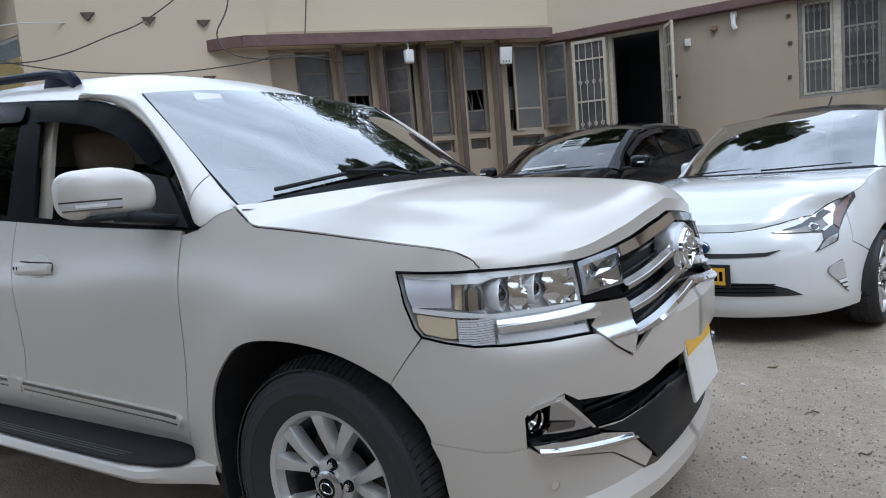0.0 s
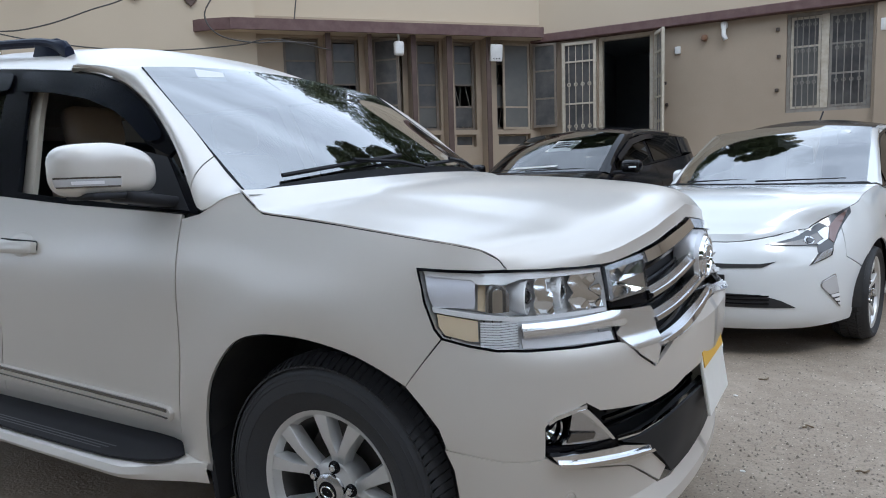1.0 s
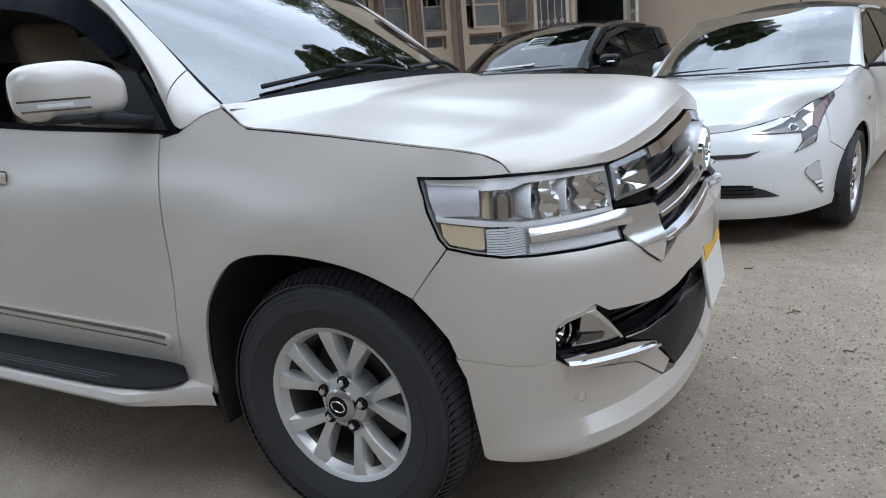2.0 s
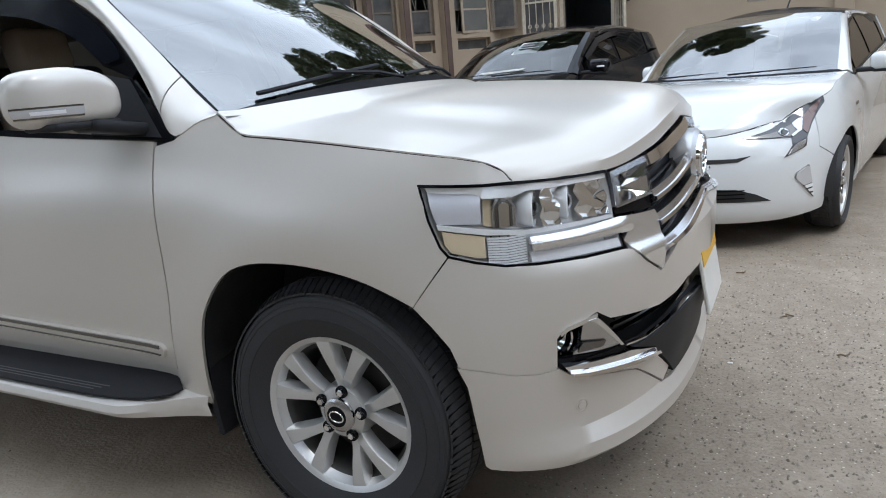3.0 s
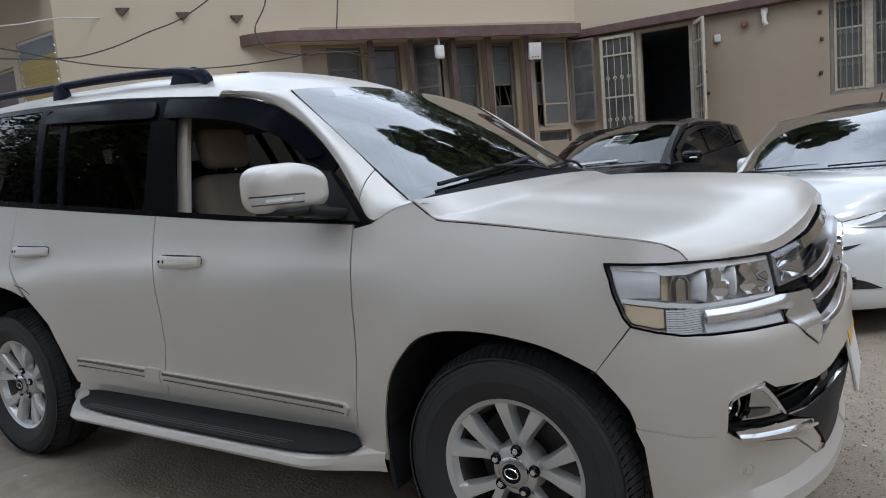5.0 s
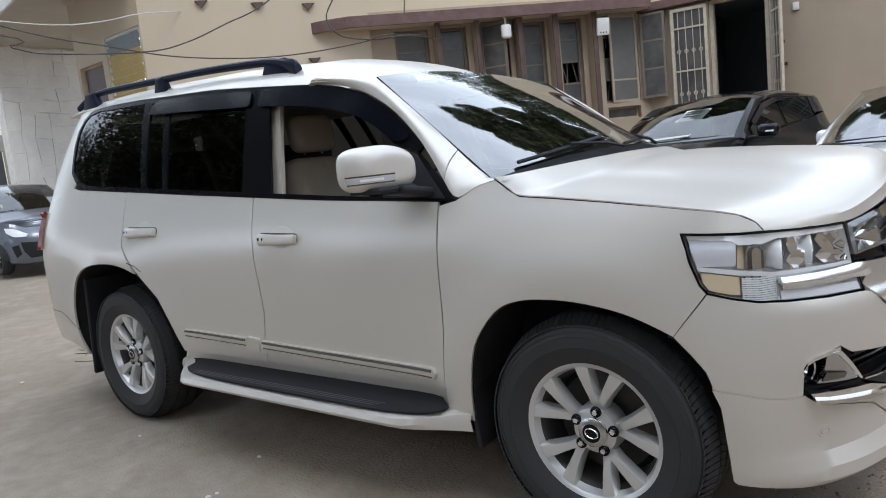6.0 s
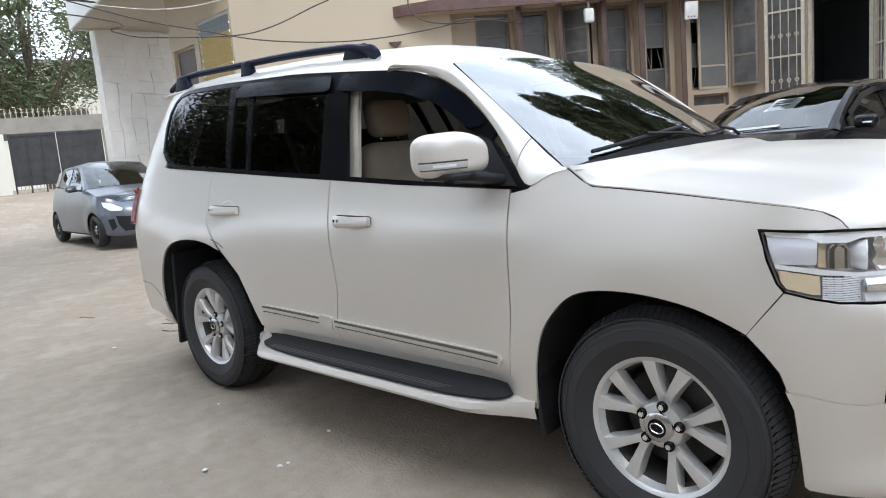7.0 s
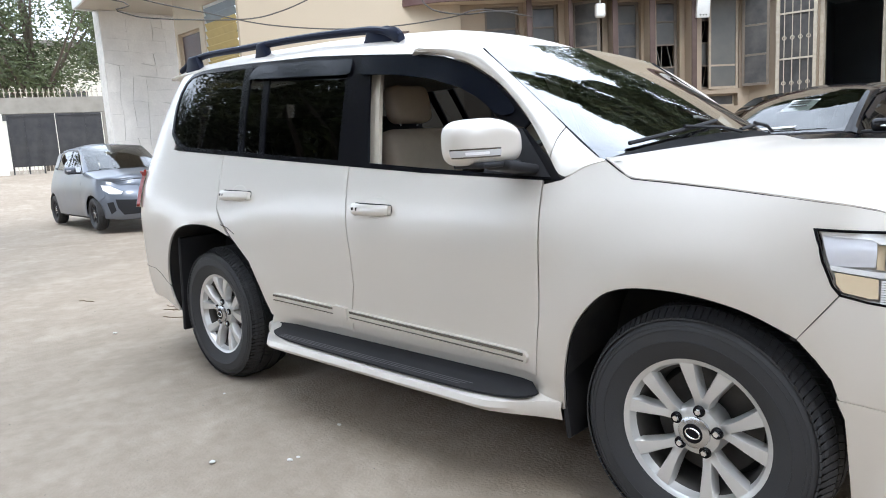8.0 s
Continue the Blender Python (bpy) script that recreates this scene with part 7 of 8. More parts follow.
lower_slot = on_car(wsh, white_hatch, "lower_grille", [(0.79, 0.333), (0.88, 0.38), (1.0, 0.418), (wm, 0.433), (wm, 0.343), (0.97, 0.336)], UNDER, 0.004, both=False)
for z_ in (0.36, 0.385, 0.408):
    on_car(wsh, white_hatch, "slat", [(0.95, z_), (wm, z_ + 0.004), (wm, z_ + 0.012), (0.95, z_ + 0.006)], GLOSSBLACK, 0.010, 0.06, 0.01, both=False, parent=lower_slot)
hb = part("badge", moved(oval_disc(0.062, 0.042, 0.02, 32, 0.004), pose(wsh.at(wm, 0.645).x + 0.0, 0, 0.650)), BADGEBLUE, white_hatch, "oval blue-tinted emblem")
part("emblem_ring", moved(oval_ring(0.060, 0.040, 0.008, 0.005), pose(wsh.at(wm, 0.645).x + 0.02, 0, 0.650)), CHROME, hb)
part("emblem_ring", moved(oval_ring(0.022, 0.036, 0.006, 0.005), pose(wsh.at(wm, 0.645).x + 0.02, 0, 0.650)), CHROME, hb)
npl = part("number_plate", moved(box(-0.012, -0.20, -0.075, 0.004, 0.20, 0.075, 0.003), pose(wsh.at(wm, 0.50).x + 0.018, 0, 0.475)), PLASTIC, white_hatch, "orange-yellow number plate in a black frame")
part("plate_face", moved(box(0.0045, -0.17, -0.055, 0.007, 0.17, 0.055), pose(wsh.at(wm, 0.50).x + 0.018, 0, 0.475)), PLATEYELLOW, npl)
for k in range(4):
    part("plate_bar", moved(box(0.0075, 0.035 + 0.033 * k, -0.030, 0.009, 0.056 + 0.033 * k, 0.032), pose(wsh.at(wm, 0.50).x + 0.018, 0, 0.475)), GLOSSBLACK, npl)
part("roof_aerial", moved(tube([(0, 0, 0), (-0.05, 0, 0.03), (-0.12, 0, 0.08)], 0.008, 6), pose(-2.2, 0.0, 1.46)), PLASTIC, white_hatch)
ob = part("glass_sticker", moved(revolve([(0.001, 0), (0.035, 0), (0.035, 0.002), (0.001, 0.002)], 16, "z"), Matrix.Translation((-1.02, 0.46, 1.36)) @ pose(0, 0, 0, 0, 26, 0)), CLEARLENS, white_hatch)
pair("side_lettering_bar", sheet([(-0.36, 0.785), (-0.24, 0.785), (-0.24, 0.805), (-0.36, 0.805)], wsh.f(0.003), 0.1, 0.004, 0), CHROMESATIN, white_hatch)

# papers on the black car's windscreen
def black_glass(y, k, off):
    t = y / (0.80 * 0.848)
    a = Vector((-0.13 - 0.37 * abs(t) ** 2.1, y, 1.03 - 0.025 * t * t))
    b = Vector((-1.10 - 0.07 * t * t, y * 0.8, 1.405 - 0.04 * abs(t) ** 2.2))
    return a.lerp(b, k) + Vector((0.35, 0, 0.93)) * (off + 0.035 * math.sin(math.pi * k) * (1 - t * t))


for ya, yb, ka, kb in ((0.10, 0.36, 0.36, 0.66), (-0.10, 0.34, 0.02, 0.10)):
    bm = bmesh.new()
    g4 = [bm.verts.new(black_glass(*p, 0.030)) for p in ((ya, ka), (yb, ka + 0.04), (yb + 0.02, kb), (ya + 0.02, kb - 0.04))]
    bm.faces.new(g4)
    bmesh.ops.solidify(bm, geom=bm.faces[:], thickness=0.002)
    sheet_ob = part("paper_sheet", bm, PAPER, black_hatch, "white printed paper behind the glass")
    if ka > 0.2:
        for k in range(3):
            bm = bmesh.new()
            kk = ka + 0.09 + 0.055 * k
            g4 = [bm.verts.new(black_glass(*p, 0.0335)) for p in ((ya + 0.05, kk), (yb - 0.05, kk + 0.03), (yb - 0.05, kk + 0.05), (ya + 0.05, kk + 0.02))]
            bm.faces.new(g4)
            bmesh.ops.solidify(bm, geom=bm.faces[:], thickness=0.001)
            part("print_bar", bm, DARKTRIM, sheet_ob)
# lamps of the grey car
on_car(gsh, grey_hatch, "headlamp", [(0.30, 0.82), (0.45, 0.80), (0.75, 0.69), (0.72, 0.65), (0.50, 0.66), (0.36, 0.73)], CLEARLENS, 0.006, label="clear head lamp")
on_car(gsh, grey_hatch, "intake", [(0.62, 0.56), (gsh.smax, 0.52), (gsh.smax, 0.30), (0.75, 0.28), (0.66, 0.40)], PLASTIC, 0.005, both=False)
on_car(gsh, grey_hatch, "fog_recess", [(0.46, 0.50), (0.58, 0.52), (0.62, 0.36), (0.52, 0.30)], PLASTIC, 0.005)
on_car(bsh, black_hatch, "headlamp", [(0.30, 0.82), (0.45, 0.80), (0.75, 0.69), (0.72, 0.65), (0.50, 0.66), (0.36, 0.73)], CLEARLENS, 0.006, label="clear head lamp")


# ---- porch with its stone pier, the gate and what lies beyond ----
SOFFIT = mat("grey_cream_soffit", (0.47, 0.42, 0.345), 0.85, var=0.4, scale=1.5, tint=(0.36, 0.32, 0.26), bump=0.1)
PALEFASCIA = mat("pale_fascia_paint", (0.66, 0.66, 0.64), 0.8, var=0.4, scale=2.5, tint=(0.5, 0.5, 0.5), bump=0.1)
porch_roof = thing("porch_roof", "overhanging concrete porch roof with a pale painted edge", "roof", kind="structure")
part("soffit_slab", band("soffit_slab", None, [(-15.76, 3.27), (-9.4, 2.25), (-9.4, 3.25), (-11.5, 3.42), (-11.7, 5.9), (-15.76, 5.9)], 4.63, 4.80), SOFFIT, porch_roof)
part("front_edge", moved(box(0.0, -0.05, 4.60, 6.44, 0.0, 5.5, 0.01), run((-15.76, 3.27), -9.1)), PALEFASCIA, porch_roof)
part("end_edge", box(-15.83, 3.22, 4.60, -15.77, 5.9, 5.5, 0.01), PALEFASCIA, porch_roof)
MS = run((-15.65, 3.69), 88.0)
pier = wall("wall_8", "stone-clad pier of pale crazy-laid slabs", MS, wall_mesh(0.0, 2.3, -0.2, 4.63, 0.35, []), MORTAR)
rs = random.Random(5)


def stone_slab(x0, x1, z0, z1):
    """One slab with uneven outline, its face a little proud of the mortar."""
    g = 0.0015
    pts = [(x0 + g, z0 + g), ((x0 + x1) / 2 + rs.uniform(-0.03, 0.03), z0 + g + rs.uniform(-0.004, 0.012)), (x1 - g, z0 + g), (x1 - g + rs.uniform(-0.012, 0.003), (z0 + z1) / 2),
           (x1 - g, z1 - g), ((x0 + x1) / 2 + rs.uniform(-0.03, 0.03), z1 - g - rs.uniform(-0.004, 0.012)), (x0 + g, z1 - g), (x0 + g - rs.uniform(-0.012, 0.003), (z0 + z1) / 2)]
    warp = lambda x, z: (x + 0.075 * noise.noise(Vector((x * 2.1, z * 2.1, 3.3))), z + 0.085 * noise.noise(Vector((x * 2.3, z * 1.9, 8.1))))
    pts = [warp(min(max(x, 0.0), 2.3), z) for x, z in pts]
    pts = [(min(max(x, 0.0), 2.3), z) for x, z in pts]
    d = rs.uniform(0.010, 0.030)
    bm = bmesh.new()
    f = [bm.verts.new((x, -d + rs.uniform(-0.004, 0.004), z)) for x, z in pts]
    b = [bm.verts.new((x, 0.0, z)) for x, z in pts]
    bm.faces.new(f)
    for i in range(8):
        bm.faces.new((f[i], b[i], b[(i + 1) % 8], f[(i + 1) % 8]))
    return bm


grid = {}
nx_, nz_ = 8, 16
for i in range(nx_):
    for j in range(nz_):
        grid[i, j] = None
k_id = 0
for j in range(nz_):
    for i in range(nx_):
        if grid[i, j] is not None:
            continue
        w_, h_ = rs.choice([(1, 1), (2, 1), (1, 2), (2, 2), (2, 1), (1, 2), (3, 1), (2, 2)])
        while w_ > 1 and (i + w_ > nx_ or any(grid[i + a, j] is not None for a in range(w_))):
            w_ -= 1
        while h_ > 1 and j + h_ > nz_:
            h_ -= 1
        for a in range(w_):
            for b in range(h_):
                grid[i + a, j + b] = k_id
        k_id += 1
        cw, ch = 2.3 / nx_, 4.6 / nz_
        st = part("stone", stone_slab(i * cw, (i + w_) * cw, j * ch, (j + h_) * ch), STONE, pier, sharp=20)

# brown door and boarded window in the side wall
MB = run((-11.75, 3.47), -3.0)
d2 = thing("door_2", "dark brown wooden door in a cream reveal", "door", kind="structure")
d2.matrix_world = MB @ pose(0.103, 0.06, 0.4)
part("door_frame", pane_frame(0.894, 3.097, 0.04, 0.06), PLASTER, d2)
part("door_leaf", box(0.042, 0.01, 0.0, 0.852, 0.05, 3.055, 0.004), DOORWOOD, d2)
part("door_knob", moved(revolve([(0.001, -0.05), (0.022, -0.045), (0.026, -0.03), (0.012, -0.012), (0.012, 0.0)], 14), pose(0.74, 0.008, 1.0)), STEEL, d2)
w9 = thing("window_9", "window closed with yellow and blue-grey slatted boards", "window", kind="structure")
w9.matrix_world = MB @ pose(1.183, 0.02, 2.353)
part("window_frame", pane_frame(1.174, 1.474, 0.04, 0.08), PALEFASCIA, w9)
for k in range(11):
    z_ = 0.045 + k * 0.126
    part("slat", moved(box(0.042, -0.008, 0, 1.132, 0.006, 0.120, 0.003), pose(0, 0.03, z_, 24, 0, 0)), YELLOWBOARD if k < 9 else BLUEBOARD, w9)

# yard gate, the walls beside it
MG = run((-25.05, 4.10), 71.5)
gate = thing("yard_gate", "tall dark sheet-metal double gate, dusty and closed", "gate")
gate.matrix_world = MG @ pose(0, 0, 0.98)
for k in range(2):
    leaf = part("gate_leaf", joined(box(0.03 + 1.40 * k, 0.0, 0.30, 1.41 + 1.40 * k, 0.03, 1.95), box(0.03 + 1.40 * k, -0.03, 0.25, 1.41 + 1.40 * k, 0.05, 0.31)), GATEMETAL, gate)
    for j in range(4):
        part("stile", box(0.03 + 1.40 * k + 0.44 * j, -0.03, 0.0, 0.075 + 1.40 * k + 0.44 * j, -0.002, 1.95), GATEMETAL, leaf)
    for j in range(12):
        part("foot_bar", box(0.06 + 1.40 * k + 0.112 * j, 0.0, 0.02, 0.085 + 1.40 * k + 0.112 * j, 0.02, 0.25), IRONWHITE, leaf)
    part("rail", box(0.03 + 1.40 * k, -0.035, 1.88, 1.41 + 1.40 * k, -0.0325, 1.95), GATEMETAL, leaf)
wall("wall_9", "weathered grey concrete beam over the gate", MG, wall_mesh(-0.2, 6.0, 2.95, 3.46, 0.3, []), WALLGREY)
wall("wall_10", "unseen weathered grey wall closing off the yard beside the gate", MG, wall_mesh(2.85, 6.0, -0.2, 2.947, 0.3, []), WALLGREY)
for k in range(24):
    sp = part("fence_spike", joined(tube([(0, 0, 0), (0, 0, 0.30)], 0.014, 5), moved(box(-0.045, -0.01, 0.16, 0.045, 0.01, 0.19), Matrix.Identity(4))), IRONWHITE)
    sp.matrix_world = MG @ pose(-0.1 + 0.16 * k, 0.12, 3.46)
    tagged(sp, "short pale iron spike on the wall", "fence spike", "spikes over the gate")
MV = run((-21.6, -7.0), 107.0)
wall("wall_11", "bright whitewashed yard wall", MV, wall_mesh(0.0, 11.5, -0.2, 2.95, 0.3, []), WHITEWALL)
far_house = thing("house", "pale distant house behind the trees", "house")
part("house_wall", box(-48, 6, 0.0, -41, 22, 7.5), WHITEWALL, far_house)
part("house_roof", box(-48.4, 5.6, 7.5, -40.6, 22.4, 7.8, 0.02), WALLGREY, far_house)
for j in range(4):
    part("house_window", box(-41.02, 8 + 3.3 * j, 3.6, -40.96, 9.4 + 3.3 * j, 5.2), WINPANE, far_house)


# ---- trees ----
BARK = mat("grey_brown_bark", (0.13, 0.105, 0.08), 0.9, var=0.5, scale=8, bump=0.6, bump_scale=20)
LEAF = mat("tree_leaf", (0.095, 0.120, 0.052), 0.5, var=0.5, scale=0.8, tint=(0.11, 0.115, 0.05), island=0.45)


def tree(label, base, height, spread, crown_z, leaves, seed, size=0.13, lean=(0, 0), clumps=34, flat=0.62):
    r = random.Random(seed)
    root = thing("tree", label, "tree", "yard trees")
    root.matrix_world = pose(*base)
    wood = [[(0, 0, -0.3), (lean[0] * 0.2, lean[1] * 0.2, height * 0.25), (lean[0] * 0.6, lean[1] * 0.6, height * 0.5), (lean[0], lean[1], height * 0.8)]]
    trunk = bmesh.new()

    def limb(bm, pts, r0, r1, n=8):
        P_ = [Vector(p) for p in spline(pts, 5)]
        rows = []
        for i, p in enumerate(P_):
            t = i / (len(P_) - 1)
            d = (P_[min(i + 1, len(P_) - 1)] - P_[max(i - 1, 0)]).normalized()
            a = d.orthogonal().normalized()
            b = d.cross(a)
            rr = r0 + (r1 - r0) * t
            rows.append([bm.verts.new(p + (a * math.cos(2 * math.pi * k / n) + b * math.sin(2 * math.pi * k / n)) * rr) for k in range(n)])
        for p, q in zip(rows, rows[1:]):
            for k in range(n):
                bm.faces.new((p[k], p[(k + 1) % n], q[(k + 1) % n], q[k]))
    R0 = height * 0.022 + 0.05
    limb(trunk, wood[0], R0, R0 * 0.4, 10)
    part("trunk", trunk, BARK, root)
    centres = []
    for c in range(clumps):
        a = r.uniform(0, 2 * math.pi)
        u = r.random() ** 0.5
        zz = r.uniform(-1, 1)
        k = math.sqrt(max(0.0, 1 - zz * zz * 0.9))
        centres.append(Vector((lean[0] + spread * u * k * math.cos(a), lean[1] + spread * u * k * math.sin(a), crown_z + spread * flat * zz)))
    for c in centres[::3]:
        limbs = bmesh.new()
        s = r.uniform(0.3, 0.75)
        b0 = Vector((lean[0] * s, lean[1] * s, height * 0.8 * s))
        m = b0.lerp(c, 0.55) + Vector((r.uniform(-0.3, 0.3), r.uniform(-0.3, 0.3), -0.15 * spread * 0.3))
        limb(limbs, [tuple(b0), tuple(m), tuple(c)], R0 * 0.35, 0.015, 5)
        part("limb", limbs, BARK, root)
    verts, faces = [], []
    for i in range(leaves):
        c = centres[r.randrange(len(centres))]
        rad = spread * 0.30 * r.random() ** 0.45
        d = Vector((r.gauss(0, 1), r.gauss(0, 1), r.gauss(0, 0.7))).normalized()
        p = c + d * rad
        a = Vector((r.gauss(0, 1), r.gauss(0, 1), r.gauss(0, 0.5))).normalized()
        b = a.cross(Vector((r.gauss(0, 1), r.gauss(0, 1), r.gauss(0, 1)))).normalized()
        n = a.cross(b)
        L, w = size * r.uniform(0.7, 1.4), size * r.uniform(0.28, 0.45)
        o = len(verts)
        verts += [tuple(p - a * L), tuple(p + b * w + n * w * 0.3), tuple(p + a * L), tuple(p - b * w + n * w * 0.3)]
        faces += [(o, o + 1, o + 2), (o, o + 2, o + 3)]
    me = bpy.data.meshes.new("crown")
    me.from_pydata(verts, [], faces)
    me.materials.append(LEAF)
    crown = new("crown", me)
    crown.parent = root
    return root


tree("broad leafy tree behind the gate wall", (-31.0, 7.2, 0.6), 9.0, 4.2, 6.6, 26000, 1, 0.10, (0.8, -0.6), 44)
tree("broad leafy tree behind the gate wall", (-34.0, 12.5, 0.6), 10.0, 4.6, 7.5, 18000, 2, 0.12, (0.3, 0.3), 40)
tree("leafy street tree behind the whitewashed wall", (-29.0, 1.0, 0.6), 8.0, 3.4, 6.4, 16000, 3, 0.10, (0, 0), 36)
tree("tall leafy tree rising behind the house", (-2.6, 14.9, 0.0), 17.0, 2.8, 12.9, 70000, 4, 0.14, (0, 0), 62, 1.5)
tree("leafy tree rising behind the house", (-7.5, 16.0, 0.0), 10.5, 3.6, 8.0, 26000, 5, 0.11, (0, 0), 40)
tree("leafy tree rising behind the house", (-11.8, 14.5, 0.0), 10.8, 3.8, 8.3, 24000, 9, 0.11, (0, 0), 38)
# this tree's crown stays out of view; it is placed to shade the cars
near_tree = tree("unseen leafy yard tree added to shade the cars", (-8.5, -7.0, 0.0), 11.0, 5.0, 7.8, 38000, 6, 0.12, (0.4, 0.5), 56)
# a twig of that tree hanging into the yard
part("limb", tube(spline([(0.6, 2.6, 7.0), (0.9, 4.6, 5.6), (1.05, 6.2, 4.1), (1.06, 6.66, 3.25)], 5), 0.012, 5), BARK, near_tree)
rt = random.Random(21)
tv, tf = [], []
for i in range(150):
    k = rt.random()
    p = Vector((1.06 + rt.gauss(0, 0.10), 6.64 + rt.gauss(0, 0.10), 3.05 + 0.75 * k))
    a = Vector((rt.gauss(0, 0.5), rt.gauss(0, 0.5), -1.0)).normalized()
    b = a.cross(Vector((rt.gauss(0, 1), rt.gauss(0, 1), rt.gauss(0, 1)))).normalized()
    L, w = rt.uniform(0.05, 0.09), rt.uniform(0.02, 0.032)
    o = len(tv)
    tv += [tuple(p - a * L), tuple(p + b * w), tuple(p + a * L), tuple(p - b * w)]
    tf += [(o, o + 1, o + 2), (o, o + 2, o + 3)]
me = bpy.data.meshes.new("hanging_leaves")
me.from_pydata(tv, [], tf)
me.materials.append(LEAF)
hl_ob = new("hanging_leaves", me)
hl_ob.parent = near_tree
# further unseen trees, added to hold back light from the camera's side
tree("unseen leafy yard tree added to shade the cars", (2.6, -9.4, 0.0), 13.5, 5.2, 10.2, 34000, 7, 0.12, (0.3, 0.6), 56)
tree("unseen leafy yard tree added to shade the cars", (10.5, -9.0, 0.0), 13.0, 5.0, 10.0, 30000, 8, 0.12, (-0.4, 0.4), 52)
tree("unseen leafy tree added by the whitewashed wall", (-16.5, -7.0, 0.0), 9.5, 4.6, 6.6, 40000, 10, 0.12, (0.3, 0.2), 50)
# unseen walls added behind the camera's side of the yard to block low sky
wall("wall_12", "unseen weathered grey wall closing off the yard", run((14.0, -12.0), 180.0), wall_mesh(0.0, 35.0, -0.3, 3.0, 0.3, []), WALLGREY)
wall("wall_13", "unseen plain plastered wall added to block the sky", run((12.0, -15.5), 180.0), wall_mesh(0.0, 24.0, -0.3, 8.0, 0.3, []), PLASTERDULL)

# ---- cables and small fittings on the house ----
def cable(label, pts, r, m):
    ob = new("cable", finish(tube(spline(pts, 6), r, 6), "cable", m))
    return tagged(ob, label, "cable", "loose cables")


cable("thin dark cable sagging in front of the house", [(-12.0, -9.0, 5.2), (-8.75, 0.13, 3.68), (-8.59, 0.60, 3.56), (-8.28, 1.37, 3.32), (-7.95, 2.02, 3.17), (-7.55, 2.69, 3.01), (-7.01, 3.44, 2.93), (-6.49, 4.05, 2.94), (-5.92, 4.62, 3.02), (-5.68, 5.02, 3.12), (-5.95, 6.6, 3.2)], 0.009, CABLE)
cable("thin dark cable sagging in front of the house", [(-12.5, -9.2, 4.6), (-8.55, 0.10, 3.41), (-8.23, 0.97, 3.14), (-8.06, 1.36, 3.06), (-7.56, 2.30, 3.05), (-7.28, 2.74, 3.15), (-6.96, 3.18, 3.37), (-6.69, 3.52, 3.55), (-6.3, 3.95, 3.95), (-5.6, 4.9, 4.9), (-5.0, 6.2, 6.2)], 0.009, CABLE)
cable("pale cable along the porch ceiling", [(-13.0, 2.6, 4.55), (-9.40, 2.04, 3.72), (-9.10, 2.62, 3.76), (-8.83, 3.09, 3.86), (-8.75, 3.8, 3.95)], 0.010, CABLELIGHT)
cable("loose wire hanging over the canopy", [(-6.5, 6.1, 6.2), (-6.08, 4.61, 4.2), (-6.14, 4.44, 3.72), (-6.25, 4.33, 3.40), (-6.10, 4.42, 3.14), (-5.80, 4.74, 3.05), (-5.55, 5.0, 3.07), (-6.1, 6.4, 3.3)], 0.010, CABLE)
cable("loose wire hanging over the canopy", [(-6.42, 6.42, 6.1), (-6.40, 6.40, 4.6), (-6.43, 6.30, 3.72), (-6.44, 6.26, 3.63)], 0.010, CABLE)


def fitting(name, label, bm, m, at, category):
    ob = new(name, finish(bm, name, m))
    ob.matrix_world = at
    return tagged(ob, label, category)


fitting("wall_lamp", "white bulkhead lamp hanging from a hook under the canopy", joined(blob(0, 0, 0, 0.17, 0.10, 0.23, 0.04, 3), tube([(0, 0, 0.11), (0.0, 0.0, 0.20), (-0.01, 0.02, 0.22)], 0.018, 8)), WHITEPLASTIC, MW @ pose(2.93, -0.33, 3.24), "lamp")
fl = thing("flood_lamp", "white square flood lamp fixed to a fin", "lamp")
fl.matrix_world = MW @ pose(4.63, -0.33, 3.20)
part("housing", moved(box(-0.11, -0.03, -0.14, 0.11, 0.03, 0.14, 0.012, 2), pose(0, 0, 0, 8, 0, 0)), WHITEPLASTIC, fl)
for k in range(3):
    part("cooling_slot", moved(box(-0.06 + 0.05 * k, -0.034, -0.105, -0.04 + 0.05 * k, -0.0305, -0.085), pose(0, 0, 0, 8, 0, 0)), DARKTRIM, fl)
fitting("pipe_stub", "white plastic pipe stub on the wall", joined(tube([(0, 0, 0.14), (0, -0.05, 0.10), (0, -0.06, -0.05), (0.03, -0.06, -0.12)], 0.035, 8), blob(0, -0.03, 0.10, 0.10, 0.06, 0.10, 0.02)), WHITEPLASTIC, MR @ pose(3.62, 0.0, 3.25), "pipe")
fitting("round_socket", "round brown ceramic fitting on the wall", moved(revolve([(0.001, -0.09), (0.04, -0.085), (0.055, -0.05), (0.05, 0.0)], 14), Matrix.Identity(4)), mat("brown_ceramic", (0.22, 0.12, 0.07), 0.4, var=0.4), MR @ pose(3.33, 0.0, 3.20), "socket")
fitting("wall_socket", "small cream junction box on the wall", blob(0, -0.02, 0, 0.09, 0.045, 0.12, 0.01), WHITEPLASTIC, MR @ pose(2.92, 0.0, 3.05), "junction box")
fitting("meter_box", "small white meter box between the windows", blob(0, -0.04, 0, 0.15, 0.09, 0.17, 0.012), WHITEPLASTIC, MR @ pose(5.77, 0.0, 3.10), "meter box")
fitting("wall_pillar", "plaster pillar between the barred windows", box(-0.13, -0.07, -3.3, 0.13, 0.003, 0.0, 0.01), PLASTERDULL, MR @ pose(5.77, 0.0, 3.418), "pillar").data
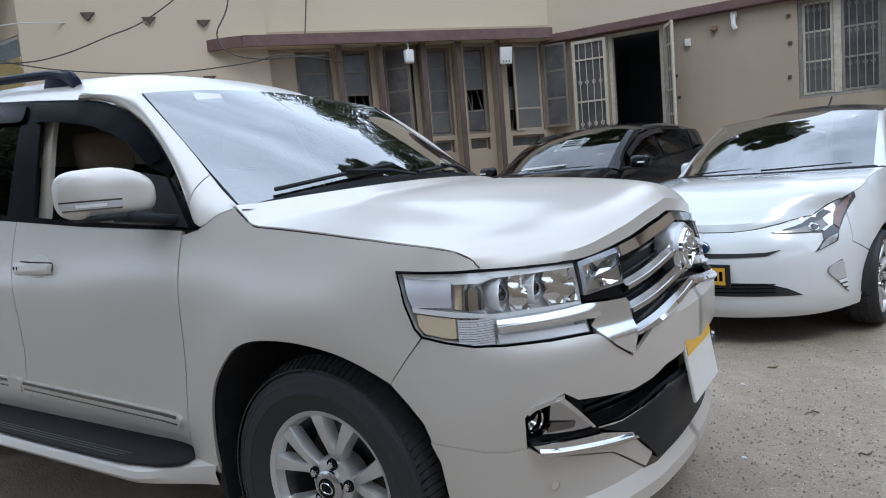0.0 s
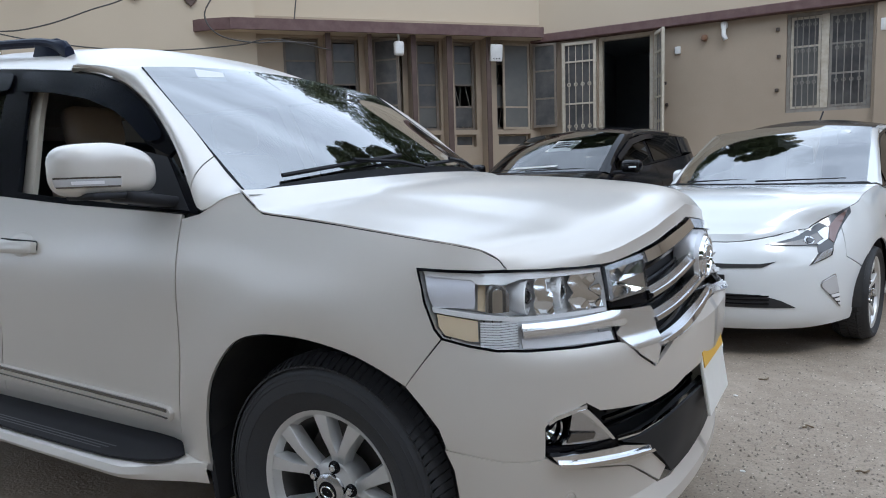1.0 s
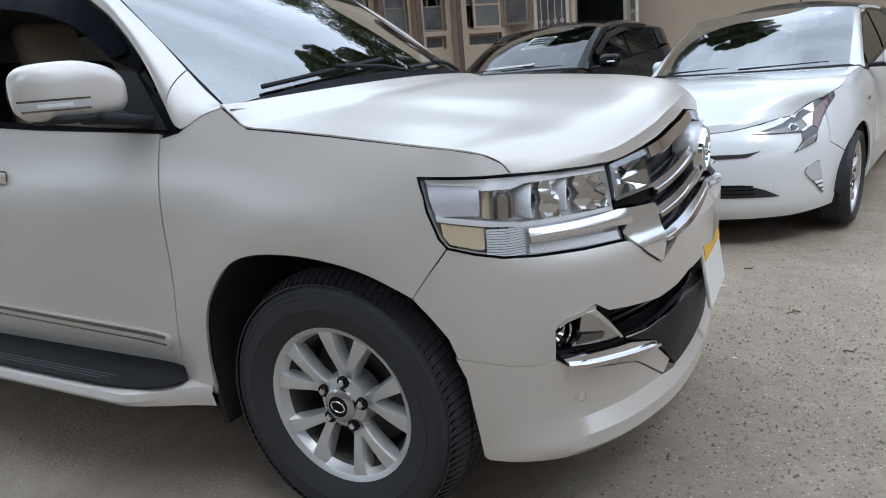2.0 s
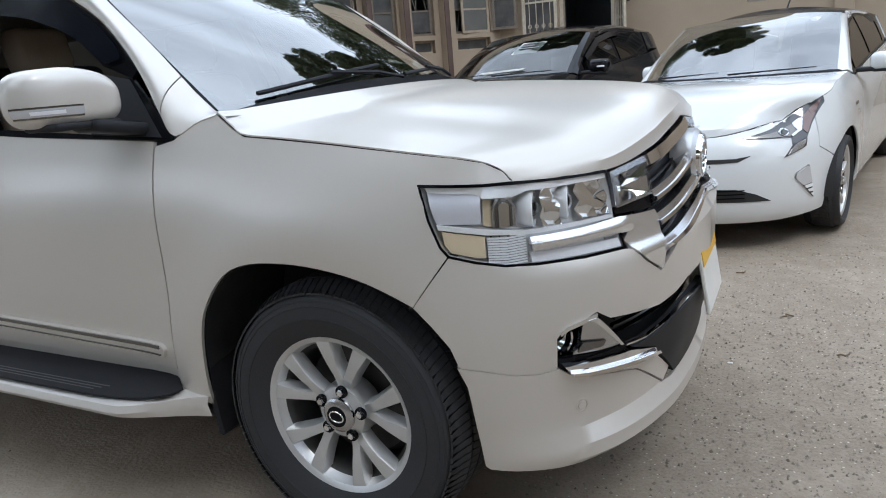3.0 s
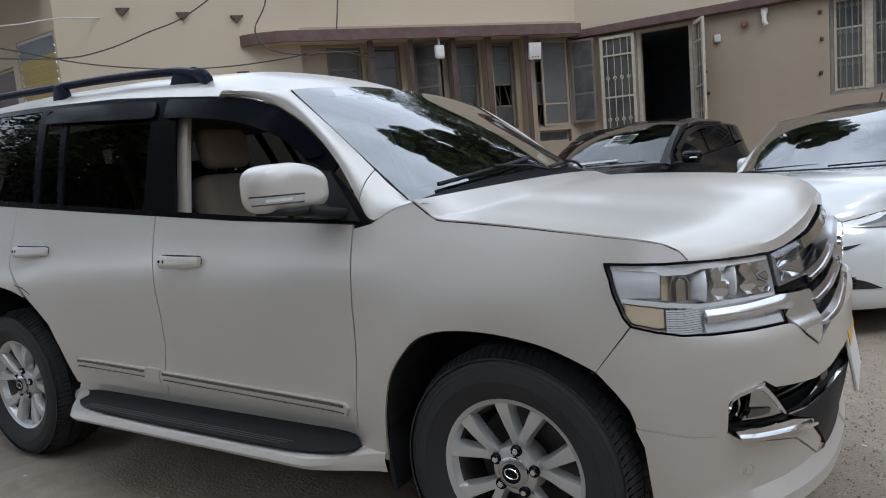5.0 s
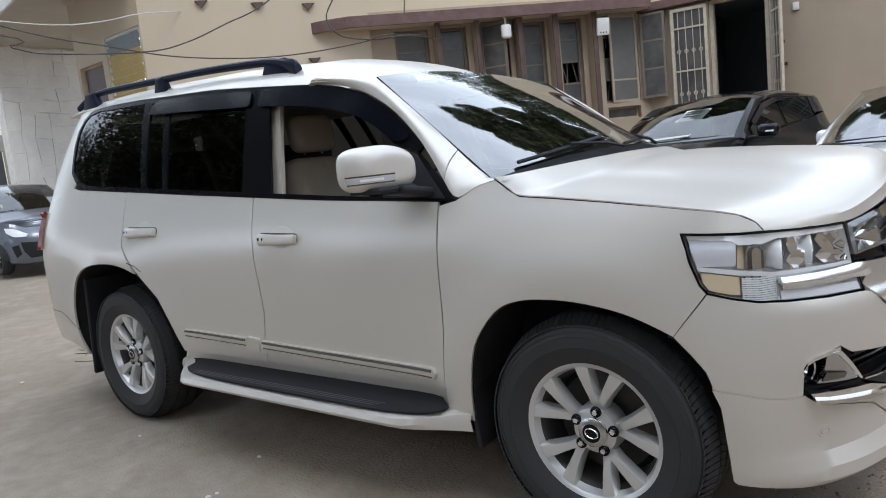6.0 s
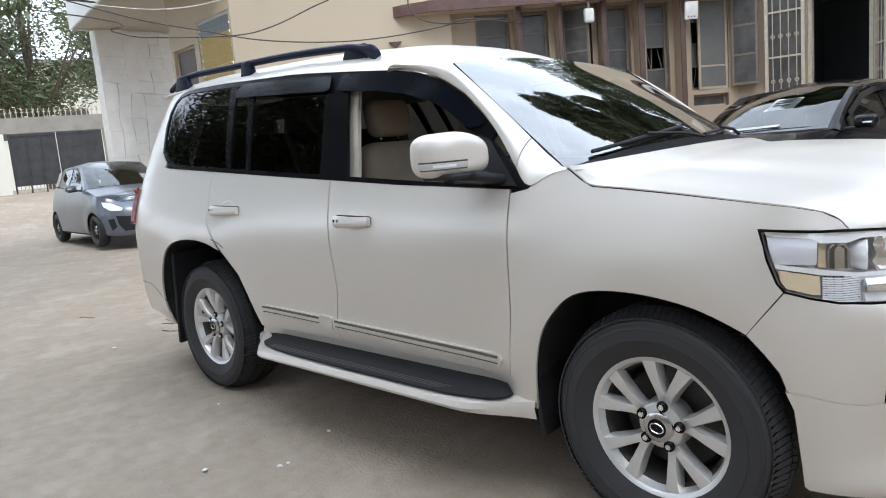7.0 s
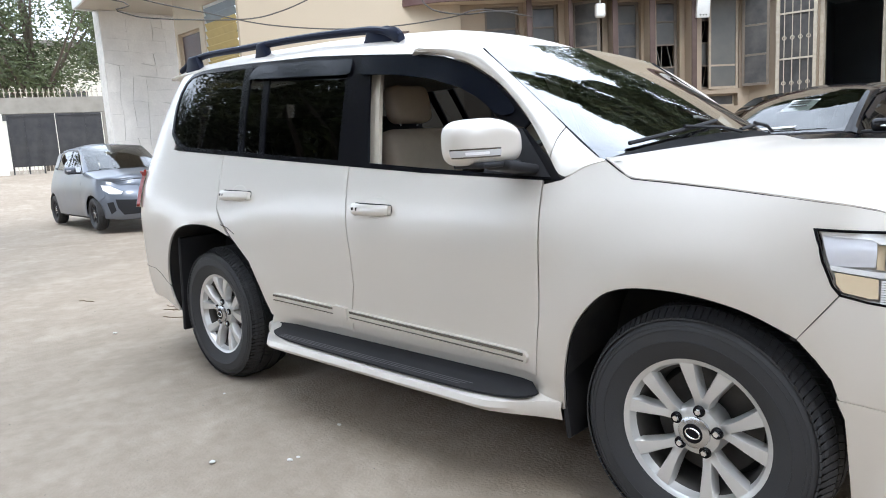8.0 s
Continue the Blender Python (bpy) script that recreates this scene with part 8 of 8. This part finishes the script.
for k, (x, z) in enumerate(((2.75, 2.2), (2.72, 2.55), (4.38, 2.3), (4.40, 2.8), (4.38, 3.2))):
    fitting("hinge_pin", "rusty iron hinge pin in the plaster", blob(0, -0.015, 0, 0.05, 0.03, 0.05, 0.008), IRONDARK, MR @ pose(x, 0.0, z), "hinge")

# ---- grit, chips and twigs on the ground ----
GRIT = mat("grit", (0.24, 0.205, 0.165), 0.9, var=0.3, scale=30, island=0.88)
CHIP = mat("white_chip", (0.72, 0.70, 0.66), 0.8, var=0.2, scale=20)
TWIG = mat("dry_twig", (0.20, 0.145, 0.09), 0.9, var=0.4, scale=20)
rg = random.Random(11)
gv, gf = [], []


def pebble(x, y, r, h):
    o = len(gv)
    z = ground_h(x, y) - 0.0015
    n = 5
    a0 = rg.uniform(0, 6)
    for k in range(n):
        a = a0 + 2 * math.pi * k / n
        rr = r * rg.uniform(0.7, 1.3)
        gv.append((x + rr * math.cos(a), y + rr * math.sin(a), z))
    gv.append((x + rg.uniform(-0.3, 0.3) * r, y, z + h + 0.0015))
    for k in range(n):
        gf.append((o + k, o + (k + 1) % n, o + n))


for i in range(22000):
    x, y = rg.gauss(1.6, 0.8), rg.gauss(0.4, 1.3)
    if y > -1.7 and x > 0.35:
        r = 0.0016 + 0.0075 * rg.random() ** 3.2
        pebble(x, y, r, r * rg.uniform(0.5, 1.3))
for i in range(5000):
    x, y = rg.uniform(-9, 3), rg.uniform(-2.4, 3.0)
    r = 0.0015 + 0.006 * rg.random() ** 6
    pebble(x, y, r, r * rg.uniform(0.4, 1.0))
me = bpy.data.meshes.new("grit")
me.from_pydata(gv, [], gf)
me.materials.append(GRIT)
tagged(new("grit", me), "loose grit and sand grains on the concrete", "gravel", kind="stuff")
for x, y, r in ((-1.85, -1.58, 0.016), (-1.59, -1.36, 0.014), (-1.585, -1.32, 0.010), (-1.72, -0.99, 0.012), (0.74, 1.58, 0.012), (-4.6, -0.9, 0.02), (-2.6, -1.1, 0.009), (0.9, 0.6, 0.011)):
    bm = bmesh.new()
    bmesh.ops.create_icosphere(bm, subdivisions=1, radius=r)
    for v in bm.verts:
        v.co = (v.co.x * rg.uniform(0.8, 1.5), v.co.y * rg.uniform(0.7, 1.1), v.co.z * 0.4)
    c = new("paint_chip", finish(bm, "paint_chip", CHIP))
    c.location = (x, y, ground_h(x, y) + r * 0.25)
    tagged(c, "small white chip lying on the concrete", "chip", "chips on the ground")
for x, y, a, L in ((-5.05, -0.30, 25, 0.55), (-4.80, -0.42, 12, 0.40), (-5.2, -0.2, -10, 0.30), (-6.2, -0.6, 20, 0.2), (0.82, 1.93, 20, 0.06), (1.08, 1.23, 50, 0.05), (1.3, 0.81, 5, 0.05)):
    bm = tube([(0, 0, 0), (L * 0.3, rg.uniform(-0.02, 0.02), 0.004), (L * 0.6, rg.uniform(-0.04, 0.04), 0.006), (L, rg.uniform(-0.03, 0.03), 0.0)], 0.004, 5)
    c = new("twig", finish(bm, "twig", TWIG))
    c.matrix_world = pose(x, y, ground_h(x, y) + 0.003, 0, 0, a)
    tagged(c, "dry brown twig lying on the concrete", "twig", "twigs on the ground")
